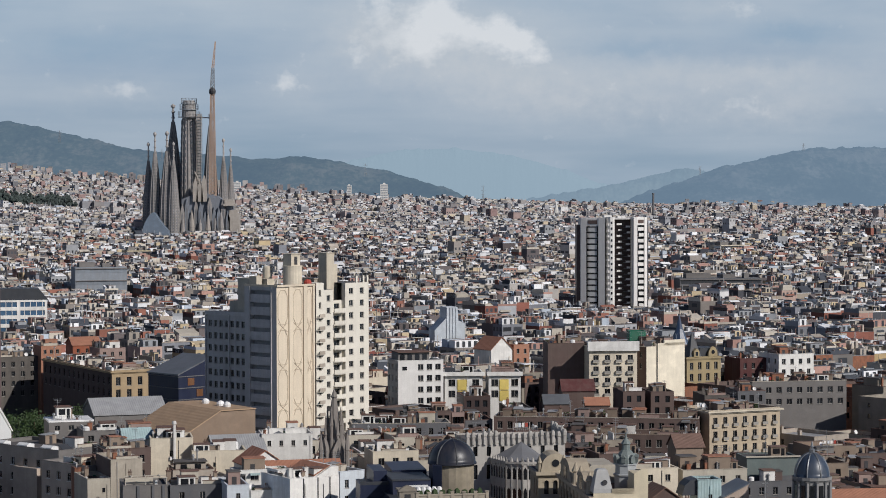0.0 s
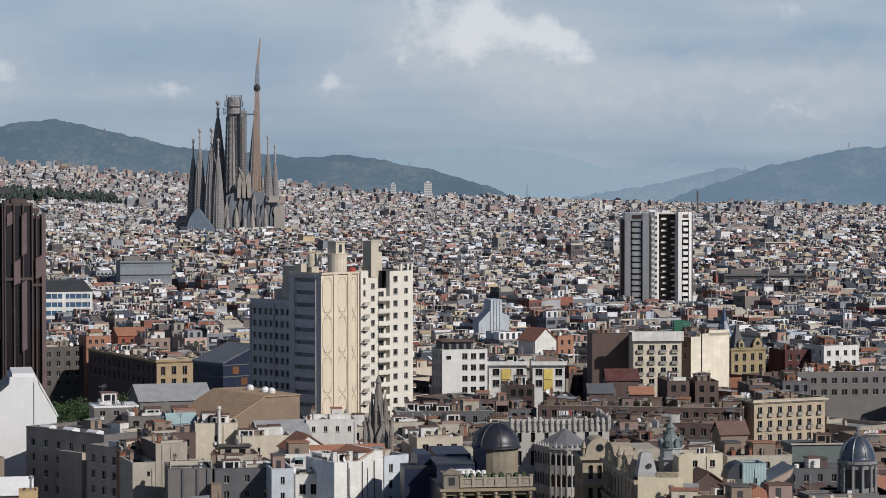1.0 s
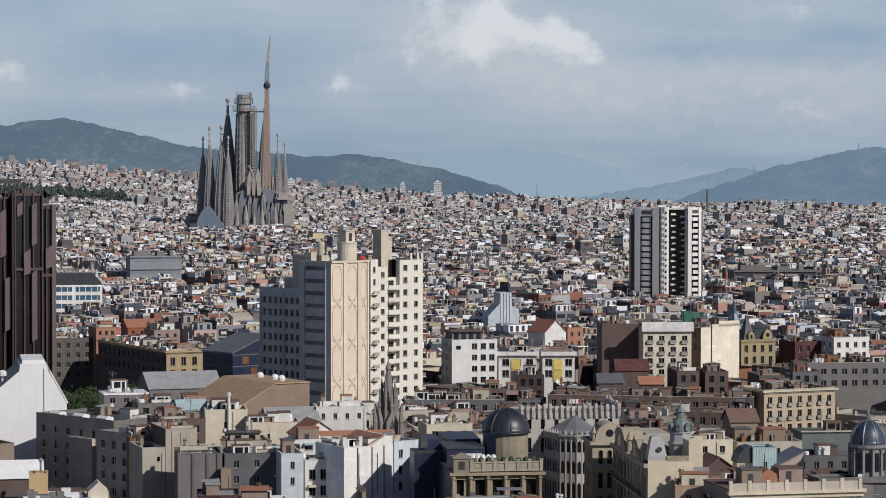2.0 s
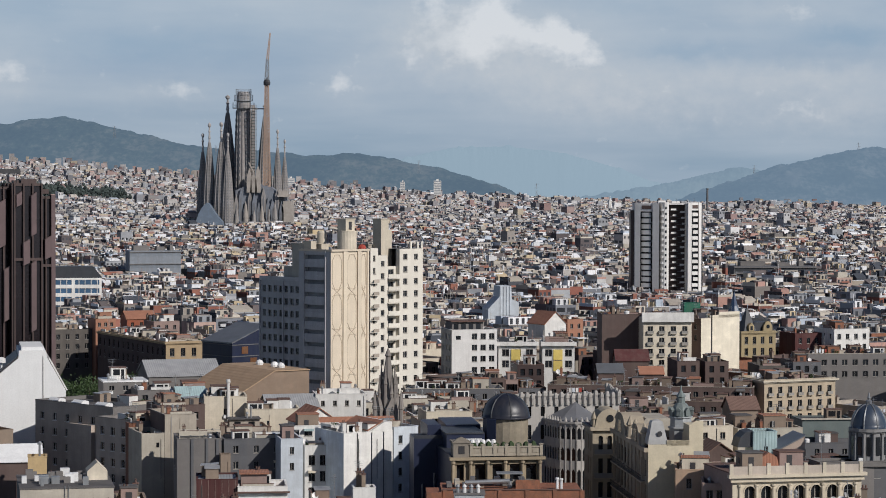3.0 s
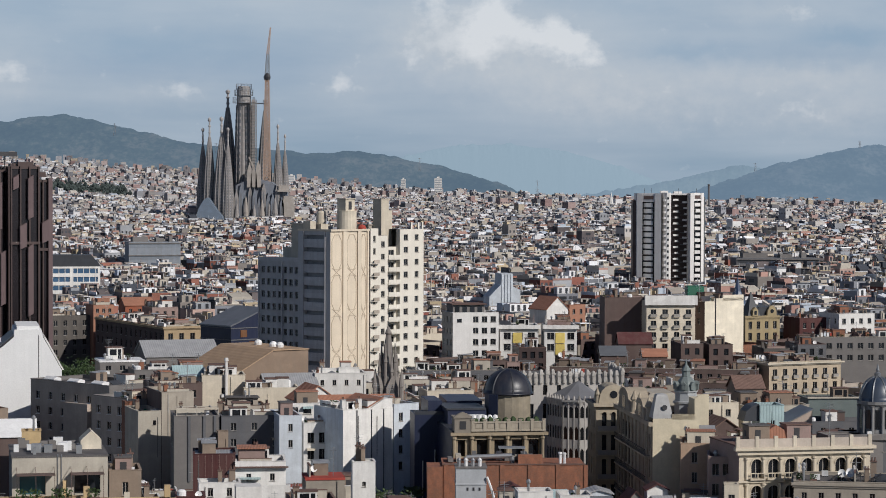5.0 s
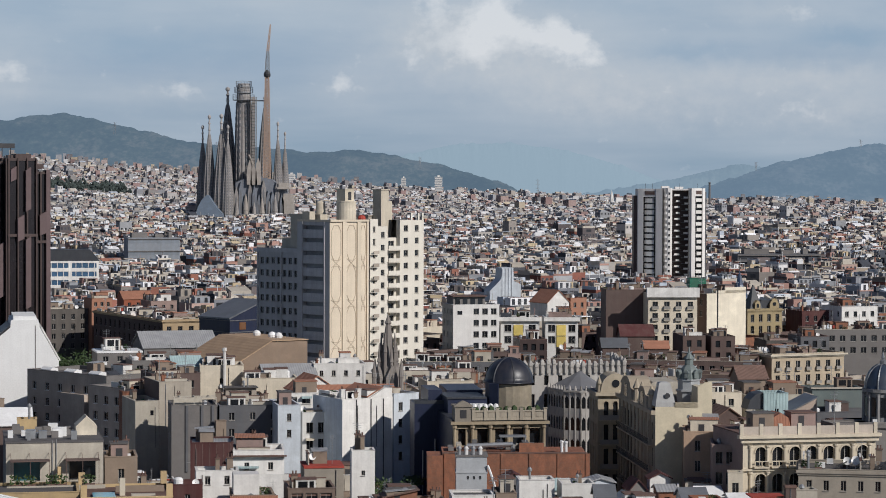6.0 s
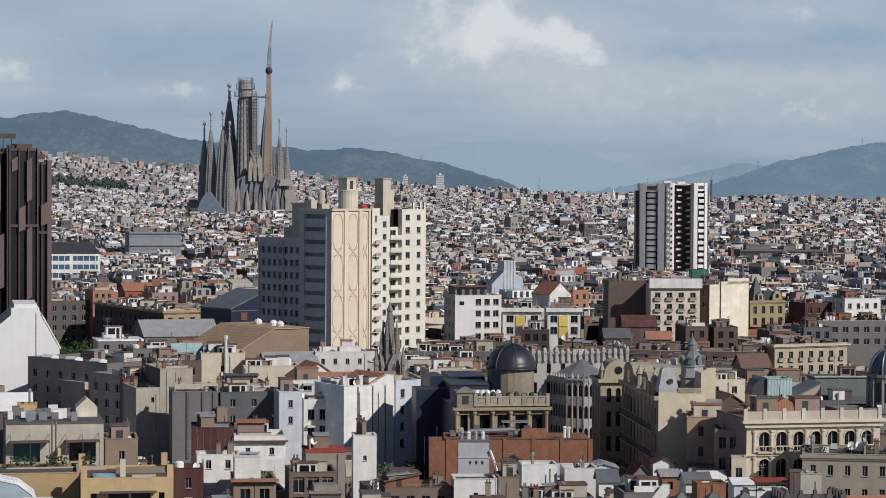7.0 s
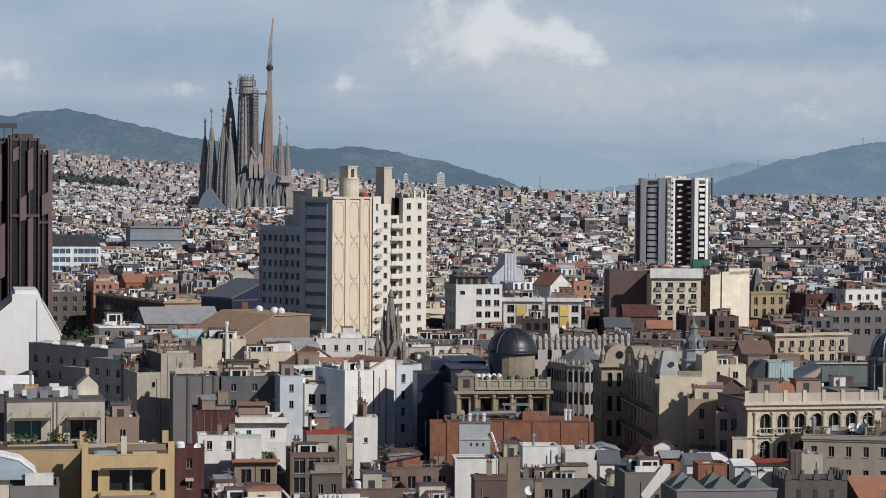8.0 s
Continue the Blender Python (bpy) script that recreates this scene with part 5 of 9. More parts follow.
def twin_tower():
    """Two white apartment towers joined by a dark balcony recess."""
    y = 1158
    root = thing("twin_tower", "white twin apartment towers with dark balcony columns between", "apartment tower", pose(99.3, y, 0))
    claim(96, 1150, 0, 42, 40)
    TW = mat("twin_tower_white", (0.80, 0.78, 0.75), spots=0.08, streak=0.12)
    # TG is TW toned down, shade put into the left tower's colour
    TG = mat("twin_tower_shade", (0.72, 0.70, 0.68), spots=0.08, streak=0.12)
    H = 63.2

    fh = 2.95

    def slant(q):
        """The left tower stands askew: its front turns away from the street."""
        q.v = [(x, y + 0.62 * (10.9 - x), z) for x, y, z in q.v]
        return q

    # left tower: a frame, greyed for its shade, round a column of balconies
    a = part("tower", slant(Shape().prism([(-0.6, 0), (2.0, 0), (2.0, 3), (7.8, 3), (7.8, 0), (10.9, 0), (10.9, 20), (-0.9, 13), (-0.9, 1)], 0, H, 0, axis="z")), TG, root)
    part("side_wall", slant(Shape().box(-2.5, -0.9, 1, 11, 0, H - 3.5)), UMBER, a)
    part("head", slant(Shape().box(2.0, 7.8, 0.3, 3, H - 4.2, H - 0.4).box(2.6, 7.2, 0.1, 0.3, H - 3.0, H - 1.2, 1)), [TG, BROWN], a)
    for k in range(16):
        z = H - 6.6 - fh * k
        part("balcony", slant(Shape().prism([(2.7, 3), (2.9, 1.2), (3.5, 0.5), (6.5, 0.5), (7.1, 1.2), (7.3, 3)], z - 0.3, z + 1.75, 0, axis="z")), TW, a)
        part("window", slant(Shape().box(2.05, 7.75, 2.9, 2.98, z - 0.25, z + 2.6)), GLASS, a)
    # bright rounded stair core
    c = part("stair_core", Shape().prism([(11.7, 6), (12.4, 1.6), (13.6, 0.4), (15.0, 0.5), (15.9, 1.8), (15.9, 12), (11.7, 12)], 0, H + 0.4, 0, axis="z"), TW, root)
    for k in range(18):
        z = H - 3.0 - fh * k
        part("window", Shape().box(13.9, 14.7, 0.3, 0.5, z, z + 1.2), GLASS, c)
        part("balcony", Shape().prism([(12.0, 2.6), (11.7, 1.2), (12.5, 0.5), (13.2, 0.6), (13.0, 2.6)], z - 0.9, z + 0.2, 0, axis="z"), TW, c)
    # a dark umber box takes the place of shade between the shafts
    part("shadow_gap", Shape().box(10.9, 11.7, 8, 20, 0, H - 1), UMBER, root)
    # recess full of balconies, its wall set in umber for the shade
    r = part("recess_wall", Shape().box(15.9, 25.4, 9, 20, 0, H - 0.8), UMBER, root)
    for k in range(17):
        z = H - 3.6 - fh * k
        part("balcony", Shape().box(17.0, 21.0, 6.2, 9.0, z - 0.2, z).box(17.4 + (k % 2) * 0.8, 20.0, 6.1, 6.2, z, z + 0.9, 1), [DARKGREY, TW], r)
        part("balcony", Shape().box(21.0, 24.6, 4.6, 9.0, z - 1.4, z - 1.2).box(21.8 + (k % 3) * 0.5, 24.2, 4.5, 4.6, z - 1.2, z - 0.3, 1), [DARKGREY, TG], r)
    part("roof_slab", Shape().box(15.9, 25.4, 5, 20, H - 0.8, H), TG, root)
    part("flank", Shape().box(24.6, 25.4, 1.5, 9.0, 0, H), TG, root)
    # right tower: white frame, its front turned a little to the sun
    def askew(q):
        q.v = [(x, y + 0.38 * (x - 25.4), z) for x, y, z in q.v]
        return q

    d = part("tower", askew(Shape().prism([(25.4, 0.4), (27.3, 0), (27.3, 2.2), (31.0, 2.2), (31.0, 0), (32.4, 0.4), (32.4, 18), (25.4, 18)], 0, H + 0.3, 0, axis="z")), TW, root)
    part("head", askew(Shape().box(27.3, 31.0, 0.3, 2.2, H - 3.6, H + 0.1).box(27.7, 30.6, 0.1, 0.3, H - 2.6, H - 0.9, 1)), [TW, BROWN], d)
    for k in range(16):
        z = H - 6.2 - fh * k
        part("balcony", askew(Shape().box(27.7 + (k % 2) * 0.5, 30.6, 0.4, 2.2, z - 0.2, z + 1.5)), TW, d)
        part("window", askew(Shape().box(27.35, 30.95, 2.1, 2.18, z - 0.3, z + 2.6)), GLASS, d)
    part("edge_strip", Shape().box(32.4, 33.1, 4, 16, 0, H - 1.5), DARKGREY, d)
    part("lift_house", Shape().box(11.2, 15.0, 8, 12, H, H + 1.3), TW, root)
    part("lift_house", Shape().box(18, 22, 8, 13, H, H + 1.0), TW, root)
    for x in (3.0, 6.5, 20.0, 29.0):
        part("antenna", Shape().rod((x, 6, H), (x, 6, H + 2.6), 0.09, 4), IRON, root)


beige_tower()
dark_tower()
twin_tower()

# ---------------------------------------------------------------- houses that can be told apart, one by one
def H(label, x, y, yaw, r, l, h, wall, roof=None, fw=None, sw=None, **k):
    claim(x, y, yaw, r, l, 0.4)
    return house(label, x, y, yaw, r, l, h, wall, roof, fw, sw, **k)


def gabled(label, x, y, yaw, r, l, eave, ridge, wall, roof, fw=None, along="l", z0=0.0, name="gabled_house", keep=True):
    """A house under a pitched roof; the ridge runs back (l) or across (r)."""
    if keep:
        claim(x, y, yaw, r, l, 0.4)
    root = thing(name, label, "house", pose(x, y, 0, 0, 0, yaw))
    b = Shape()
    fc, fr = [], []
    if fw:
        n, w, wh, fh, k, drop = fw
        fc, fr = spread(r, n, w, 0.3), stack(eave, k, fh, wh, drop)
    facade(b, r, z0, eave, fc, fr, front)
    for q in ([(0, 0), (0, l)], [(r, 0), (r, l)], [(0, l), (r, l)]):
        b.face([(*q[0], z0), (*q[1], z0), (*q[1], eave), (*q[0], eave)])
    o = 0.35
    t = Shape()
    if along == "l":
        b.face([(0, 0, eave), (r, 0, eave), (r / 2, 0, ridge)])
        b.face([(0, l, eave), (r, l, eave), (r / 2, l, ridge)])
        s = o * (ridge - eave) / (r / 2)
        t.prism([(-o, eave - s), (r / 2, ridge), (r + o, eave - s), (r + o, eave - s + 0.18), (r / 2, ridge + 0.2), (-o, eave - s + 0.18)], -o, l + o)
    else:
        b.face([(0, 0, eave), (0, l, eave), (0, l / 2, ridge)])
        b.face([(r, 0, eave), (r, l, eave), (r, l / 2, ridge)])
        s = o * (ridge - eave) / (l / 2)
        k = len(t.v)
        poly = [(-o, eave - s), (l / 2, ridge), (l + o, eave - s), (l + o, eave - s + 0.18), (l / 2, ridge + 0.2), (-o, eave - s + 0.18)]
        t.v.extend([(-o, p[0], p[1]) for p in poly] + [(r + o, p[0], p[1]) for p in poly])
        for i in range(6):
            j = (i + 1) % 6
            t.f.append((k + i, k + j, k + 6 + j, k + 6 + i))
            t.m.append(0)
        t.f.extend([tuple(k + i for i in range(6)), tuple(k + 6 + i for i in range(6))])
        t.m.extend([0, 0])
    part("wall", b, wall, root)
    part("roof", t, roof, root)
    if fw:
        glaze(root, fc, fr, False)
    return root


def add_box(root, name, x0, x1, y0, y1, z0, z1, m, label=""):
    return part(name, Shape().box(x0, x1, y0, y1, z0, z1), m, root, label)


def arch_fill(root, a, c, top, wall, on_side=False, y=0.0):
    """Rounds the head of a rectangular opening and adds its raised hood."""
    b = Shape()
    w = c - a
    r = w / 2
    mx = (a + c) / 2
    n = 8
    for s in (-1, 1):
        pts = [(mx + s * r, top)] + [(mx + s * r * math.cos(t), top - r + r * math.sin(t)) for t in [math.pi / 2 * i / n for i in range(n + 1)]]
        for i in range(1, n + 1):
            tri = [pts[0], pts[i], pts[i + 1]]
            b.face([(p[0], y + 0.02, p[1]) for p in tri])
    for i in range(2 * n):
        t0, t1 = math.pi * i / (2 * n), math.pi * (i + 1) / (2 * n)
        for ra, rb in ((r * 1.02, r * 1.22),):
            q = [(mx + ra * math.cos(t0), top - r + ra * math.sin(t0)), (mx + rb * math.cos(t0), top - r + rb * math.sin(t0)), (mx + rb * math.cos(t1), top - r + rb * math.sin(t1)), (mx + ra * math.cos(t1), top - r + ra * math.sin(t1))]
            b.face([(p[0], y - 0.14, p[1]) for p in q])
            b.face([(q[0][0], y - 0.14, q[0][1]), (q[3][0], y - 0.14, q[3][1]), (q[3][0], y, q[3][1]), (q[0][0], y, q[0][1])])
            b.face([(q[1][0], y - 0.14, q[1][1]), (q[2][0], y - 0.14, q[2][1]), (q[2][0], y, q[2][1]), (q[1][0], y, q[1][1])])
    if on_side:
        b.v = [(v[1], v[0], v[2]) for v in b.v]
    return part("arch", b, wall, root)


def balustrade(root, x0, x1, y, z, h, wall, step=3.2, on_side=False):
    b = Shape().box(x0, x1, y, y + 0.22, z + h - 0.18, z + h)
    b.box(x0, x1, y, y + 0.22, z, z + 0.2)
    n = max(1, int((x1 - x0) / 0.42))
    for i in range(n):
        x = x0 + (x1 - x0) * (i + 0.5) / n
        b.box(x - 0.11, x + 0.11, y + 0.04, y + 0.18, z + 0.2, z + h - 0.18, bottom=False)
    k = max(1, round((x1 - x0) / step))
    for i in range(k + 1):
        x = x0 + (x1 - x0) * i / k
        b.box(x - 0.25, x + 0.25, y - 0.05, y + 0.28, z, z + h + 0.28)
    if on_side:
        b.v = [(v[1], v[0], v[2]) for v in b.v]
    return part("balustrade", b, wall, root)


def dome(root, x, y, z, r, h, m, ribs=8, rib_mat=None, n=24, finial=2.0):
    prof = [(r * math.cos(t), z + h * math.sin(t)) for t in [math.pi / 2 * i / 9 for i in range(10)]]
    d = part("dome", Shape().lathe([(r * 1.04, z - 0.3), (r * 1.04, z)] + prof[:-1] + [(0.05, z + h)], n, x, y), m, root, smooth=True)
    for i in range(ribs):
        a = 2 * math.pi * (i + 0.3) / ribs
        q = Shape()
        for (r0, z0), (r1, z1) in zip(prof[:-1], prof[1:]):
            q.rod((x + r0 * math.cos(a), y + r0 * math.sin(a), z0), (x + r1 * math.cos(a), y + r1 * math.sin(a), z1), 0.13, 4)
        part("rib", q, rib_mat or m, d)
    if finial:
        part("finial", Shape().lathe([(0.5, z + h - 0.1), (0.55, z + h + finial * 0.25), (0.2, z + h + finial * 0.35), (0.28, z + h + finial * 0.5), (0.05, z + h + finial)], 8, x, y), rib_mat or m, d)
    return d


# ----- front rows on the left
def ochre_house():
    claim(-56, 299, 10, 23, 15)
    root = thing("terrace_house", "ochre rendered house with a roof terrace and shaded loggia", "house", pose(-44.5, 299, 0, 0, 0, 10))
    b = Shape()
    rows = [(19.5, 22.2)]
    cols = [(1.2, 2.0), (3.4, 8.6), (9.6, 10.3)]
    facade(b, 11.4, 0, 24.0, cols, rows, front, 1.4)
    # the left side is tan, its shade painted into the ochre wall
    b.face([(0, 0, 0), (0, 14, 0), (0, 14, 24), (0, 0, 24)], 1)
    b.face([(11.4, 0, 0), (11.4, 14, 0), (11.4, 14, 24), (11.4, 0, 24)])
    b.face([(0, 14, 0), (11.4, 14, 0), (11.4, 14, 24), (0, 14, 24)])
    b.box(0, 11.4, 0.3, 0.31, 23.5, 24.0)
    part("wall", b, [OCHRE, TAN], root)
    for a, c in cols:
        part("window", Shape().box(a, c, 1.3, 1.35, 19.5, 22.2), GLASS, root)
    add_box(root, "pillar", 5.9, 6.2, 0.1, 0.5, 19.5, 22.2, CREAM)
    add_box(root, "canopy", 2.4, 9.3, -1.1, -0.02, 22.3, 22.45, BROWN)
    add_box(root, "roof_deck", 0.3, 11.1, 0.3, 13.7, 23.4, 23.6, PAVER)
    for x, y in ((0, 0), (10.6, 0), (0, 13.2), (10.6, 13.2)):
        add_box(root, "corner_pier", x, x + 0.8, y, y + 0.8, 24.0, 25.6, OCHRE)
    add_box(root, "pier", 5.0, 5.7, 5.0, 5.7, 23.6, 25.8, CREAM)
    add_box(root, "parapet", -0.05, 11.45, -0.05, 0.3, 24.0, 24.12, OCHRE)
    add_box(root, "pool", 1.6, 4.4, 2.2, 6.4, 23.6, 23.9, POOL, "small light blue rooftop pool")
    add_box(root, "terrace_wall", 4.6, 10.8, 8.5, 8.8, 23.6, 24.4, TAN)
    add_box(root, "bench", 6.4, 9.4, 3.0, 4.0, 23.6, 24.0, PALE)
    part("parapet", Shape().box(2.0, 9.0, -3.4, -3.1, 18.2, 19.4).box(2.0, 2.3, -3.1, 0, 18.2, 19.4).box(8.7, 9.0, -3.1, 0, 18.2, 19.4).box(2, 9, -3.4, 0, 17.9, 18.2), TAN, root)
    H("brown-ochre rendered wing with a low flat roof", -57.2, 301.5, 10, 12.0, 10, 24.2, mat("brown_ochre_render", (0.52, 0.38, 0.20), streak=0.4), GRAVEL, clutter=0, kit=0, parapet=0.3)
    H("cream rendered annex below a curved glass canopy", -58.2, 288.5, 10, 6.6, 9, 21.9, CREAM, GRAVEL, clutter=0, kit=0, parapet=0)
    H("grey rendered low wing beside the annex", -51.6, 289.6, 10, 5.8, 8, 21.3, GREY, GRAVEL, clutter=0, kit=2, parapet=0.3)


ochre_house()


def pale_house():
    if not KIT:
        kit_meshes()
    claim(-57, 309, 12, 13.5, 19)
    root = thing("penthouse_block", "pale cream apartment block with roof machinery and a covered terrace", "house", pose(-56.5, 313.5, 0, 0, 0, 12))
    b = Shape()
    cols, rows = [(1.0, 4.4), (8.2, 11.6)], [(24.2, 26.8)]
    facade(b, 12.6, 0, 29.2, cols, rows, front, 1.0)
    b.face([(0, 0, 0), (0, 15, 0), (0, 15, 29.2), (0, 0, 29.2)], 1)
    b.face([(12.6, 0, 0), (12.6, 15, 0), (12.6, 15, 29.2), (12.6, 0, 29.2)])
    b.face([(0, 15, 0), (12.6, 15, 0), (12.6, 15, 29.2), (0, 15, 29.2)])
    part("wall", b, [PALE, GREY], root)
    add_box(root, "roof_deck", -0.1, 12.7, -0.1, 15.1, 29.2, 29.4, GRAVEL)
    part("window", Shape().box(1.0, 4.4, 0.9, 0.95, 24.2, 26.8), TEAL, root)
    part("window", Shape().box(8.2, 11.6, 0.9, 0.95, 24.2, 26.8), GLASS, root)
    for x0, x1 in ((0.5, 5.6), (7.6, 12.0)):
        aw = Shape().box(x0, x1, -2.4, -0.02, 27.0, 27.12)
        for x in (x0 + 0.1, (x0 + x1) / 2, x1 - 0.1):
            aw.rod((x, -2.3, 23.7), (x, -2.3, 27.0), 0.05, 4).rod((x, -2.3, 27.1), (x, -0.1, 27.9), 0.04, 4)
        part("awning", aw, BROWN, root)
    for x in (1.2, 3.0, 5.8, 7.0, 10.6):
        part("planter", KIT["planter"], None, root, m=pose(x, -3.5, 23.7) @ Matrix.Diagonal((1.2, 1.2, 1.3, 1)))
    part("pillar", Shape().box(6.6, 7.1, -1.4, -0.9, 23.7, 26.2), OCHRE, root)
    add_box(root, "terrace", 0.0, 12.6, -4.0, -0.02, 23.5, 23.7, PAVER)
    add_box(root, "parapet", 0.0, 12.6, -4.2, -4.0, 0, 24.1, PALE)
    part("ladder", Shape().rod((6.0, -0.15, 23), (6.0, -0.15, 29.6), 0.05).rod((6.5, -0.15, 23), (6.5, -0.15, 29.6), 0.05), STEEL, root)
    rng = random.Random(3)
    for i in range(26):
        x, y, z, w = rng.uniform(0.2, 8.6), rng.uniform(0.6, 12.5), rng.uniform(0.4, 1.3), rng.uniform(0.4, 1.3)
        add_box(root, "air_conditioner", x, x + w, y, y + rng.uniform(0.5, 1.2), 29.4, 29.4 + z, rng.choice([PLASTIC, STEEL, GREY]))
    part("skylight", Shape().prism([(9.4, 29.4), (12.2, 29.4), (12.2, 30.6), (10.8, 31.9), (9.4, 30.6)], 7, 11), CREAM, root)


pale_house()
H("pink-beige plastered stair tower block", -45.4, 326, 10, 4.4, 8, 26.0, TAN, PAVER, (1, 0.8, 1.8, 3, 1, 1.6), clutter=2, rng=random.Random(2))
gabled("brown workshop under a white tarpaulin roof", -79, 402, 12, 10.0, 9, 22.4, 24.8, BROWN, PLASTIC, along="r")
H("small orange rendered roof house", -69.6, 393, 10, 3.2, 4, 24.3, OCHRE, PAVER, clutter=0, kit=1, parapet=0.3)
H("orange-brown gabled workshop beside a white wall", -97, 478, 35, 10, 12, 19.5, TAN, TERRA, clutter=1)

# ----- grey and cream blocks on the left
# SHG is a separate tone for the sides, picked to give their shade
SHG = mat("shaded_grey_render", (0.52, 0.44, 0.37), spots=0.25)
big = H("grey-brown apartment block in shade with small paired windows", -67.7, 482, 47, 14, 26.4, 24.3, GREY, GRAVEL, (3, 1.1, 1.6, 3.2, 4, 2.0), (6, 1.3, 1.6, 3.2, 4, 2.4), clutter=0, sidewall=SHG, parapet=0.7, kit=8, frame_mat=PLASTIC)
for s_ in (8, 16, 24):
    part("skylight", Shape().prism([(0.8, 23.6), (2.8, 23.6), (2.8, 24.7), (1.6, 25.0), (0.8, 24.5)], s_ - 4.5, s_ - 1.0), PLASTIC, big)
add_box(big, "bay", -1.0, -0.0, 6, 14, 4, 20.2, SHG)
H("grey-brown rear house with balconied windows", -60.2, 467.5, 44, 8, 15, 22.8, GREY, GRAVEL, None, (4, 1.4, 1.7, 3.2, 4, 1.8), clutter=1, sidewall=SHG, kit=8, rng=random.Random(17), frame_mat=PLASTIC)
H("cream stepped party wall house", -58.4, 456, 20, 4.6, 12, 21.6, PALE, PAVER, clutter=0)
st = H("tall cream party wall with a brown brick light well behind", -54.0, 457.5, 20, 6.4, 13, 25.2, mat("grey_tan_render", (0.45, 0.40, 0.33), spots=0.3, streak=0.45), PAVER, clutter=1, sidewall=BROWN, rng=random.Random(8))
H("brown brick rear house with dark windows", -62.5, 468, 20, 8.5, 9, 22.4, BRICK, PAVER, (3, 1.1, 1.5, 3.1, 2, 1.6), None, clutter=2, rng=random.Random(4))
H("brown plastered rear house with roof lumber", -57.5, 474, 20, 10, 10, 25.4, BROWN, PAVER, (3, 1.0, 1.5, 3.1, 2, 1.4), clutter=4, rng=random.Random(14))
gc = H("grey concrete court house with a pergola on its roof", -49.6, 440, 10, 8.6, 11, 22.3, GREY, GRAVEL, None, (2, 1.0, 1.5, 3, 2, 1.4), clutter=0, kit=3, parapet=0.4, rng=random.Random(15))
part("pergola", Shape().box(0.4, 8.4, 0.2, 0.4, 23.6, 23.8).box(0.4, 8.4, 3.4, 3.6, 23.6, 23.8).box(0.4, 0.55, 0.2, 0.35, 22.4, 23.6).box(8.2, 8.35, 0.2, 0.35, 22.4, 23.6).box(4.2, 4.35, 0.2, 0.35, 22.4, 23.6).box(1.5, 1.7, 0.2, 3.6, 23.8, 23.95).box(4.2, 4.4, 0.2, 3.6, 23.8, 23.95).box(6.9, 7.1, 0.2, 3.6, 23.8, 23.95), PALE, gc)
for x_ in (2.6, 5.4, 7.4):
    part("pier", Shape().box(x_, x_ + 0.5, -0.25, 0, 10, 22.3), DARKGREY, gc)
H("dark grey court house with a terrace", -40.8, 441, 12, 12.4, 12, 22.2, DARKGREY, GRAVEL, (3, 1.0, 1.4, 3, 2, 1.3), clutter=1, kit=9, rng=random.Random(5))
H("small yellow-stained light well wall", -41.2, 438.6, 12, 1.9, 2, 19.6, TAN, GRAVEL, clutter=0, kit=0, parapet=0.3)
bk = H("cream rear house with a tall pole chimney", -49.4, 489, 8, 9.0, 10, 26.0, CREAM, PAVER, (1, 0.9, 1.2, 3, 1, 2.6), clutter=1, rng=random.Random(6))
part("flue", Shape().lathe([(0.32, 18), (0.32, 29.0), (0.5, 29.05), (0.42, 29.7)], 8, 5.0, -0.5), WHITE, bk)
H("low cream rear house with sloping parapet", -40.4, 486, 8, 11.4, 10, 23.6, CREAM, GRAVEL, clutter=0)
H("grey flat-roofed plant rooms with a white deck", -75.5, 522, 15, 10, 10, 26.4, GREY, PLASTIC, (3, 1.2, 1.1, 3, 1, 1.0), clutter=1, rng=random.Random(7), parapet=0)
H("grey service building with white roof sheds", -66.5, 512, 15, 9, 11, 25.2, GREY, GRAVEL, (3, 1.3, 1.3, 3, 1, 1.0), clutter=4, rng=random.Random(21))
H("white roof studio with terrace glazing", -57.5, 503, 12, 7.5, 9, 25.6, WHITE, GRAVEL, (3, 1.4, 1.5, 3, 1, 0.8), clutter=3, rng=random.Random(22))
gabled("small white roof shed with a pale green sheet roof", -55.6, 494, 14, 6.0, 6, 25.5, 27.3, WHITE, AQUA, (1, 1.2, 1.0, 3, 1, 0.6), along="r")
gabled("grey sheet-metal hall roof", -67, 536, 18, 17, 14, 26.4, 29.6, GREY, SHEET, along="r")


def brown_hall():
    claim(-39, 507, 35, 12, 24)
    root = thing("assembly_hall", "brown hall with a broad pitched roof and blank end wall", "hall", pose(-38.6, 508, 0, 0, 0, 33))
    b = Shape()
    prof = [(-6.0, 0), (11.8, 0), (11.8, 29.7), (3.0, 29.7), (-6.0, 24.9)]
    b.prism(prof, 0, 24)
    part("wall", b, mat("hall_brown_render", (0.30, 0.22, 0.16)), root)
    part("roof", Shape().prism([(-7.0, 24.35), (3.0, 29.75), (11.9, 29.75), (11.9, 29.95), (2.95, 29.98), (-7.0, 24.6)], -0.3, 24.3), BROWNSHEET, root)
    part("dark_eave", Shape().box(-7.0, -6.1, 0, 22, 20.5, 24.2), UMBER, root)
    for y in (6, 9, 16):
        part("roof_fan", Shape().lathe([(0.8, 29.9), (0.9, 30.5), (0.6, 31.0), (0.1, 31.2)], 10, 8.0, y), PLASTIC, root)


brown_hall()


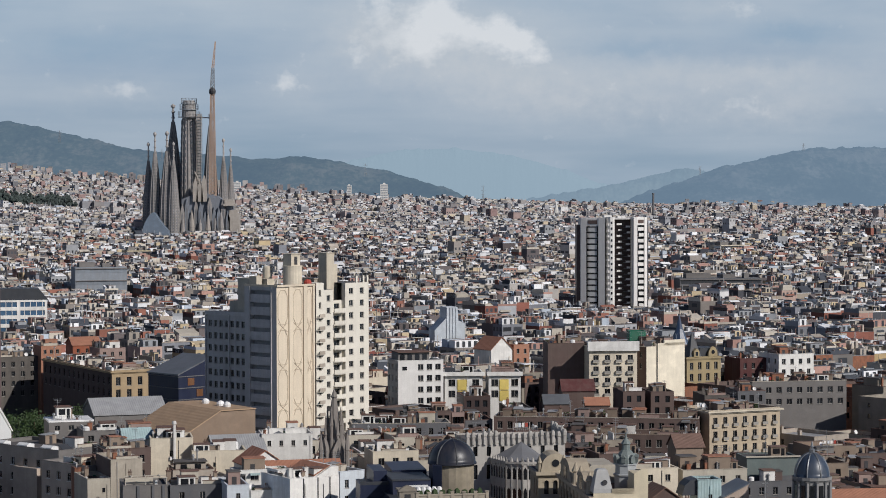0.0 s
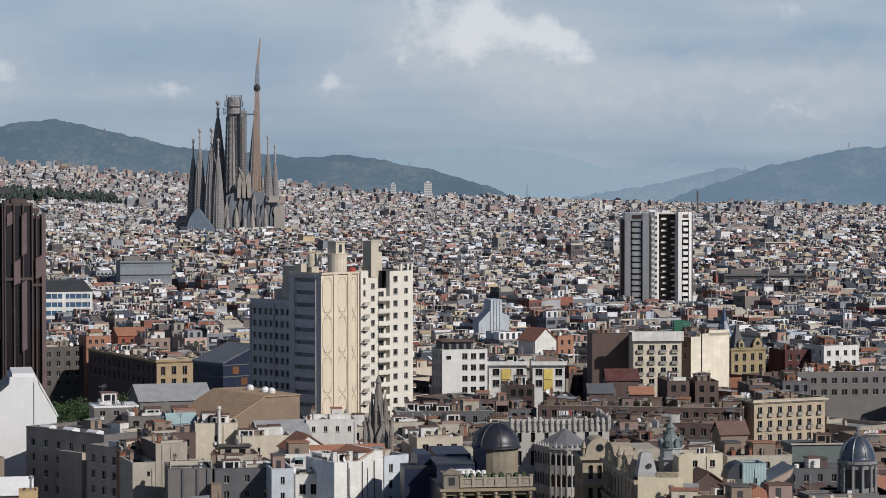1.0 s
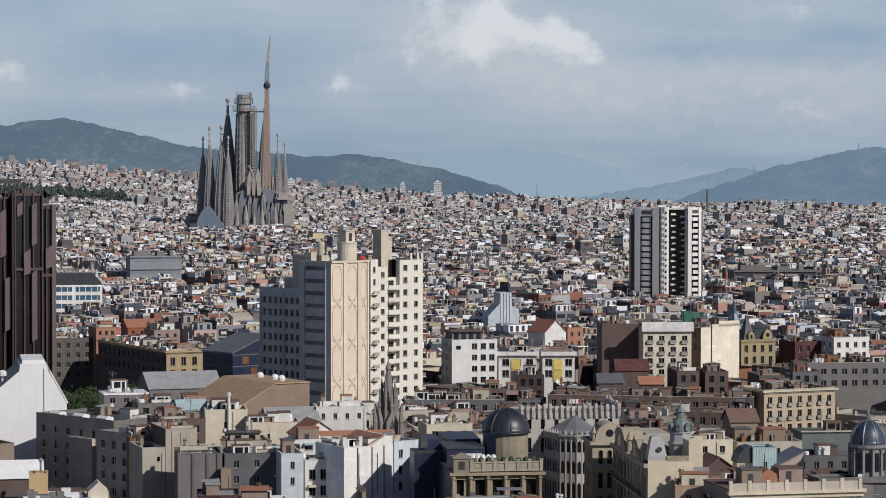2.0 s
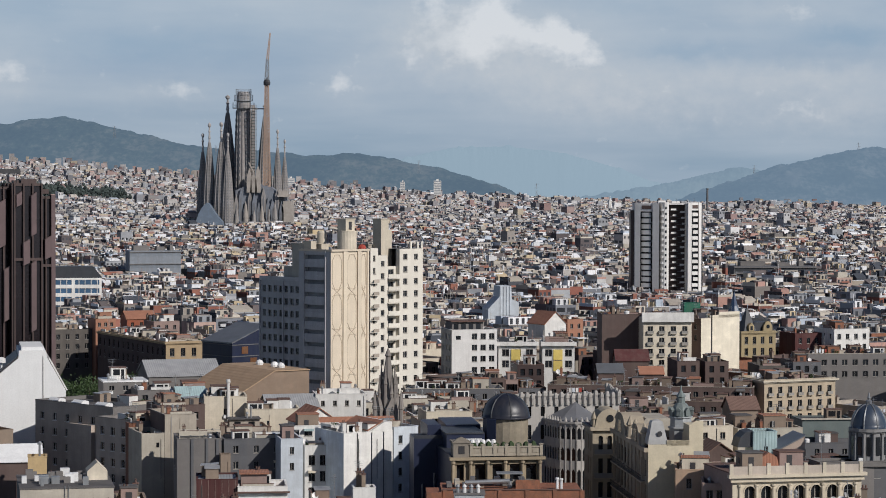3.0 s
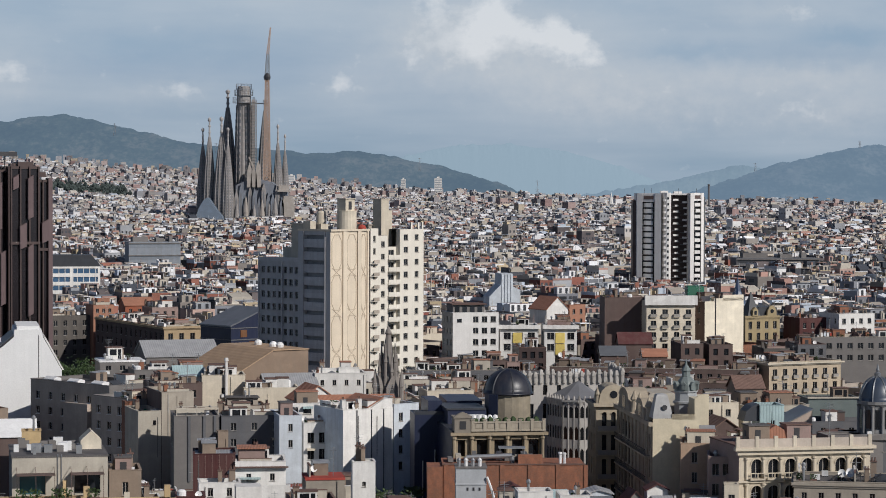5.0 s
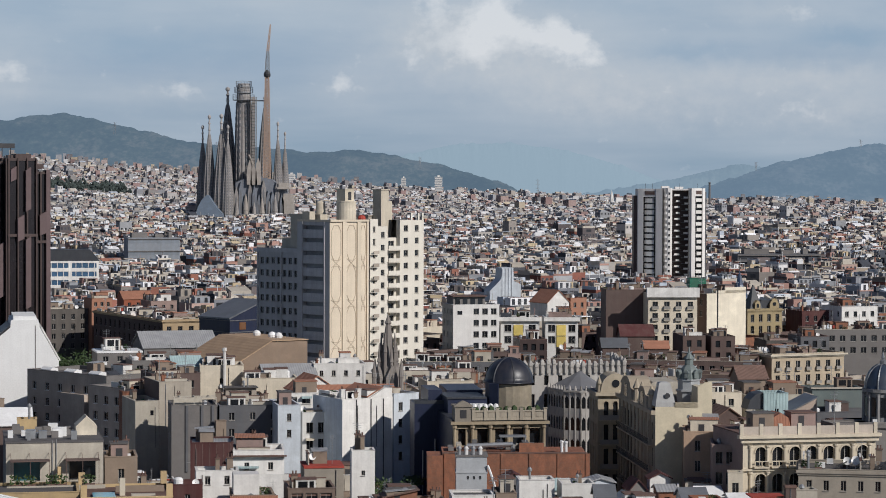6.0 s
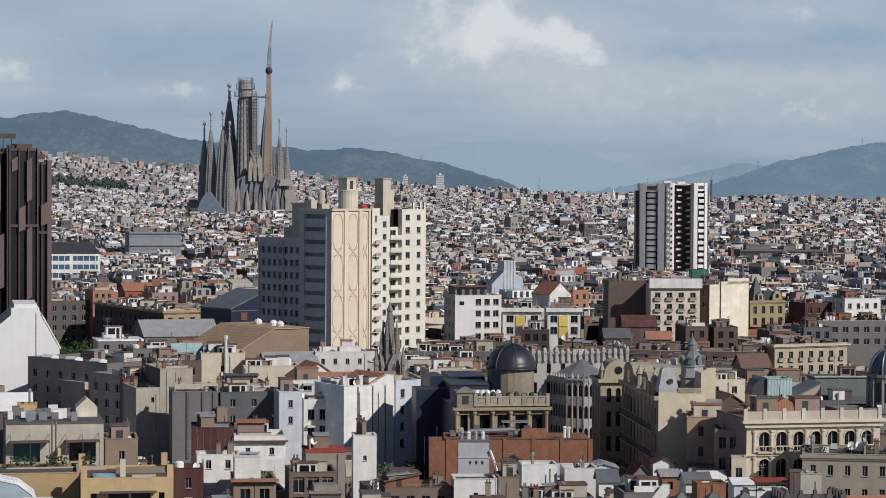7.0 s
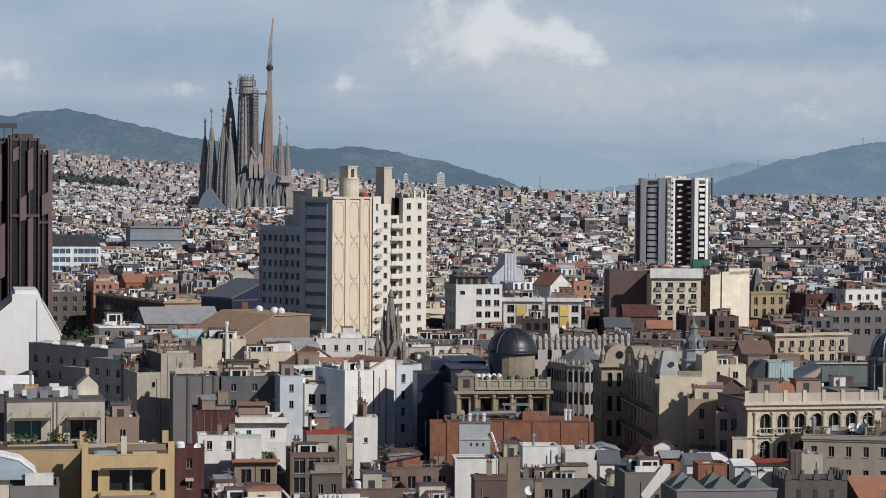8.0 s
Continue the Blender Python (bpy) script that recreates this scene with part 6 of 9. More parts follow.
def white_gable():
    claim(-103, 512, 15, 24, 22)
    root = thing("white_gabled_building", "large white rendered building with a mansard gable wall", "building", pose(-101, 511, -1.3, 0, 0, 12))
    W = mat("bright_white_render", (0.80, 0.80, 0.79), spots=0.06, streak=0.10)
    b = Shape().prism([(0, 0), (18.8, 0), (18.6, 26.3), (14.6, 33.5), (14.2, 35.2), (8.4, 35.2), (8.2, 33.6), (1.0, 27.5)], 0, 20)
    part("wall", b, W, root)
    part("roof", Shape().prism([(-0.2, 26.6), (0.9, 27.6), (8.1, 33.8), (8.1, 34.1), (0.8, 27.95), (-0.2, 27.0)], -0.15, 20), SLATE, root)
    part("roof", Shape().prism([(14.8, 33.4), (18.8, 26.2), (19.0, 26.4), (15.0, 33.7)], -0.1, 20), WHITE, root)
    part("ridge_housing", Shape().box(8.9, 13.8, 1, 19, 35.2, 36.0), W, root)
    part("seam", Shape().rod((13.6, -0.06, 18), (13.6, -0.06, 34), 0.09, 4), GREY, root)
    for x, y in ((3.0, 6.0), (4.6, 4.0)):
        part("roof_fan", Shape().lathe([(0.2, 29), (0.25, 32.2), (0.95, 32.3), (0.95, 33.2), (0.3, 33.6)], 10, x, y), PLASTIC, root)


white_gable()

# ----- neogothic spire
def gothic_spire():
    claim(-14, 476, 10, 9, 9)
    root = thing("gothic_spire", "dark weathered neogothic stone spire with pinnacles", "spire", pose(-10.4, 480, 0))
    GOTHIC = mat("weathered_gothic_stone", (0.27, 0.245, 0.225), spots=0.35, streak=0.5, bump=0.06)
    b = Shape().box(-2.9, 2.9, -2.9, 2.9, 0, 22)
    part("base", b, GOTHIC, root)
    part("spire", Shape().lathe([(1.7, 22), (1.6, 26.5), (1.35, 27), (0.95, 32), (0.5, 35.2), (0.7, 35.5), (0.12, 37.0)], 8), GOTHIC, root)
    for i in range(8):
        a = math.pi / 4 * i + 0.4
        r, h = (1.9, 31.5) if i % 2 == 0 else (1.5, 33.5)
        p = Shape().lathe([(0.36, 22), (0.32, h - 4), (0.45, h - 3.8), (0.3, h - 3), (0.08, h)], 6, r * math.cos(a), r * math.sin(a))
        part("pinnacle", p, STONE if i == 1 else GOTHIC, root)
        part("lancet", Shape().box(-0.25, 0.25, -1.72, -1.6, 23.0, 26.0), IRON, root, m=pose(0, 0, 0, 0, 0, math.degrees(a)))
    for i in range(4):
        a = math.pi / 2 * i + 0.4
        f = Shape().prism([(-1.3, 20), (1.3, 20), (1.3, 24.5), (0, 27.2), (-1.3, 24.5)], -2.3, -1.6).prism([(-0.5, 20), (0.5, 20), (0.5, 23.6), (0, 25.2), (-0.5, 23.6)], -2.36, -2.3, 1)
        part("gablet", f, [GOTHIC, IRON], root, m=pose(0, 0, 0, 0, 0, math.degrees(a)))
    for x in (-2.7, 2.7):
        for y in (-2.7, 2.7):
            part("pinnacle", Shape().lathe([(0.45, 16), (0.4, 24.5), (0.55, 24.7), (0.1, 28.0)], 6, x, y), GOTHIC, root)


gothic_spire()

# ----- white house group in the middle
# BLUEWHITE on the side paints in the white wall's blue shade
wh = H("white rendered house with a tall blank party wall", -17.9, 439, 30, 10.6, 12, 23.6, WHITE, PAVER, clutter=0, sidewall=BLUEWHITE, z0=0)
part("gable", Shape().prism([(5.6, 23.6), (10.5, 23.6), (10.5, 25.4), (8.8, 25.4)], 0.0, 11.8), WHITE, wh)
part("tile_roof", Shape().prism([(5.3, 23.75), (8.7, 25.55), (8.7, 25.7), (5.3, 23.9)], 0.2, 11.5), TERRA, wh)
for x in (2.9, 6.0, 8.6):
    part("drain_pipe", Shape().rod((x, -0.1, 8), (x, -0.1, 23.5), 0.09, 5), IRON, wh)
for i in range(2):
    chimney(wh, 1.0 + i * 3.4, 2.0, 22.7, 2.6, WHITE, 0.8)
# again the blue shade of a white wall, given as wall colour
H("white house coloured in pale blue shade with white window bays", -8.5, 444.5, 34, 5.6, 12, 24.2, BLUEWHITE, PAVER, (2, 0.9, 1.6, 3.1, 4, 1.6), None, clutter=1, rng=random.Random(31))
H("white rear wing with glazed galleries", -25.6, 444.5, 12, 9.4, 8, 20.6, WHITE, PAVER, (4, 1.3, 2.0, 3.1, 4, 1.8), None, clutter=1, rng=random.Random(32))
H("pale blue end house with white roof studio", -29.6, 436, 12, 4.2, 12, 22.8, BLUEWHITE, TERRA, (1, 0.8, 1.4, 3, 2, 1.5), None, clutter=1, rng=random.Random(33))
H("white studio above a clay tile roof", -29.6, 454, 12, 11, 5, 23.4, WHITE, GRAVEL, (4, 1.6, 1.3, 3, 1, 0.7), None, clutter=1, rng=random.Random(34))
gabled("clay-tiled house behind white studios", -24, 458, 12, 16, 9, 21.8, 24.2, BROWN, TERRA, along="r")
gabled("white house with a red-edged roof", -28, 470, 20, 8, 9, 22.5, 25.3, WHITE, TERRA)
H("white flat-roofed house below the beige tower", -26.5, 500, 8, 11, 9, 25.6, WHITE, PLASTIC, (4, 0.8, 1.2, 3, 1, 1.4), clutter=2, rng=random.Random(35))
gabled("grey sheet-roofed house below the tower", -36, 493, 15, 11, 12, 22.5, 25.5, GREY, SHEET, along="r")
H("cream terrace house beside the spire", -2.5, 492, 12, 10, 9, 22.6, CREAM, GRAVEL, (3, 1.3, 1.6, 3, 2, 1.4), clutter=3, rng=random.Random(36))

# ----- navy block, black dome and ornate front
def dome_house():
    claim(-5, 405, 4, 27, 45)
    nv = thing("navy_block", "navy-clad block with a dark flat roof", "building", pose(-4.4, 424, 0, 0, 0, 6))
    part("wall", Shape().box(0, 7.0, 0, 9, 0, 24.3).box(6.5, 13, 6, 20, 0, 26.2), NAVY, nv)
    part("roof_edge", Shape().box(8.0, 13.2, 5.7, 6.2, 24.6, 25.2), GREY, nv)
    part("roof_edge", Shape().box(0, 6.9, -0.05, 0.3, 24.3, 24.9), SLATE, nv)
    for i in range(3):
        part("flue", Shape().rod((1.5 + i * 2.2, -0.2, 8), (1.5 + i * 2.2, -0.2, 16 + 2 * i), 0.12), STEEL, nv)
    root = thing("domed_theatre", "stone theatre with a black ribbed dome and ornate balustraded front", "theatre", pose(2.3, 407, 0, 0, 0, 8))
    b = Shape()
    W = 16.2
    cols = [(1.0, 2.3), (4.3, 6.2), (7.4, 9.3), (10.5, 12.4), (13.4, 15.3)]
    rows = [(18.7, 21.6), (13.8, 16.8)]
    facade(b, W, 0, 22.9, cols, rows, front, 0.9)
    b.face([(0, 0, 0), (0, 20, 0), (0, 20, 22.9), (0, 0, 22.9)], 1)
    b.face([(W, 0, 0), (W, 20, 0), (W, 20, 22.9), (W, 0, 22.9)])
    SO = mat("sooty_ochre_stone", (0.40, 0.325, 0.22), spots=0.35, streak=0.5)
    part("wall", b, [SO, NAVY], root)
    add_box(root, "roof_deck", 0, W, 0, 20, 22.9, 23.1, SLATE)
    for a, c in cols:
        for lo, hi in rows:
            part("window", Shape().box(a, c, 0.8, 0.85, lo, hi), GLASS, root)
        add_box(root, "window_head", a - 0.3, c + 0.3, -0.35, 0, 21.65, 21.9, SO)
        add_box(root, "sill", a - 0.2, c + 0.2, -0.3, 0, 18.4, 18.7, SO)
    add_box(root, "cornice", -0.4, W + 0.5, -1.1, 0, 22.4, 22.9, SO)
    add_box(root, "cornice", -0.2, W + 0.3, -0.7, 0, 17.3, 17.8, SO)
    BS = mat("pale_balustrade_stone", (0.43, 0.38, 0.30), streak=0.45)
    bal = part("balustrade", Shape().box(3.4, W, -0.75, -0.45, 23.1, 23.45).box(3.4, W, -0.8, -0.4, 24.55, 24.8), BS, root)
    for i in range(7):
        x = 3.5 + i * 2.08
        part("pier", Shape().box(x - 0.28, x + 0.28, -0.85, -0.35, 23.1, 25.05).box(x - 0.36, x + 0.36, -0.92, -0.28, 25.05, 25.2), BS, bal)
        if i < 6:
            part("panel", Shape().box(x + 0.28, x + 1.8, -0.66, -0.5, 23.45, 24.55).box(x + 0.5, x + 1.58, -0.72, -0.66, 23.65, 24.35), [BS], bal)
    for i in range(6):
        x = 0.3 + i * 3.1
        part("column", Shape().lathe([(0.42, 17.8), (0.42, 18.3), (0.30, 18.4), (0.27, 21.6), (0.42, 21.8), (0.45, 22.4)], 8, x, -0.5), SO, root)
    tw = part("corner_pavilion", Shape().box(0.3, 3.2, -0.7, 2.6, 22.9, 25.4).box(0.1, 3.4, -0.9, 2.8, 25.4, 25.7).box(1.2, 2.3, -0.76, -0.7, 23.5, 24.9, 1).prism([(0.3, 25.7), (3.2, 25.7), (2.5, 26.2), (1.75, 26.5), (1.0, 26.2)], -0.7, 0.1), [STONE, IRON], root)
    # dome on a drum of rubble stone, its shaded flank clad in dark sheet
    part("drum", Shape().lathe([(4.05, 18), (4.05, 28.0), (4.3, 28.1), (4.3, 28.4)], 20, 12.6, 16.4), mat("mottled_drum_stone", (0.33, 0.285, 0.21), spots=0.6, streak=0.5, bump=0.25, grain=1.3), root)
    part("drum_cladding", Shape().prism([(8.3, 16.6), (8.5, 13.2), (9.9, 11.9), (10.1, 12.6), (9.2, 16.6)], 23.1, 28.2, 0, axis="z"), NAVY, root)
    dome(root, 12.6, 16.4, 28.4, 4.35, 4.2, mat("black_dome_sheet", (0.016, 0.02, 0.034), rough=0.42, spec=0.5, streak=0.25), 7, SLATE, 28, 0)
    for i in range(9):
        x = 4.0 + i * 1.35
        part("roof_planter", Shape().box(x, x + 1.0, 3.0, 3.6, 23.1, 23.6).lathe([(0.45, 23.6), (0.62, 24.3), (0.48, 24.9), (0.1, 25.0 + 0.15 * (i % 3))], 6, x + 0.5, 3.3, 1), [PAVER, LEAF], root)
    add_box(root, "stage_block", 1.0, 8.0, 12.5, 28, 0, 25.6, NAVY)
    add_box(root, "stage_roof", 0.8, 7.9, 12.3, 24, 25.6, 25.9, SLATE)
    add_box(root, "stage_block", -1.5, 1.0, 20, 30, 0, 26.6, NAVY)
    add_box(root, "rear_wing", 8.2, 17.0, 20.2, 34, 0, 24.6, DARKGREY)
    add_box(root, "skylight", 3.4, 7.4, 12.0, 12.3, 24.4, 24.8, PLASTIC)
    for i in range(5):
        part("roof_fan", Shape().lathe([(0.5, 23.1), (0.5, 24.9), (0.36, 25.3), (0.05, 25.42)], 8, 4.6 + i * 0.95, 5.4), PLASTIC, root)


dome_house()


def column_house():
    claim(15.5, 464, 6, 23, 30)
    root = thing("colonnaded_building", "grey stone building with pointed arcades and a crown of pinnacles", "building", pose(17.0, 480, -0.7, 0, 0, 8))
    P = mat("pale_grey_stone", (0.50, 0.475, 0.44), spots=0.25, streak=0.4)
    b = Shape()
    cols = spread(21.0, 7, 0.9, 0.5)
    facade(b, 21.0, 0, 27.0, cols, [(23.6, 25.6), (18.8, 21.8)], front, 0.5)
    b.face([(0, 0, 0), (0, 14, 0), (0, 14, 27), (0, 0, 27)])
    b.face([(21, 0, 0), (21, 14, 0), (21, 14, 27), (21, 0, 27)])
    b.face([(0, 14, 0), (21, 14, 0), (21, 14, 27), (0, 14, 27)])
    part("wall", b, P, root)
    add_box(root, "roof_deck", 0.1, 20.9, 0.1, 14, 26.3, 26.6, GRAVEL)
    for a, c in cols:
        for lo, hi in ((23.6, 25.6), (18.8, 21.8)):
            part("window", Shape().box(a, c, 0.4, 0.45, lo, hi), GLASS, root)
    crown = random.Random(64)
    for i in range(18):
        x, u = 0.2 + i * 1.21, crown.uniform(-0.35, 0.35)
        part("pinnacle", Shape().lathe([(0.36, 26.0), (0.40, 27.5 + u), (0.52, 27.7 + u), (0.46, 28.3 + u), (0.25, 28.7 + u)], 6, x, -0.2), P, root)
        if i < 17:
            part("crest_panel", Shape().box(x + 0.42, x + 0.79, -0.05, 0.35, 26.2, 27.3 + crown.uniform(-0.5, 0.6)), P, root)
    for i in range(10):
        u = crown.uniform(-0.2, 0.5)
        part("pinnacle", Shape().lathe([(0.36, 26.2), (0.40, 28.0 + u), (0.52, 28.2 + u), (0.25, 29.0 + u)], 6, 21.1, 0.8 + i * 1.35), P, root)
    # canted bay with three tiers of arches under a low grey roof
    plan = [(5.2, 0.0), (7.2, -6.5), (10.2, -8.5), (14.6, -8.2), (16.2, -5.6), (16.4, 0.0)]
    bay = part("bay", Shape().prism([(x, y) for x, y in plan], 0, 22.8, 0, axis="z"), GLASS, root)
    part("bay_cornice", Shape().prism([(x + (0.3 if x > 11 else -0.3), y - 0.3) for x, y in plan], 22.8, 23.2, 0, axis="z"), P, bay)
    q = Shape()
    for (x0, y0), (x1, y1) in zip(plan[:-1], plan[1:]):
        q.face([(x0, y0, 23.2), (x1, y1, 23.2), (11.6, -0.6, 26.6)])
    part("bay_roof", q, mat("bay_roof_slate", (0.20, 0.205, 0.22), streak=0.2), bay)
    for (x0, y0), (x1, y1) in zip(plan[:-1], plan[1:]):
        L = math.hypot(x1 - x0, y1 - y0)
        n = max(2, round(L / 1.15))
        for i in range(n + 1):
            t = i / n
            x, y = x0 + (x1 - x0) * t, y0 + (y1 - y0) * t
            part("column", Shape().lathe([(0.24, 6), (0.20, 22.2), (0.34, 22.4), (0.32, 23.3), (0.2, 23.7), (0.1, 24.1)], 7, x, y), P, bay)
        nx, ny = (y1 - y0) / L, -(x1 - x0) / L
        for z, hh in ((22.1, 0.7), (17.9, 1.7), (13.5, 1.7)):
            q = Shape()
            for i in range(n):
                ta, tb, tm = i / n, (i + 1) / n, (i + 0.5) / n
                pa, pb, pm = [(x0 + (x1 - x0) * t + nx * 0.12, y0 + (y1 - y0) * t + ny * 0.12) for t in (ta, tb, tm)]
                q.face([(*pa, z - 0.9), (*pm, z), (*pm, z + hh), (*pa, z + hh)])
                q.face([(*pm, z), (*pb, z - 0.9), (*pb, z + hh), (*pm, z + hh)])
            part("arch_band", q, P, bay)


column_house()


def modernist_house():
    claim(31, 386, 6, 15, 38)
    L = 34.0
    root = thing("modernist_building", "cream modernist corner building with curved gables and a zinc mansard", "building", pose(35.3, 389, 0, 0, 0, 5.5))
    S = mat("modernist_facade_stone", (0.47, 0.40, 0.30), spots=0.25, streak=0.35)
    b = Shape()
    sc = spread(L, 10, 1.5, 1.0)
    sr = [(21.6, 24.4), (17.2, 20.2), (12.6, 15.8), (8.0, 11.0)]
    facade(b, L, 0, 26.6, sc, sr, side, 0.2, m=1)
    b.face([(0, 0, 0), (3.2, 0, 0), (3.2, 0, 27.2), (0, 0, 27.2)])
    b.face([(3.2, 0, 0), (7.0, 0, 0), (7.0, 0, 27.9), (3.2, 0, 27.9)])
    b.face([(7.0, 0, 0), (9.4, 0, 0), (9.4, 0, 31.2), (8.2, 0, 31.2), (7.0, 0, 30.4)])
    b.face([(9.4, 0, 0), (9.4, L, 0), (9.4, L, 27), (9.4, 0, 31.2)])
    b.face([(0, L, 0), (9.4, L, 0), (9.4, L, 27), (0, L, 27)])
    b.box(3.2, 7.0, 0, 0.4, 27.0, 27.9)
    b.box(7.0, 9.4, 0.01, 5.0, 24, 30.4)
    part("wall", b, [mat("modernist_party_wall", (0.66, 0.585, 0.43), streak=0.2), S], root)
    add_box(root, "roof_deck", 0.2, 9.3, 0.2, L, 26.0, 26.3, PAVER)
    for a, c in sc:
        for lo, hi in sr:
            part("window", Shape().box(0.14, 0.19, a, c, lo, hi), GLASS, root)
    for lo in (20.8, 16.4, 11.8):
        q = Shape().box(-0.9, 0, 2, L - 2, lo - 0.25, lo)
        for i in range(66):
            y = 2 + (L - 4) * i / 65
            q.box(-0.88, -0.84, y - 0.02, y + 0.02, lo, lo + 0.95, 1, bottom=False)
        q.box(-0.9, -0.83, 2, L - 2, lo + 0.95, lo + 1.02, 1)
        part("balcony", q, [S, IRON], root)
    add_box(root, "cornice", -0.7, 0, 0, L, 25.9, 26.6, S)
    for i in range(10):
        add_box(root, "pilaster", -0.22, 0, 0.4 + i * 3.58, 0.95 + i * 3.58, 8, 25.9, S)
    # curved gables over the long front
    for y0, y1, zt in ((4.5, 13, 29.9), (18, 30, 30.4)):
        ym, hw = (y0 + y1) / 2, (y1 - y0) / 2
        pts = [(y0, 26.6)] + [(ym - hw * 0.8 * math.cos(t), zt - 2.6 + 2.6 * math.sin(t)) for t in [math.pi * i / 10 for i in range(11)]] + [(y1, 26.6)]
        q = Shape().prism(pts, -0.6, 3.0)
        q.v = [(v[1], v[0], v[2]) for v in q.v]
        g = part("gable", q, S, root)
        part("arch_window", Shape().box(-0.66, -0.6, ym - 1.3, ym + 1.3, 26.9, 29.0), GLASS, g)
        for s in (-1, 1):
            part("finial", Shape().lathe([(0.6, 26.6), (0.5, 28.6), (0.75, 28.8), (0.3, 29.8), (0.05, 30.4)], 8, 0.2, ym + s * hw), S, g)
    # end pavilion, rounded block at the far end
    part("attic", Shape().prism([(2.5, 26), (8.5, 26), (8.5, 28.6), (7.6, 29.6), (3.4, 29.6), (2.5, 28.6)], 20, 30), PALE, root)
    # zinc mansard at the near corner
    ms = part("mansard", Shape().lathe([(2.35, 27.2), (2.25, 27.9), (1.35, 30.9), (1.1, 31.1), (0.1, 31.3)], 4, 1.7, 1.8, start=math.pi / 4), mat("pale_zinc", (0.50, 0.50, 0.49), rough=0.5), root)
    part("oculus", Shape().lathe([(0.45, 0), (0.45, 0.1)], 10), IRON, ms, m=pose(2.0, 0.2, 29.0, 90))
    # lantern cupola on a pale octagon
    lead = mat("grey_green_lead", (0.19, 0.225, 0.22), rough=0.5)
    lc = part("cupola_base", Shape().lathe([(2.0, 26.3), (2.0, 28.6), (2.25, 28.7), (2.25, 29.0), (1.9, 29.05), (1.85, 30.5), (2.1, 30.6), (2.1, 30.8)], 8, 8.0, 12), mat("pale_lead", (0.42, 0.44, 0.45), rough=0.5), root)
    part("cupola", Shape().lathe([(1.95, 30.8), (1.85, 31.6), (1.5, 32.4), (0.95, 33.0), (0.75, 33.1), (0.7, 34.1), (0.9, 34.2), (0.55, 34.7), (0.2, 35.2), (0.06, 36.2)], 8, 8.0, 12), lead, lc)
    for i in range(8):
        a = math.pi / 4 * i + math.pi / 8
        part("dormer", Shape().box(-0.35, 0.35, -2.15, -1.7, 31.0, 31.9).prism([(-0.45, 31.9), (0.45, 31.9), (0, 32.4)], -2.25, -1.6), lead, lc, m=pose(8.0, 12, 0, 0, 0, math.degrees(a)))
    for i in range(4):
        chimney(root, 8.0, 8 + i * 3.5, 26.3, 1.9, CREAM, 0.9)


modernist_house()


def street_pavilion():
    claim(25.5, 426, 5, 11, 12)
    root = thing("corner_pavilion_house", "cream stone corner house with tall windows under a curved gable", "house", pose(28.5, 427, 0, 0, 0, 5))
    P = mat("butter_stone", (0.50, 0.43, 0.32), spots=0.25, streak=0.4)
    b = Shape()
    cols, rows = spread(6.4, 3, 0.85, 0.7), [(21.6, 24.6), (17.2, 20.4), (12.8, 16.0), (8.4, 11.4)]
    facade(b, 6.4, 0, 26.2, cols, rows, front, 0.4)
    facade(b, 10, 0, 26.2, [(1.5, 2.6), (4.4, 5.5), (7.4, 8.5)], rows, side, 0.4)
    b.face([(6.4, 0, 0), (6.4, 10, 0), (6.4, 10, 26.2), (6.4, 0, 26.2)])
    b.face([(0, 10, 0), (6.4, 10, 0), (6.4, 10, 26.2), (0, 10, 26.2)])
    part("wall", b, P, root)
    for a, c in cols:
        for lo, hi in rows:
            part("window", Shape().box(a, c, 0.3, 0.35, lo, hi), GLASS, root)
        arch_fill(root, a, c, 24.6, P)
    for lo in (21.3, 16.9, 12.5):
        part("balcony", Shape().box(0.3, 6.1, -0.8, 0, lo - 0.2, lo).box(0.3, 6.1, -0.8, -0.72, lo, lo + 0.85, 1), [P, FRAME], root)
    part("cornice", Shape().box(-0.5, 6.9, -0.7, 0, 25.6, 26.2).box(-0.5, 0, 0, 10, 25.6, 26.2), P, root)
    pts = [(0.4, 26.2)] + [(3.2 - 2.6 * math.cos(t), 27.0 + 2.6 * math.sin(t)) for t in [math.pi * i / 10 for i in range(11)]] + [(6.0, 26.2)]
    g = part("gable", Shape().prism(pts, -0.2, 6.0), P, root)
    part("oculus", Shape().lathe([(0.7, 0), (0.7, 0.1)], 12), GLASS, g, m=pose(3.2, -0.2, 27.8, 90))
    part("roof_deck", Shape().box(0, 6.4, 0.1, 10, 26.0, 26.18), PAVER, root)
    for x in (0.3, 6.1):
        part("finial", Shape().lathe([(0.35, 26.2), (0.3, 27.6), (0.5, 27.8), (0.2, 28.6), (0.04, 29.2)], 8, x, 0.3), P, root)


street_pavilion()


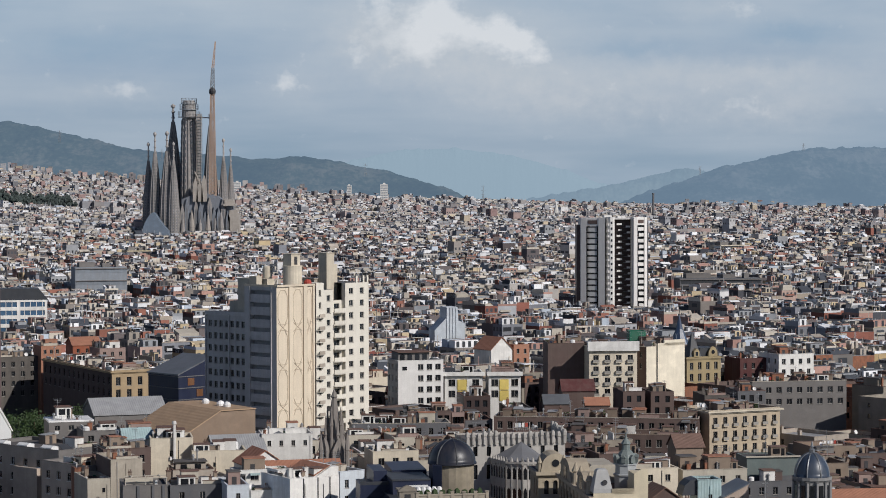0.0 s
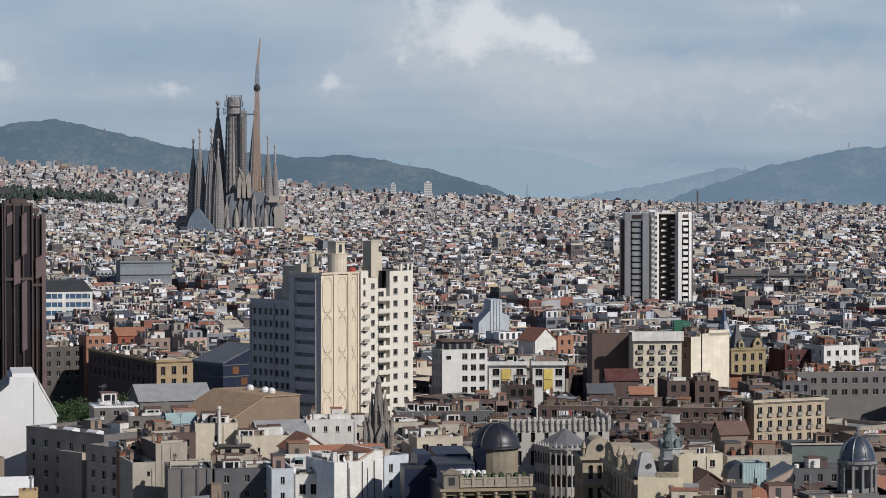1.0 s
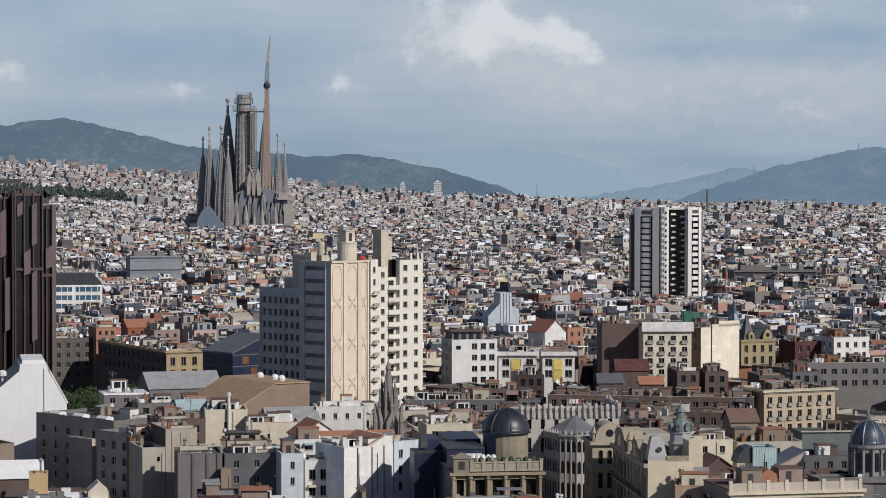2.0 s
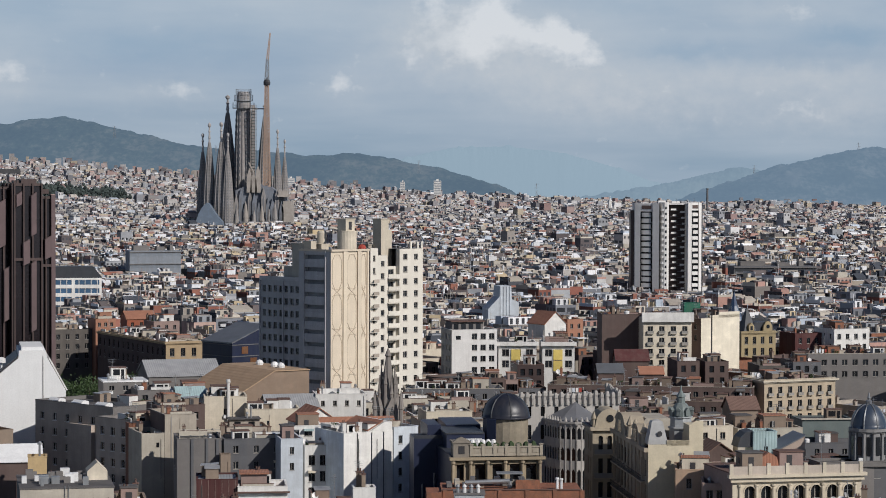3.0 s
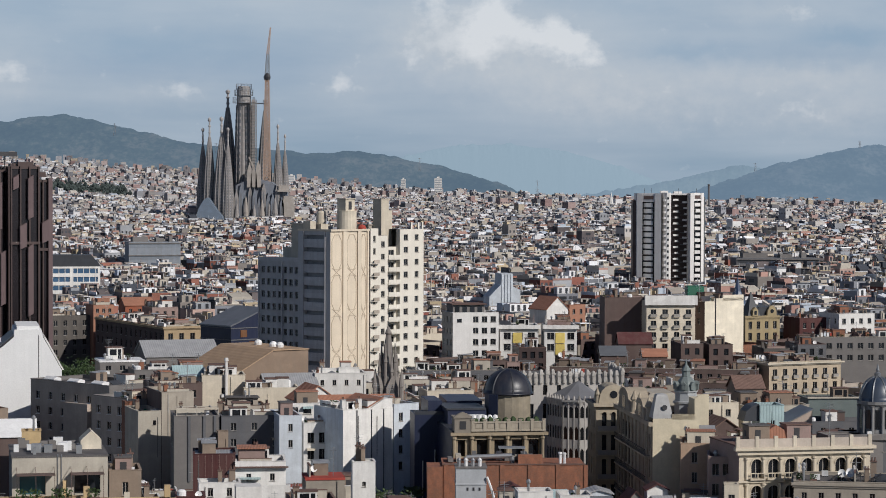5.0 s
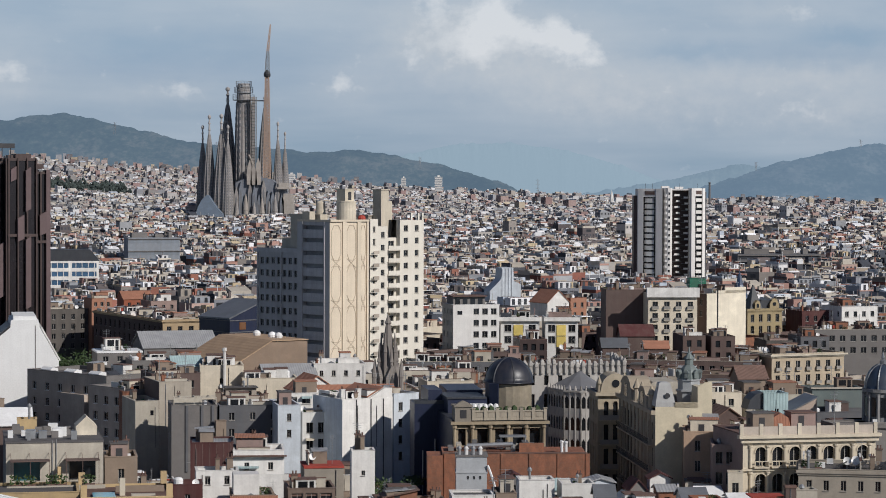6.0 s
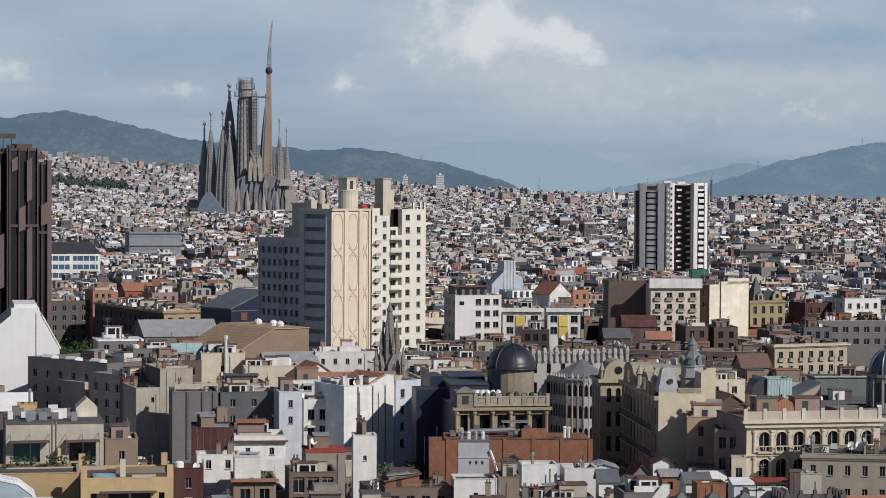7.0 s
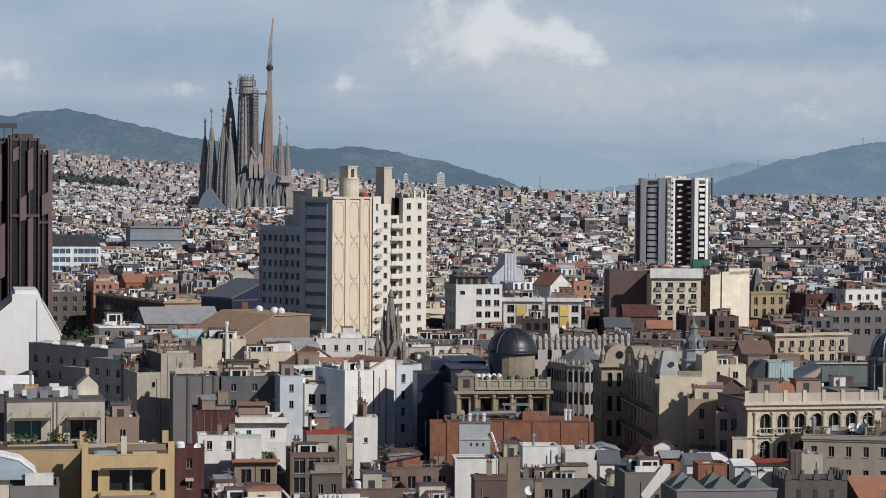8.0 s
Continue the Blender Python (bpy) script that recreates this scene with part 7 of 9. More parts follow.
def palace():
    claim(46, 362, 11, 24, 16)
    root = thing("arcaded_palace", "cream palace with round-arched windows, cornice and balustraded roof", "palace", pose(46.2, 363, 0, 0, 0, 12))
    P = mat("palace_cream_stone", (0.66, 0.58, 0.45), spots=0.2, streak=0.35)
    L = 21.5
    b = Shape()
    cols = [(2.0 + i * 2.75, 3.75 + i * 2.75) for i in range(7)]
    rows = [(20.6, 23.5), (16.6, 19.4), (12.2, 15.4)]
    facade(b, L, 0, 25.4, cols, rows, front, 0.7)
    facade(b, 14, 0, 25.4, [(5, 6.2), (9, 10.2)], [(20.6, 23.2), (16.6, 19.4)], side, 0.5, m=1)
    b.face([(L, 0, 0), (L, 14, 0), (L, 14, 25.4), (L, 0, 25.4)])
    b.face([(0, 14, 0), (L, 14, 0), (L, 14, 25.4), (0, 14, 25.4)])
    part("wall", b, [P, PINK], root)
    add_box(root, "roof_deck", -0.1, L + 0.1, -0.1, 14.1, 25.4, 25.6, PAVER)
    for a, c in cols:
        for lo, hi in rows:
            part("window", Shape().box(a, c, 0.6, 0.65, lo, hi).box((a + c) / 2 - 0.06, (a + c) / 2 + 0.06, 0.5, 0.6, lo, hi, 1), [GLASS, FRAME], root)
        arch_fill(root, a, c, 23.5, P)
        for lo, hi in rows[1:2]:
            arch_fill(root, a, c, hi, P)
        part("balcony", Shape().box(a - 0.35, c + 0.35, -0.7, 0, 20.3, 20.55).box(a - 0.35, c + 0.35, -0.7, -0.55, 21.3, 21.45).box(a - 0.3, a - 0.15, -0.65, -0.5, 20.55, 21.3).box(c + 0.15, c + 0.3, -0.65, -0.5, 20.55, 21.3).box((a + c) / 2 - 0.07, (a + c) / 2 + 0.07, -0.65, -0.5, 20.55, 21.3), P, root)
    for i in range(8):
        x = 1.2 + i * 2.75
        part("half_column", Shape().lathe([(0.26, 20.4), (0.23, 23.4), (0.36, 23.5), (0.36, 23.8)], 8, x, -0.1), P, root)
        part("half_column", Shape().lathe([(0.26, 16.2), (0.23, 19.4), (0.36, 19.5), (0.36, 19.8)], 8, x, -0.1), P, root)
    add_box(root, "cornice", -0.9, L + 0.6, -1.0, 0, 24.9, 25.4, P)
    add_box(root, "cornice", -0.4, L + 0.3, -0.55, 0, 24.2, 24.9, P)
    add_box(root, "string_course", -0.2, L + 0.2, -0.35, 0, 19.9, 20.2, P)
    add_box(root, "parapet", -0.6, L, -0.62, -0.4, 25.4, 26.7, mat("pale_parapet", (0.60, 0.52, 0.44), streak=0.3))
    for i in range(8):
        add_box(root, "parapet_post", -0.7 + i * 3.08, -0.1 + i * 3.08, -0.75, -0.3, 25.4, 27.1, CREAM)
    stair_head(root, 3.0, 4.0, 3.4, 3.0, 25.6, 2.6, TAN, GRAVEL)
    stair_head(root, 10.0, 6.0, 4.0, 3.0, 25.6, 2.4, PINK, PAVER)
    part("tile_hood", Shape().prism([(6.2, 25.6), (9.6, 25.6), (9.2, 27.4), (7.9, 28.2), (6.6, 27.4)], 5, 9), TERRA, root)


palace()
H("pink-brown rear wing with a red terrace roof", 38.9, 379, -5, 8.2, 10, 24.2, mat("faded_salmon_render", (0.52, 0.37, 0.26), streak=0.45), PAVER, (2, 0.9, 1.7, 3.2, 2, 1.4), None, clutter=1, rng=random.Random(41), z0=0)
H("dark-windowed mauve wing with a glazed gallery", 42.2, 369, -5, 5.5, 9, 23.2, mat("dusty_mauve_render", (0.45, 0.33, 0.28), streak=0.45), PAVER, (3, 1.1, 1.9, 3.2, 2, 1.0), None, clutter=0)
H("cream corner turret with a flat cap", 43.6, 360, -5, 2.2, 3, 20.0, CREAM, GRAVEL, (1, 1.0, 2.0, 3.2, 2, 1.5), None, clutter=0, parapet=0.3, kit=0)
H("low stone terrace with a curved parapet", 36.0, 366, -5, 7.0, 9, 15.6, STONE, PAVER, (3, 1.0, 1.6, 3.2, 1, 1.6), None, clutter=1, rng=random.Random(43))
rn = H("grey-beige block with two rows of small dark windows", 52.8, 351, -9, 18, 12, 21.7, mat("grey_beige_render", (0.41, 0.365, 0.30)), GRAVEL, (7, 0.8, 1.5, 3.4, 2, 1.6), (3, 0.8, 1.5, 3.4, 2, 1.6), clutter=0, cornice=0.35, parapet=0.4)
for i in range(4):
    part("solar_panel", Shape().prism([(0, 0.3), (1.6, 1.2), (1.6, 1.27), (0, 0.37)], 0, 2.6).box(0.1, 0.16, 0.1, 0.16, 0, 0.35).box(1.4, 1.46, 0.1, 0.16, 0, 1.15), SLATE, rn, m=pose(5.5 + i * 2.9, 3.0, 21.3, 0, 0, 0))
H("rounded grey rendered penthouse", 61.5, 372.5, 12, 12, 5, 26.2, GREY, GRAVEL, (3, 1.0, 1.5, 3, 1, 1.2), clutter=0, parapet=0.3)

# ----- brick wall and the pale stair tower before it
def brick_block():
    claim(0.5, 386, 2, 24, 11)
    root = thing("brick_building", "long red brick wall with sheds and ducts on its roof", "building", pose(0.6, 386, -0.1, 0, 0, 1.5))
    part("wall", Shape().box(0, 23.4, 0, 10, 0, 19.9), BRICK, root)
    add_box(root, "coping", -0.1, 23.5, -0.12, 0.3, 19.9, 20.1, PAVER)
    add_box(root, "brick_upstand", 12.4, 16.4, 0.02, 0.5, 20.1, 21.6, BRICK)
    add_box(root, "brick_upstand", -2.5, 0.0, -1.0, 6, 0, 19.6, BRICK)
    for i in range(6):
        add_box(root, "pier", 0.2 + i * 4.6, 0.9 + i * 4.6, -0.14, 0, 4, 19.9, BRICK)
    rng = random.Random(9)
    for i in range(11):
        x = 1 + i * 1.35
        add_box(root, "air_conditioner", x, x + rng.uniform(0.7, 1.1), 1 + rng.random() * 5, 7, 20.0, 20.4 + rng.random() * 1.1, rng.choice([GREY, STEEL, PALE, DARKGREY, TAN]))
    part("duct", Shape().rod((4, 2, 20.9), (11.5, 2, 21.2), 0.4, 8).rod((11.5, 2, 21.2), (11.5, 2, 20), 0.4, 8), STEEL, root)
    add_box(root, "canopy", 9.4, 13.8, 3.0, 6.0, 22.2, 22.35, STEEL)
    for x in (9.6, 13.6):
        part("post", Shape().rod((x, 3.2, 20), (x, 3.2, 22.2), 0.06), STEEL, root)
    part("hollow_flue", Shape().lathe([(0.24, 20), (0.24, 21.5), (0.34, 21.6), (0.3, 21.9)], 8, 19.4, 1.0), PLASTIC, root)
    part("hollow_flue", Shape().lathe([(0.24, 20), (0.24, 21.4), (0.34, 21.5), (0.3, 21.8)], 8, 20.1, 1.0), PLASTIC, root)
    st = thing("stair_tower", "pale grey rendered stair tower with small vents and a pipe", "stair tower", pose(2.7, 372, 0, 0, 0, 1))
    claim(2, 370, 0, 6, 6)
    BW = mat("pale_grey_blue_render", (0.50, 0.52, 0.54), streak=0.2)
    part("wall", Shape().box(0, 4.8, 0, 5, 0, 20.9).box(-0.1, 4.9, -0.1, 5.1, 18.3, 18.5, 0), BW, st)
    add_box(st, "cap", -0.15, 4.95, -0.15, 5.1, 20.9, 21.15, GREY)
    for i in range(3):
        add_box(st, "vent", 1.7 + i * 0.95, 2.0 + i * 0.95, -0.06, 0.0, 17.4, 17.9, IRON)
    for i in range(4):
        part("chimney_pot", Shape().lathe([(0.3, 21.15), (0.3, 22.0), (0.42, 22.1), (0.1, 22.5)], 8, 0.5 + i * 1.1, 1.0), PLASTIC if i % 2 else STEEL, st)
    q = Shape()
    pts = [Vector((4.9 + 1.4 * math.sin(t * 1.5), -0.2, 19.6 - 5.5 * t)) for t in [i / 8 for i in range(9)]]
    for a, c in zip(pts[:-1], pts[1:]):
        q.rod(a, c, 0.2, 6)
    part("pipe", q, PLASTIC, st)


brick_block()
H("white blank-walled house with a low roof", 1.9, 345, 4, 6.2, 6, 18.4, WHITE, GRAVEL, clutter=0, parapet=0.3, kit=0)
H("brown brick rear block beside a white wall", 8.3, 346, 4, 3.0, 7, 18.6, TAN, PAVER, clutter=1, rng=random.Random(51))
H("square brown brick chimney stack house", 4.4, 322, 6, 4.4, 4, 18.6, BROWN, PAVER, clutter=0, parapet=0)
ox = H("oxide-red corrugated sheet wall house", -40.8, 391, 6, 7.0, 9, 20.8, OXIDE, SHEET, clutter=0, parapet=0.2, kit=2)
for i in range(6):
    part("rib", Shape().box(-39.9 + i * 1.15 + 40.8 - 0.06, -39.9 + i * 1.15 + 40.8, -0.06, 0, 8, 20.7), PINK, ox)
rb = H("cream roof house with a tiled terrace and white parapet", -33.8, 391, 6, 8.4, 9, 19.6, WHITE, PAVER, (2, 0.8, 1.2, 3, 1, 2.0), None, clutter=0, kit=5, rng=random.Random(52))
add_box(rb, "roof_house", 0.6, 5.0, 3.0, 7.5, 18.8, 21.4, PINK)
add_box(rb, "roof_house_slab", 0.3, 5.4, 2.5, 7.8, 21.4, 21.6, TERRA)
add_box(rb, "eave", -0.4, 8.8, -0.8, 0.0, 18.6, 18.8, PAVER)
add_box(rb, "awning", 0.3, 4.2, -1.6, -0.05, 16.8, 17.0, AQUA)
add_box(rb, "terrace_wall", 1.2, 8.9, -3.4, -3.1, 12, 16.0, WHITE)
H("maroon plastered rear wall with a low roof", -39.2, 352, 8, 4.4, 6, 18.9, OXIDE, PAVER, (1, 0.8, 1.5, 3, 2, 1.4), None, clutter=1, kit=3, rng=random.Random(58))
H("white roof rooms above a maroon wall", -36.6, 360, 8, 6.4, 5, 20.0, WHITE, GRAVEL, (2, 0.8, 1.3, 3, 1, 0.8), None, clutter=0, kit=4, rng=random.Random(59))
br = H("tan brick house with a tiled eave and arched balconies", -30.2, 350, 8, 6.2, 9, 17.6, TAN, PAVER, (2, 1.5, 2.1, 3.0, 3, 1.4), None, clutter=0, cornice=0.0)
add_box(br, "tile_eave", -0.4, 6.6, -0.9, 0.2, 17.3, 17.6, TERRA)
add_box(br, "roof_studio", 0.2, 4.0, 1.0, 5.0, 17.0, 20.6, WHITE)
OLDWALL = mat("old_brown_plaster", (0.215, 0.155, 0.125), spots=0.4, streak=0.5)
H("brown plastered house with deep dark galleries", -22.2, 352, 8, 7.0, 9, 18.4, OLDWALL, PAVER, (3, 1.7, 2.3, 2.9, 3, 0.7), None, clutter=1, rng=random.Random(53))
rr = H("stone house under a red tarpaulin roof", -20.5, 364, 8, 6.0, 7, 20.2, STONE, RED, None, None, clutter=0, parapet=0)
H("white square stair tower with a single window", -13.9, 380, 6, 3.7, 4, 20.9, WHITE, GRAVEL, (1, 0.6, 0.8, 3, 1, 3.2), None, clutter=0, parapet=0.3)
old = H("brown old row house with arched openings and a shed roof", -8.0, 346, 8, 9.6, 8, 17.0, OLDWALL, TERRA, (4, 1.2, 1.8, 3.0, 2, 1.2), None, clutter=2, kit=9, rng=random.Random(54))
part("lean_to", Shape().prism([(0.3, 16.2), (5.2, 16.2), (5.2, 18.6), (0.3, 17.6)], 2.0, 6.5).prism([(0.0, 17.6), (5.5, 18.7), (5.5, 18.85), (0.0, 17.75)], 1.6, 6.9, 1), [BRICK, DARKTILE], old)
H("weathered brown rear house with sheds", -12.5, 336, 8, 8.0, 8, 15.2, OLDWALL, PAVER, (3, 1.2, 1.6, 3.0, 1, 1.2), None, clutter=3, kit=8, rng=random.Random(55))
tw_ = H("square brown stone stair turret with a flat cap", -18.2, 338, 8, 4.2, 4, 17.2, DARKSTONE, PAVER, (2, 0.7, 1.3, 3, 1, 1.6), None, clutter=0, kit=0, parapet=0, rng=random.Random(44))
part("turret_cap", Shape().box(-0.3, 4.5, -0.3, 4.3, 17.2, 17.5).box(0.4, 3.8, 0.4, 3.6, 17.5, 18.3), STONE, tw_)
wp = H("low white house with a row of white vent pots", -16.4, 316, 8, 7.5, 6, 15.4, WHITE, PAVER, None, None, clutter=0, kit=3, rng=random.Random(45))
for i in range(4):
    part("vent_pot", Shape().lathe([(0.24, 14.6), (0.24, 16.7), (0.32, 16.75), (0.3, 17.0)], 8, 1.2 + i * 0.62, 0.9), PLASTIC, wp)
H("white-roofed workshop with sheet sheds", 11.5, 352, 5, 11.0, 5.5, 14.8, GREY, GRAVEL, (4, 1.2, 1.5, 3, 2, 1.5), None, kit=12, clutter=2, rng=random.Random(56))
H("pale workshop with metal roof sheds", 23.5, 345, 8, 11.0, 8, 14.6, PALE, SHEET, (4, 1.0, 1.5, 3, 2, 1.4), None, kit=14, clutter=2, rng=random.Random(57))


def glass_pyramids():
    claim(30, 318, 8, 14, 10)
    root = thing("glass_roofed_hall", "grey hall roofed with low glazed pyramids", "hall", pose(31, 318, 0, 0, 0, 8))
    part("wall", Shape().box(0, 13.6, 0, 9, 0, 17.6), GREY, root)
    G = mat("grey_green_skylight", (0.16, 0.185, 0.17), rough=0.65, streak=0.3, spec=0.2)
    for i in range(3):
        for j in range(2):
            x, y = i * 4.4 + 2.3, j * 4.3 + 2.3
            part("pyramid", Shape().lathe([(2.9, 17.6), (0.15, 19.3)], 4, x, y, start=math.pi / 4), G, root)
    part("rim", Shape().box(-0.1, 13.7, -0.15, 0.2, 17.6, 17.9), STEEL, root)


glass_pyramids()


def crenel_tower():
    claim(45, 326, 6, 11, 9)
    root = thing("battlemented_tower", "dark stone tower with stepped battlements", "tower", pose(46.6, 327, 0, 0, 0, 5))
    part("wall", Shape().box(0, 8.6, 0, 7, 0, 18.0), DARKSTONE, root)
    for i in range(5):
        x = i * 1.95
        part("battlement", Shape().box(x, x + 0.85, -0.1, 0.6, 18.0, 18.8).box(x + 0.2, x + 0.65, -0.1, 0.6, 18.8, 19.4), DARKSTONE, root)
    for i in range(4):
        y = 1.4 + i * 1.6
        part("battlement", Shape().box(-0.1, 0.6, y, y + 0.85, 18.0, 19.0), DARKSTONE, root)
        part("battlement", Shape().box(8.0, 8.7, y, y + 0.85, 18.0, 19.0), DARKSTONE, root)
    for i in range(3):
        part("lancet", Shape().box(1.6 + i * 2.3, 2.2 + i * 2.3, -0.05, 0.0, 14.6, 16.8), IRON, root)


crenel_tower()
gabled("brown house with a clay tile roof", 57, 328, 10, 16, 10, 15.6, 17.8, BROWN, TERRA, along="r")

H("tall dark chimney slab on a roof", 49.0, 338, 4, 1.5, 1.0, 20.8, BROWN, PAVER, clutter=0, kit=0, parapet=0)
H("cream roof room beside a chimney", 50.6, 338.5, 4, 3.0, 3, 20.2, PALE, GRAVEL, clutter=0, kit=1)
mr = H("white-walled house under a maroon canvas awning", 44.2, 344, 4, 6.0, 5, 17.0, WHITE, PAVER, None, None, clutter=0, kit=6)
add_box(mr, "awning", 0.4, 5.4, -1.6, 2.4, 18.6, 18.75, RED, "maroon canvas awning")
for x in (0.6, 5.2):
    add_box(mr, "awning_post", x, x + 0.12, -1.5, -1.38, 16.1, 18.6, IRON)
H("orange brick roof wall with sheds", 36.8, 345, 5, 4.2, 4, 18.0, BRICK, PAVER, clutter=0, kit=4)
gw = H("grey house with a white sloping parapet", 25.4, 334, 6, 6.4, 8, 18.0, GREY, PAVER, None, None, clutter=0, kit=6)
part("sloping_parapet", Shape().prism([(3.0, 14.0), (6.4, 17.9), (6.4, 19.2), (5.4, 19.2), (2.2, 15.0)], -0.12, 0.1), WHITE, gw)
_sheds = random.Random(313)
H("white roof parapet house", 12.2, 362, 4, 5.4, 5, 18.5, WHITE, PAVER, clutter=0, kit=5)
H("white low house with pale sheds", 18.6, 361, 4, 5.0, 6, 18.1, WHITE, SHEET, clutter=0, kit=5)
# sheds and lean-tos crowded on the low roofs before the brick wall
for i in range(33):
    x_, y_ = 9.5 + (i % 11) * 3.3 + _sheds.uniform(-0.6, 0.6), (358.5 if i < 11 else 372 if i < 22 else 352.5) + _sheds.uniform(-1.2, 1.2)
    w_, e_ = _sheds.uniform(2.3, 4.2), _sheds.uniform(15.2, 17.6) + (0.9 if x_ > 31 else 0)
    wall_, coat_ = _sheds.choice(((WHITE, "white"), (WHITE, "white"), (BLUEWHITE, "pale blue"), (TAN, "tan"), (BRICK, "brick"), (GREY, "grey")))
    roof_, kind_ = _sheds.choice(((SHEET, "grey sheet"), (ZINC, "zinc"), (AQUA, "pale green sheet"), (TERRA, "clay tile"), (PLASTIC, "white sheet"), (OXIDE, "maroon sheet")))
    if not is_free(x_, y_, 5, w_, 4):
        continue
    gabled(f"small {coat_} roof shed under a {kind_} roof", x_, y_, _sheds.choice((3, 5, 8)), w_, _sheds.uniform(3, 5), e_, e_ + _sheds.uniform(0.5, 1.4), wall_, roof_, (1, 0.8, 1.2, 3, 1, 0.9), along=_sheds.choice("lr"), name="roof_shed")
cn = thing("glass_canopy", "curved glazed canopy with a white frame on a roof", "canopy", pose(-58.0, 288.6, 22.02, 0, 0, 10))
part("glazing", Shape().prism([(0.5, 0), (9.5, 0), (9.2, 1.0), (7.5, 2.3), (4.6, 3.0), (2.0, 2.4), (0.7, 1.0)], 1.0, 6.0), mat("pale_blue_glazing", (0.42, 0.50, 0.56), rough=0.2, spec=0.6, streak=0.2), cn)
for y_ in (0.9, 2.6, 4.3, 6.0):
    part("frame", Shape().prism([(0.3, 0), (0.6, 1.1), (2.0, 2.55), (4.6, 3.15), (7.6, 2.45), (9.4, 1.05), (9.7, 0), (9.5, 0), (9.2, 1.0), (7.5, 2.3), (4.6, 3.0), (2.0, 2.4), (0.7, 1.0), (0.5, 0)], y_, y_ + 0.14), PLASTIC, cn)

# ----- behind the palace
def right_dome():
    claim(66, 373, 6, 10, 11)
    root = thing("domed_corner_building", "grey stone corner building with a blue ribbed dome", "building", pose(66.5, 374, 0, 0, 0, 6))
    part("wall", Shape().box(0, 9.5, 0, 10, 0, 26.0), DARKGREY, root)
    part("cornice", Shape().box(-0.4, 9.8, -0.5, 10, 25.4, 26.0), GREY, root)
    DS = mat("grey_drum_stone", (0.30, 0.30, 0.30), spots=0.3, streak=0.4)
    dr = part("drum", Shape().lathe([(2.9, 26), (2.9, 30.7), (3.25, 30.8), (3.25, 31.3)], 16, 4.3, 4), DS, root)
    for i in range(12):
        a = 2 * math.pi * i / 12
        part("column", Shape().lathe([(0.28, 26.2), (0.25, 30.4), (0.38, 30.6)], 6, 4.3 + 3.05 * math.cos(a), 4 + 3.05 * math.sin(a)), DS, dr)
        a += math.pi / 12
        part("window", Shape().box(-0.35, 0.35, -3.0, -2.88, 27.0, 30.0), GLASS, dr, m=pose(4.3, 4, 0, 0, 0, math.degrees(a)))
    dome(root, 4.3, 4, 31.3, 2.95, 3.9, mat("blue_slate_dome", (0.035, 0.055, 0.09), rough=0.4, spec=0.5), 8, ZINC, 24, 1.9)
    ph = H("long grey-green plant hall with a flat roof", 75.4, 479, 6, 11.2, 9, 22.4, mat("grey_aqua_panel", (0.15, 0.185, 0.18), rough=0.6), GRAVEL, None, None, clutter=0, kit=2, parapet=0.2)
    part("roof_edge", Shape().box(-0.3, 11.5, -0.4, 0.1, 22.5, 22.8), PALE, ph)
    H("dark slate-clad block below the plant hall", 72.5, 470, 6, 15, 8, 18.6, DARKGREY, GRAVEL, (5, 1.0, 1.5, 3, 2, 1.2), None, clutter=1, kit=3, rng=random.Random(65))


right_dome()
gabled("red clay-tiled house beside the dome", 84, 436, 8, 20, 12, 17.0, 20.5, BROWN, TERRA, along="r")
aq2 = H("small aqua-sided roof house with a curved hood", 52.7, 387, 8, 4.1, 5, 29.6, AQUA, GRAVEL, clutter=0, kit=0, parapet=0.3)
part("hood", Shape().prism([(-2.6, 27.0), (0, 27.0), (0, 29.8), (-1.2, 29.5), (-2.1, 28.6)], 0.5, 4.5), SLATE, aq2)
sl = thing("sloping_gable_house", "pink-beige rendered house with a sloping gable wall", "house", pose(57.0, 386, 0, 0, 0, 8))
claim(57, 386, 8, 4.4, 7, 0.4)
part("wall", Shape().prism([(0, 0), (4.3, 0), (4.3, 28.9), (0, 26.7)], 0, 7), mat("pink_beige_render", (0.56, 0.45, 0.37)), sl)
part("roof", Shape().prism([(-0.3, 26.65), (4.4, 29.0), (4.4, 29.2), (-0.3, 26.85)], -0.2, 7.2), ZINC, sl)
part("door", Shape().box(1.0, 1.8, -0.06, 0, 25.0, 26.8), IRON, sl)
gabled("brown shed with a tiled gable roof", 48.5, 418, 10, 5.2, 8, 22.4, 24.2, BROWN, DARKTILE)
H("white and cream roof rooms with railings", 45.5, 440, 10, 11, 10, 25.0, CREAM, PAVER, (3, 1.0, 1.3, 3, 1, 1.2), clutter=5, rng=random.Random(61))
H("pale roof houses with chimneys and tanks", 57.5, 444, 10, 13, 10, 24.2, PALE, PAVER, (4, 1.0, 1.3, 3, 1, 1.2), clutter=5, rng=random.Random(62))
H("terracotta-terraced house with sheds", 50, 402, 10, 14, 11, 21.5, PINK, PAVER, (4, 1.0, 1.4, 3, 1, 1.2), clutter=6, rng=random.Random(63))
H("tan house with roof sheds and tanks", 65, 400, 10, 14, 11, 21.5, TAN, PAVER, (4, 1.0, 1.4, 3, 1, 1.2), clutter=5, rng=random.Random(64))

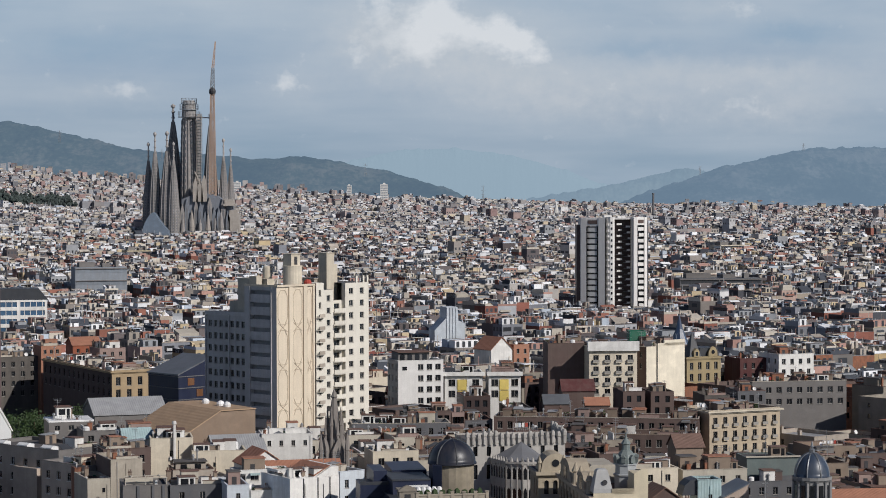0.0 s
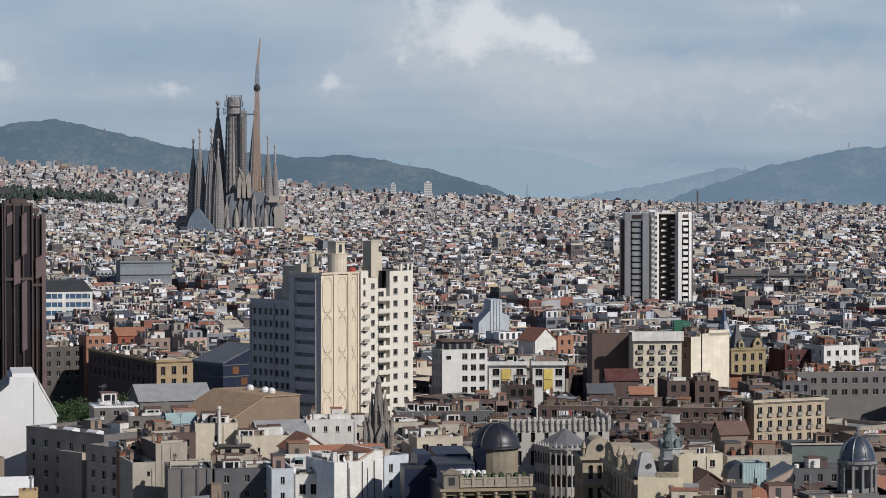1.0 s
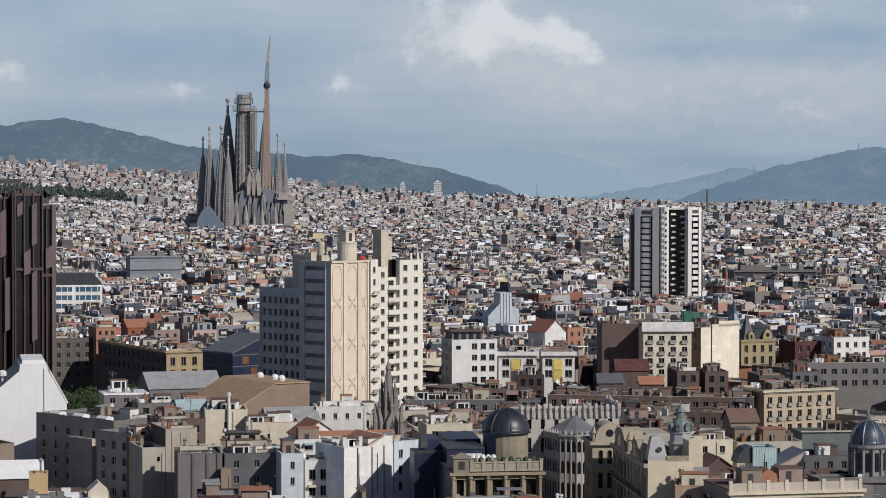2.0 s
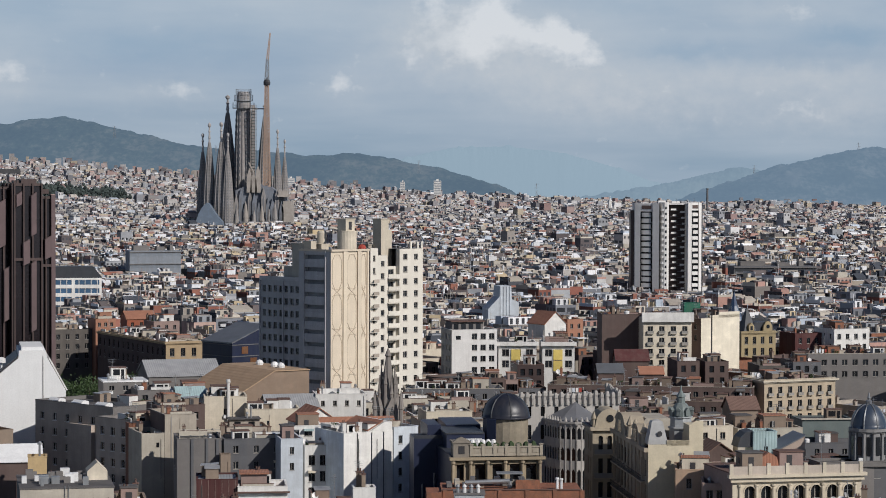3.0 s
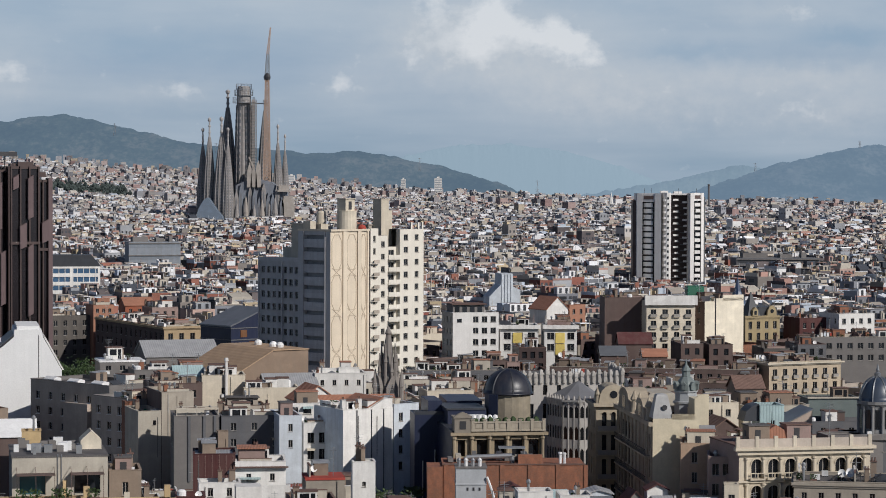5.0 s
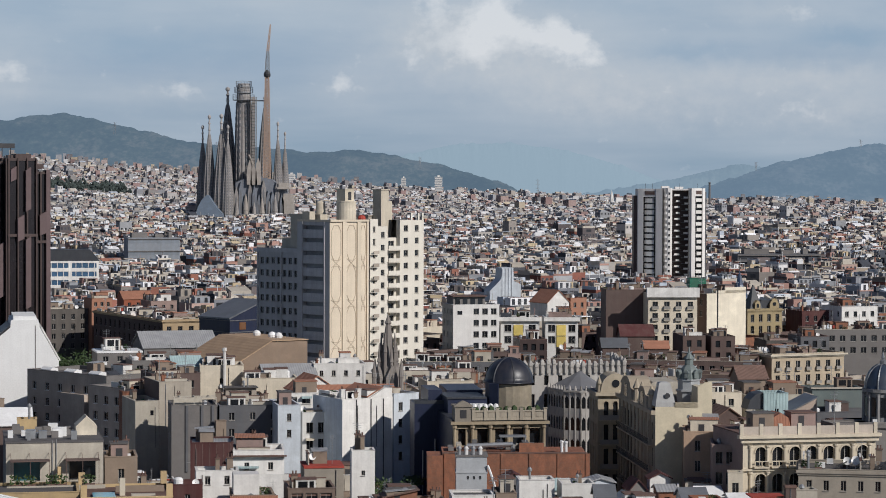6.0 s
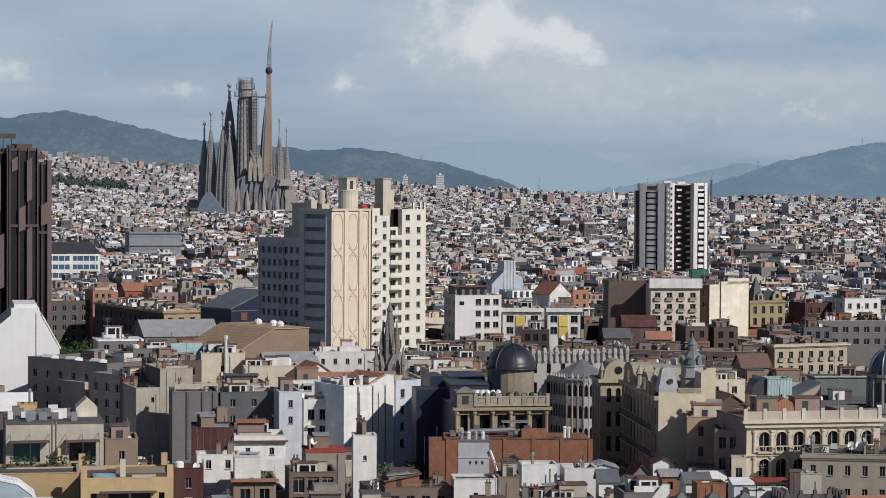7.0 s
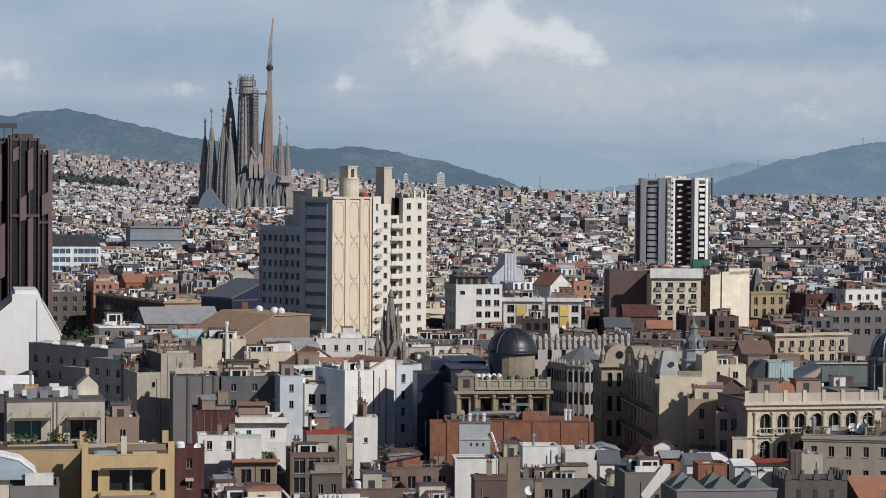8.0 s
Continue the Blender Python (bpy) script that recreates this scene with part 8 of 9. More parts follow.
# ----- second row
H("cream stone block with rows of balcony windows and a deep cornice", 82.3, 584, 25, 21.5, 14, 22.0, mat("warm_cream_stone", (0.58, 0.48, 0.35)), PAVER, (7, 1.25, 2.3, 3.5, 4, 1.8), None, clutter=3, cornice=0.7, balcony=3, rng=random.Random(71), coping=CREAM)
# brown walls on these two long blocks darken them as shaded sides
H("long low dark block with a pale roof edge", 79, 580, 80, 12, 52, 20.4, BROWN, PAVER, None, (20, 1.3, 1.8, 3, 2, 1.2), clutter=6, rng=random.Random(72), coping=PALE)
H("long dark tenement with a brown roof", 75, 551, 80, 11, 42, 19.4, BROWN, PAVER, None, (16, 1.3, 1.8, 3, 2, 1.2), clutter=6, rng=random.Random(73), coping=TAN)
gabled("brown tiled roof house with a cream gable", 61.5, 486, 10, 6.0, 6, 24.0, 26.3, TAN, DARKTILE, along="r")
H("long dark grey tenement with a pale roof edge", -8, 560, 4, 24, 11, 21.6, DARKGREY, GRAVEL, (8, 1.1, 1.6, 3, 1, 1.2), None, clutter=5, rng=random.Random(74), coping=PALE)
H("dull mauve house with roof studios", 14, 545, 6, 14, 11, 19.8, BROWN, GRAVEL, (5, 1.1, 1.5, 3, 1, 1.2), None, clutter=5, rng=random.Random(75))
wa = H("white modern apartment block with square windows", 3.6, 627, 15, 12.8, 11, 31.8, mat("weathered_white_render", (0.74, 0.725, 0.70), spots=0.15, streak=0.25), GRAVEL, (5, 1.5, 1.6, 3.05, 5, 1.0), (3, 0.8, 1.4, 3.05, 4, 1.2), clutter=0, fskip=2, kit=4, rng=random.Random(76), sidewall=CREAM)
add_box(wa, "penthouse", 0.6, 9.4, 2.0, 9.0, 30.9, 33.9, GREY)
add_box(wa, "penthouse_roof", 0.2, 9.8, 1.2, 9.4, 33.9, 34.15, PAVER)
for i in range(4):
    add_box(wa, "penthouse_window", 1.1 + i * 2.1, 2.4 + i * 2.1, 1.94, 2.0, 31.6, 33.4, GLASS)
add_box(wa, "top_window", 1.2, 2.5, -0.04, 0.0, 29.2, 30.2, GLASS)
for i, (x, r, h) in enumerate(((16.4, 10.4, 28.2), (28.4, 8.8, 28.2))):
    ya = H("white apartment block with yellow balcony panels", x, 632, 2, r, 11, h, WHITE, GRAVEL, (3, 1.9, 1.9, 3.05, 2, 1.9), None, clutter=1, rng=random.Random(77 + i), parapet=0.3, group="yellow-panelled blocks")
    add_box(ya, "fascia", -0.5, r + 0.5, -0.9, 0.0, h - 0.9, h + 0.15, WHITE)
    for k in range(2):
        z = h - 1.9 - 1.95 - k * 3.05
        add_box(ya, "panel", 0.4 + r / 3.4, 2.9 + r / 3.4, -0.25, -0.02, z - 0.9, z + 1.9, YELLOW, "yellow balcony panel")
H("flat roof room with a green-painted wall", 69.3, 653, 4, 4.6, 5, 38.0, GREENPAINT, PAVER, clutter=0, kit=1)
H("dark brown blank party wall block", 45.6, 645, 2, 11.0, 14, 35.2, BROWN, GRAVEL, clutter=1, rng=random.Random(80))
wf = H("cream apartment house with a heavy white cornice and corner balconies", 56.4, 637, 4, 13.4, 12, 34.6, CREAM, GRAVEL, (4, 1.5, 2.0, 3.1, 5, 2.2), None, clutter=1, balcony=4, rng=random.Random(81))
add_box(wf, "attic", -0.5, 13.9, -0.9, 0.2, 33.6, 36.2, WHITE)
# the cream block's side is brown, its shade painted in
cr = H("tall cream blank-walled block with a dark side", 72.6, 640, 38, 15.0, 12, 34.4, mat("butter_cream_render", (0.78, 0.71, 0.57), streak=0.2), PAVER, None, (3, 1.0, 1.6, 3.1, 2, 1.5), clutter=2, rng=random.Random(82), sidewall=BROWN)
for x, t in ((3.6, 35.2), (7.0, 36.0)):
    add_box(cr, "stepped_parapet", x, 15.0, 0.0, 0.5, 34.4, t, bpy.data.materials["butter_cream_render"])
part("flue", Shape().rod((4.0, -0.2, 12), (4.0, -0.2, 36), 0.14), IRON, cr)
tu = H("ochre ornate town house with curved gables", 90.6, 692, 24, 12.0, 10, 27.6, mat("olive_ochre_stone", (0.42, 0.335, 0.19), streak=0.5), SLATE, (4, 1.2, 2.2, 3.4, 3, 1.6), (3, 1.2, 2.2, 3.4, 3, 1.6), clutter=0, cornice=0.4, rng=random.Random(83))
x = 9.2
part("gable", Shape().prism([(x - 1.6, 27.6), (x + 1.6, 27.6), (x + 1.5, 29.2), (x + 0.8, 30.3), (x, 30.7), (x - 0.8, 30.3), (x - 1.5, 29.2)], -0.1, 0.6), bpy.data.materials["olive_ochre_stone"], tu)
part("oculus", Shape().lathe([(0.6, 0), (0.6, 0.1)], 10), GLASS, tu, m=pose(x, -0.1, 29.0, 90))
part("turret_roof", Shape().lathe([(3.0, 27.6), (1.6, 31.0), (0.2, 34.6)], 4, 3.4, 2.6, start=math.pi / 4), SLATE, tu)
part("dormer", Shape().prism([(2.5, 27.6), (4.3, 27.6), (4.3, 29.4), (3.4, 30.2), (2.5, 29.4)], -0.2, 1.4).box(3.0, 3.8, -0.26, -0.2, 28.0, 29.2, 1), [bpy.data.materials["olive_ochre_stone"], GLASS], tu)
part("mansard", Shape().prism([(4.6, 27.6), (12.0, 27.6), (11.4, 30.2), (5.2, 30.2)], 1.0, 9.5), SLATE, tu)


def blue_spire():
    claim(92, 756, 0, 9, 9)
    root = thing("blue_spire", "slender pyramid spire of dark blue glazed tiles", "spire", pose(97, 760, 0))
    part("base", Shape().box(-3, 3, -3, 3, 0, 27), BROWN, root)
    part("roof", Shape().lathe([(3.2, 27), (1.2, 32), (0.1, 36.6)], 8), BLUETILE, root)
    part("finial", Shape().rod((0, 0, 36.4), (0, 0, 38.2), 0.12), IRON, root)


blue_spire()
H("grey block with a dark window row", 101, 633, 8, 27, 12, 25.2, GREY, GRAVEL, (9, 1.5, 1.6, 3.2, 2, 1.6), None, clutter=5, rng=random.Random(84), coping=PALE)
H("white house with roof studios", 118, 690, 20, 12, 12, 28.5, WHITE, GRAVEL, (4, 1.2, 1.6, 3.1, 3, 1.4), (3, 1.0, 1.6, 3.1, 2, 1.4), clutter=4, rng=random.Random(85))
H("dark red plastered house", 107, 694, 20, 9, 10, 27.0, OXIDE, PAVER, (3, 1.1, 1.7, 3.1, 2, 1.4), None, clutter=2, rng=random.Random(86))
gabled("white gabled house with a pink neighbour", 33.5, 730, 30, 8, 10, 27.5, 31.2, WHITE, TERRA)
H("salmon pink house beside a white gable", 41, 736, 30, 6, 9, 28.6, ORANGE, PAVER, (2, 1.0, 1.5, 3, 2, 1.4), clutter=1, rng=random.Random(87))


def pale_gable():
    claim(18, 876, 10, 13, 12)
    root = thing("stepped_gable_building", "pale blue-white building with a stepped gable front", "building", pose(18.8, 878, 0, 0, 0, 12))
    part("wall", Shape().prism([(0, 0), (12, 0), (12, 27.0), (9.2, 28.2), (9.0, 33.2), (4.6, 33.2), (4.4, 29.0), (0, 24.5)], 0, 10), BLUEWHITE, root)
    for i in range(4):
        part("pilaster", Shape().box(4.7 + i * 1.2, 5.1 + i * 1.2, -0.25, 0, 16, 33), BLUEWHITE, root)


pale_gable()

gabled("maroon sheet roof over a narrow house", 47.6, 618, 3, 8.6, 7, 24.4, 27.0, BROWN, OXIDE, along="r")
gabled("red tiled shed roof behind a dark house", 52.0, 596, 3, 6.0, 5, 22.6, 24.2, BROWN, TERRA, along="r")
gabled("blue-grey sheet roof with brown walls", 41.5, 600, 3, 6.4, 6, 22.6, 24.6, BROWN, ZINC, along="r")
# a belt of low dark roofs before the taller blocks
_belt = random.Random(207)
x_ = 20.5
while x_ < 100:
    w_ = _belt.uniform(5.0, 9.5)
    for y_, lo_, hi_ in ((606, 22.5, 26.0), (590, 20.6, 24.0), (574, 19.6, 22.4)):
        m_, n_ = _belt.choice(((BROWN, "brown"), (DARKGREY, "dark grey"), (DARKSTONE, "sooty stone"), (DARKSTONE, "sooty stone"), (PINK, "dull pink"), (UMBER, "umber"), (BROWN, "brown")))
        if not is_free(x_, y_, 6, w_ * 0.97, 13) or (x_ > 74 and y_ < 600):
            continue
        H(f"low {n_} tenement under a cluttered dark terrace roof", x_ + _belt.uniform(-1, 1), y_, 6, w_ * 0.97, 13, _belt.uniform(lo_, hi_) - ((1.8 if y_ > 600 else 3.0) if x_ < 42 else 0), m_, _belt.choice((PAVER, GRAVEL, SLATE, TERRA)), (max(2, int(w_ / 2.4)), 1.2, 1.7, 3, 2, 1.1), None,
          clutter=_belt.randint(0, 2), kit=7, joined=True, rng=_belt, coping=_belt.choice((m_, BROWN, PAVER)), attic=0, group="belt of dark tenements")
    x_ += w_
for x_, y_, w_, h_, m_, n_, d_ in ((4.6, 584, 6.4, 21.6, DARKSTONE, "sooty stone", PAVER), (11.2, 583, 5.6, 22.4, BROWN, "brown", GRAVEL), (17.0, 585, 3.2, 21.8, PINK, "dull pink", SLATE)):
    H(f"low {n_} tenement under a cluttered dark terrace roof", x_, y_, 6, w_, 8, h_, m_, d_, (3, 1.2, 1.7, 3, 2, 1.1), None, clutter=1, kit=7, joined=True, rng=_belt, coping=m_, group="belt of dark tenements")
# dark wall colour holds the shade that lies behind the square
H("dark brown shaded tenement behind the square", -132, 772, 25, 17, 10, 22.5, DARKSTONE, GRAVEL, (5, 1.2, 1.8, 3.2, 4, 1.6), (3, 1.2, 1.8, 3.2, 4, 1.6), clutter=3, rng=random.Random(95))

# ----- left middle distance: an open square before the long block
claim(-128, 532, 0, 60, 176)
claim(-150, 690, 0, 62, 78)
# long side coloured brown for its shade; only the lit end is ochre
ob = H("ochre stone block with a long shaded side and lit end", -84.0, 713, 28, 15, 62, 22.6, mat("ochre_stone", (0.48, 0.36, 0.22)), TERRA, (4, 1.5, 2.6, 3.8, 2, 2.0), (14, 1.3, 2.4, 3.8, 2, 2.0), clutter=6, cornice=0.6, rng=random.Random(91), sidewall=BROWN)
H("orange roof house with terraces", -115, 776, 25, 7, 9, 26.0, ORANGE, TERRA, (3, 1.0, 1.4, 3, 1, 1.2), clutter=3, rng=random.Random(92))
gabled("red-brown house under a clay tile roof", -107, 795, 20, 10, 11, 25.0, 27.4, mat("red_brown_render", (0.34, 0.11, 0.06)), TERRA, (3, 1.0, 1.4, 3, 1, 1.2), along="r")
H("terracotta house with roof sheds", -95, 772, 25, 9, 11, 25.4, PINK, TERRA, (3, 1.0, 1.4, 3, 2, 1.2), clutter=4, rng=random.Random(94))


def office_block():
    claim(-166, 958, 8, 30, 20)
    root = thing("office_block", "white office block with blue ribbon windows and a dark mansard roof", "office", pose(-163, 960, 0, 0, 0, 10))
    rows = stack(32.5, 5, 3.5, 2.0, 0.8)
    b = Shape()
    facade(b, 23, 0, 32.5, [(1.0, 10.6), (12.0, 22.0)], rows, front, 0.4)
    facade(b, 14, 0, 32.5, [(1.0, 13.0)], rows, side, 0.4)
    b.face([(23, 0, 0), (23, 14, 0), (23, 14, 32.5), (23, 0, 32.5)])
    part("wall", b, WHITE, root)
    BG = mat("blue_ribbon_glass", (0.07, 0.14, 0.24), rough=0.2, streak=0.0, bump=0.0, spec=0.6)
    for lo, hi in rows:
        part("window", Shape().box(1.0, 10.6, 0.3, 0.35, lo, hi), BG, root)
        part("window", Shape().box(12.0, 22.0, 0.3, 0.35, lo, hi), BG, root)
        for i in range(9):
            part("mullion", Shape().box(1.0 + i * 2.5, 1.25 + i * 2.5, 0.1, 0.3, lo, hi), WHITE, root)
    part("roof", Shape().prism([(-0.4, 32.5), (23.4, 32.5), (19.5, 37.2), (3.0, 37.2)], 0.5, 14), SLATE, root)


office_block()


def dark_glass_block():
    claim(-66, 648, 35, 22, 20)
    root = thing("dark_glass_building", "dark glass building with a slanted grey roof", "building", pose(-57, 640, 0, 0, 0, 42))
    part("wall", Shape().prism([(0, 0), (12, 0), (12, 31.6), (0, 27.0)], 0, 14), NAVY, root)
    part("roof", Shape().prism([(-0.3, 27.0), (12.2, 31.8), (12.2, 32.1), (-0.3, 27.4)], -0.2, 14.2), ZINC, root)
    for k in range(8):
        z = 26.5 - k * 3.2
        part("slab_edge", Shape().box(-0.15, 12.1, -0.15, 0, z, z + 0.25).box(-0.15, 0, 0, 14, z, z + 0.25), DARKGREY, root)
        part("bay_window", Shape().box(3.2 + (k % 2) * 3, 5.4 + (k % 2) * 3, -0.12, 0, z - 2.4, z - 0.4), mat("amber_glass", (0.20, 0.09, 0.04), rough=0.3) if k == 0 else bpy.data.materials["amber_glass"], root)


dark_glass_block()

# ----- larger blocks out in the plain
def ribbon_block(label, x, y, yaw, r, l, h, wall, glass, z0, step=3.4):
    """A long office block with glass ribbons between pale floor edges."""
    claim(x - 2, y - 26, yaw, r + 4, l + 28)
    root = thing("office_block", label, "office", pose(x, y, z0, 0, 0, yaw))
    part("wall", Shape().box(0, r, 0, l, 0, h), wall, root)
    for k in range(int(h / step)):
        z = h - 1.0 - k * step
        part("window_band", Shape().box(0.6, r - 0.6, -0.08, 0, z - 1.9, z), glass, root)
        part("floor_edge", Shape().box(-0.3, r + 0.3, -0.7, 0, z + 0.1, z + 0.5), GREY, root)
    for a, c, d, e, top in ((0.1, 0.4, 0.3, 0.8, 2.6), (0.55, 0.7, 0.3, 0.7, 2.0), (0.8, 0.86, 0.2, 0.5, 3.0)):
        part("roof_plant", Shape().box(r * a, r * c, l * d, l * e, h, h + top), GREY, root)
    return root


ribbon_block("long dark glazed office block with stepped terraces", 166, 1300, 4, 47, 18, 18, DARKGREY, SLATE, 9)
ribbon_block("blue-grey slab block with a blank end", -167, 1250, 16, 28, 16, 28, mat("blue_grey_concrete", (0.29, 0.32, 0.36)), mat("pale_ribbon_glass", (0.24, 0.27, 0.31), rough=0.3), 8, 6.5)
ribbon_block("pale yellow apartment block", -188, 1690, 24, 18, 14, 22, mat("pale_yellow_render", (0.62, 0.53, 0.33)), FARGLASS, 11)
ribbon_block("white flat-roofed hall with glass ribbons", -60, 1480, 30, 30, 16, 17, WHITE, FARGLASS, 8)
ribbon_block("cream slab block with dark ribbons", 250, 1720, 30, 26, 13, 24, CREAM, FARGLASS, 11)

# ---------------------------------------------------------------- the roofscape between the landmarks
COATS = [(WHITE, "white"), (CREAM, "cream"), (PALE, "pale"), (BEIGE, "beige"), (TAN, "tan"), (PINK, "pink"), (GREY, "grey"), (BROWN, "brown"), (STONE, "stone"), (OCHRE, "ochre"), (BRICK, "brick"), (mat("maroon_render", (0.25, 0.075, 0.06)), "maroon")]
DECKS = [(PAVER, "terracotta-paved"), (GRAVEL, "grey gravel"), (SHEET, "grey sheet-metal"), (TERRA, "clay-tiled"), (PLASTIC, "white-coated")]


def near_fill(y0, y1, yaw, cell, heights, seed, far=False, street=9.0):
    rng = random.Random(seed)
    for x, y, r, l in plots(yaw, y0, y1, cell, street, rng, extra=8.0):
        r, l = max(r, 5.0), max(l, 6.0)
        if not is_free(x, y, yaw, r * 0.98, l * 0.98):
            continue
        h = heights(x, y, rng)
        wall, coat = rng.choices(COATS, (3, 4, 4, 4, 10, 8, 12, 22, 16, 1, 8, 5) if y > 440 and x > 6 else (10, 10, 10, 9, 12, 8, 8, 12, 9, 4, 6, 5) if y > 375 else (13, 6, 5, 4, 11, 8, 7, 15, 14, 0.5, 9, 6))[0]
        deck, paving = rng.choices(DECKS, (6, 4, 1, 1, 1.6))[0]
        fw = (max(1, int(r / rng.uniform(2.6, 4.2))), rng.uniform(0.9, 1.3), rng.uniform(1.4, 2.1), 3.1, 2, 1.3) if rng.random() < 0.72 else None
        sw = (max(1, int(l / rng.uniform(3.0, 5.0))), 1.0, rng.uniform(1.3, 1.9), 3.1, 2, 1.4) if rng.random() < 0.6 else None
        house(f"{coat} rendered town house with a {paving} flat roof", x, y, yaw, r * 0.98, l * 0.98, h, wall, deck, fw, sw, clutter=rng.randint(0, 2),
              joined=far or y > 420, rng=rng, group="town houses", parapet=rng.choice([0.5, 0.9, 1.2, 1.6]), coping=rng.choice([wall, wall, PAVER, WHITE] if y < 440 else [wall, wall, PAVER, BROWN]),
              attic=rng.choice([0, 0, 2.6, 2.8, 3.0] if y < 440 else [0, 0, 0, 0, 2.6]), kit=1 if far else int(r * l / 6) if y < 400 else max(3, int(r * l / 14)), balcony=rng.choice([0, 0, 1, 2]) if not far else 0)


def low_roofs(x, y, rng):
    if y < 372:
        return rng.uniform(12.5, 16.2)
    if y < 400:
        return rng.uniform(10, 15)
    if y < 470:
        return rng.uniform(8, 11) if x < -50 else rng.uniform(8, 12) if x < 5 else rng.uniform(10, 16)
    if x > 50 and y < 590:
        return rng.uniform(12, 16.5)
    if y < 520:
        return rng.uniform(15, 21)
    return rng.uniform(17, 22)


def mid_roofs(x, y, rng):
    if x > 62 and y < 610:
        return rng.uniform(11, 15)
    if y < 640:
        return rng.uniform(18.5, 22)
    if y < 740:
        return rng.uniform(19, 24)
    return rng.uniform(20, 27) + (rng.uniform(2, 5) if rng.random() < 0.12 else 0)


near_fill(286, 560, 11, 10.5, low_roofs, 11)
near_fill(560, 690, 38, 15.0, mid_roofs, 12, far=True, street=14.0)
far_city()


# ---------------------------------------------------------------- trees
def tree(label, x, y, z, h, spread_r, seed, leaves=900, m=None):
    """A tapered trunk, a few limbs and a crown of many small leaves in uneven clumps."""
    rng = random.Random(seed)
    root = thing("tree", label, "tree", pose(x, y, z), "trees")
    b = Shape().rod((0, 0, 0), (0.2, 0.1, h * 0.5), 0.32, 7, r2=0.2)
    tips = []
    for i in range(7):
        a = i * 0.9 + rng.random()
        r = spread_r * rng.uniform(0.3, 0.75)
        tip = Vector((r * math.cos(a), r * math.sin(a), h * rng.uniform(0.55, 0.9)))
        b.rod((0.1, 0.05, h * rng.uniform(0.3, 0.5)), tuple(tip), 0.13, 5, r2=0.05)
        tips.append(tip)
    part("trunk", b, BARK, root)
    c = Shape()
    for i in range(leaves):
        t = rng.choice(tips)
        d = Vector((rng.gauss(0, 1), rng.gauss(0, 1), rng.gauss(0, 0.7)))
        p = t + d * spread_r * 0.28
        u = Vector((rng.gauss(0, 1), rng.gauss(0, 1), rng.gauss(0, 1))).normalized() * rng.uniform(0.22, 0.45)
        w = u.orthogonal().normalized() * rng.uniform(0.14, 0.3)
        c.face([tuple(p - u), tuple(p + w), tuple(p + u), tuple(p - w)])
    tagged(part("crown", c, m or LEAF, root), kind="stuff")
    return root


for i, (x, y, h, r) in enumerate(((-96, 604, 20.5, 4.6), (-91, 610, 21.5, 4.8), (-86, 606, 20, 4.4), (-101, 612, 20, 4.6), (-81, 612, 20.5, 4.4), (-106, 600, 19.5, 4.2), (-76, 600, 19.0, 4.0), (-71, 606, 18.5, 3.8), (-98, 640, 19, 4.4), (-110, 650, 20, 4.6), (-88, 652, 19, 4.4), (-100, 566, 18, 4.2), (-93, 572, 18.5, 4.2), (-79, 575, 17.5, 4.0))):
    tree("leafy green street tree in the square", x, y, 0, h, r, 30 + i)
for i, (x, y, h, r) in enumerate(((-9.5, 383, 17.5, 2.6), (-6.5, 386, 16.8, 2.4), (-4.0, 390, 16.5, 2.2))):
    tree("green courtyard tree between brick walls", x, y, 0, h, r, 60 + i, 500)


def far_woods():
    """The belt of trees on the slope, far off."""
    rng = random.Random(8)
    b = Shape()
    for i in range(640):
        y = rng.uniform(2940, 3130)
        x = rng.uniform(-640, -395 - (y - 2950) * 0.2)
        z = ground_z(x, y)
        h = rng.uniform(13, 24)
        for k in range(5):
            p = Vector((x + rng.uniform(-4, 4), y + rng.uniform(-4, 4), z + h * rng.uniform(0.35, 1.0)))
            r = rng.uniform(1.6, 3.4)
            b.lathe([(r * 0.5, p.z - r), (r, p.z - r * 0.1), (r * 0.3, p.z + r)], 4, p.x, p.y, start=rng.random())
    # leaf green is dulled and paled, haze put into the colour
    tagged(part("woods", b, mat("far_leaves", (0.06, 0.078, 0.072), rough=0.8, streak=0.0, vary=0.4, island=True)), "belt of dark green trees on the far slope", "trees", kind="stuff")


far_woods()


def hillside_houses():
    """Pale houses and blocks scattered on the feet of the hills."""
    rng = random.Random(19)
    b = Shape()
    for i in range(520):
        if i % 3:
            x, y = rng.uniform(-980, -150), rng.uniform(4380, 4440)
        else:
            x, y = rng.uniform(560, 1050), rng.uniform(4310, 4420)
        z = ground_z(x, y) - 8
        w, d, h = rng.uniform(4, 10), rng.uniform(5, 9), rng.uniform(14, 20) - (7 if x > 0 else 0) + (y - 4380 if x < 0 else (y - 4310) * 0.6) * 0.35
        b.box(x, x + w, y, y + d, z, z + h, 0, top=1)
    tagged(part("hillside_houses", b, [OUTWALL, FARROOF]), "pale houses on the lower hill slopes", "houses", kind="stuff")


hillside_houses()


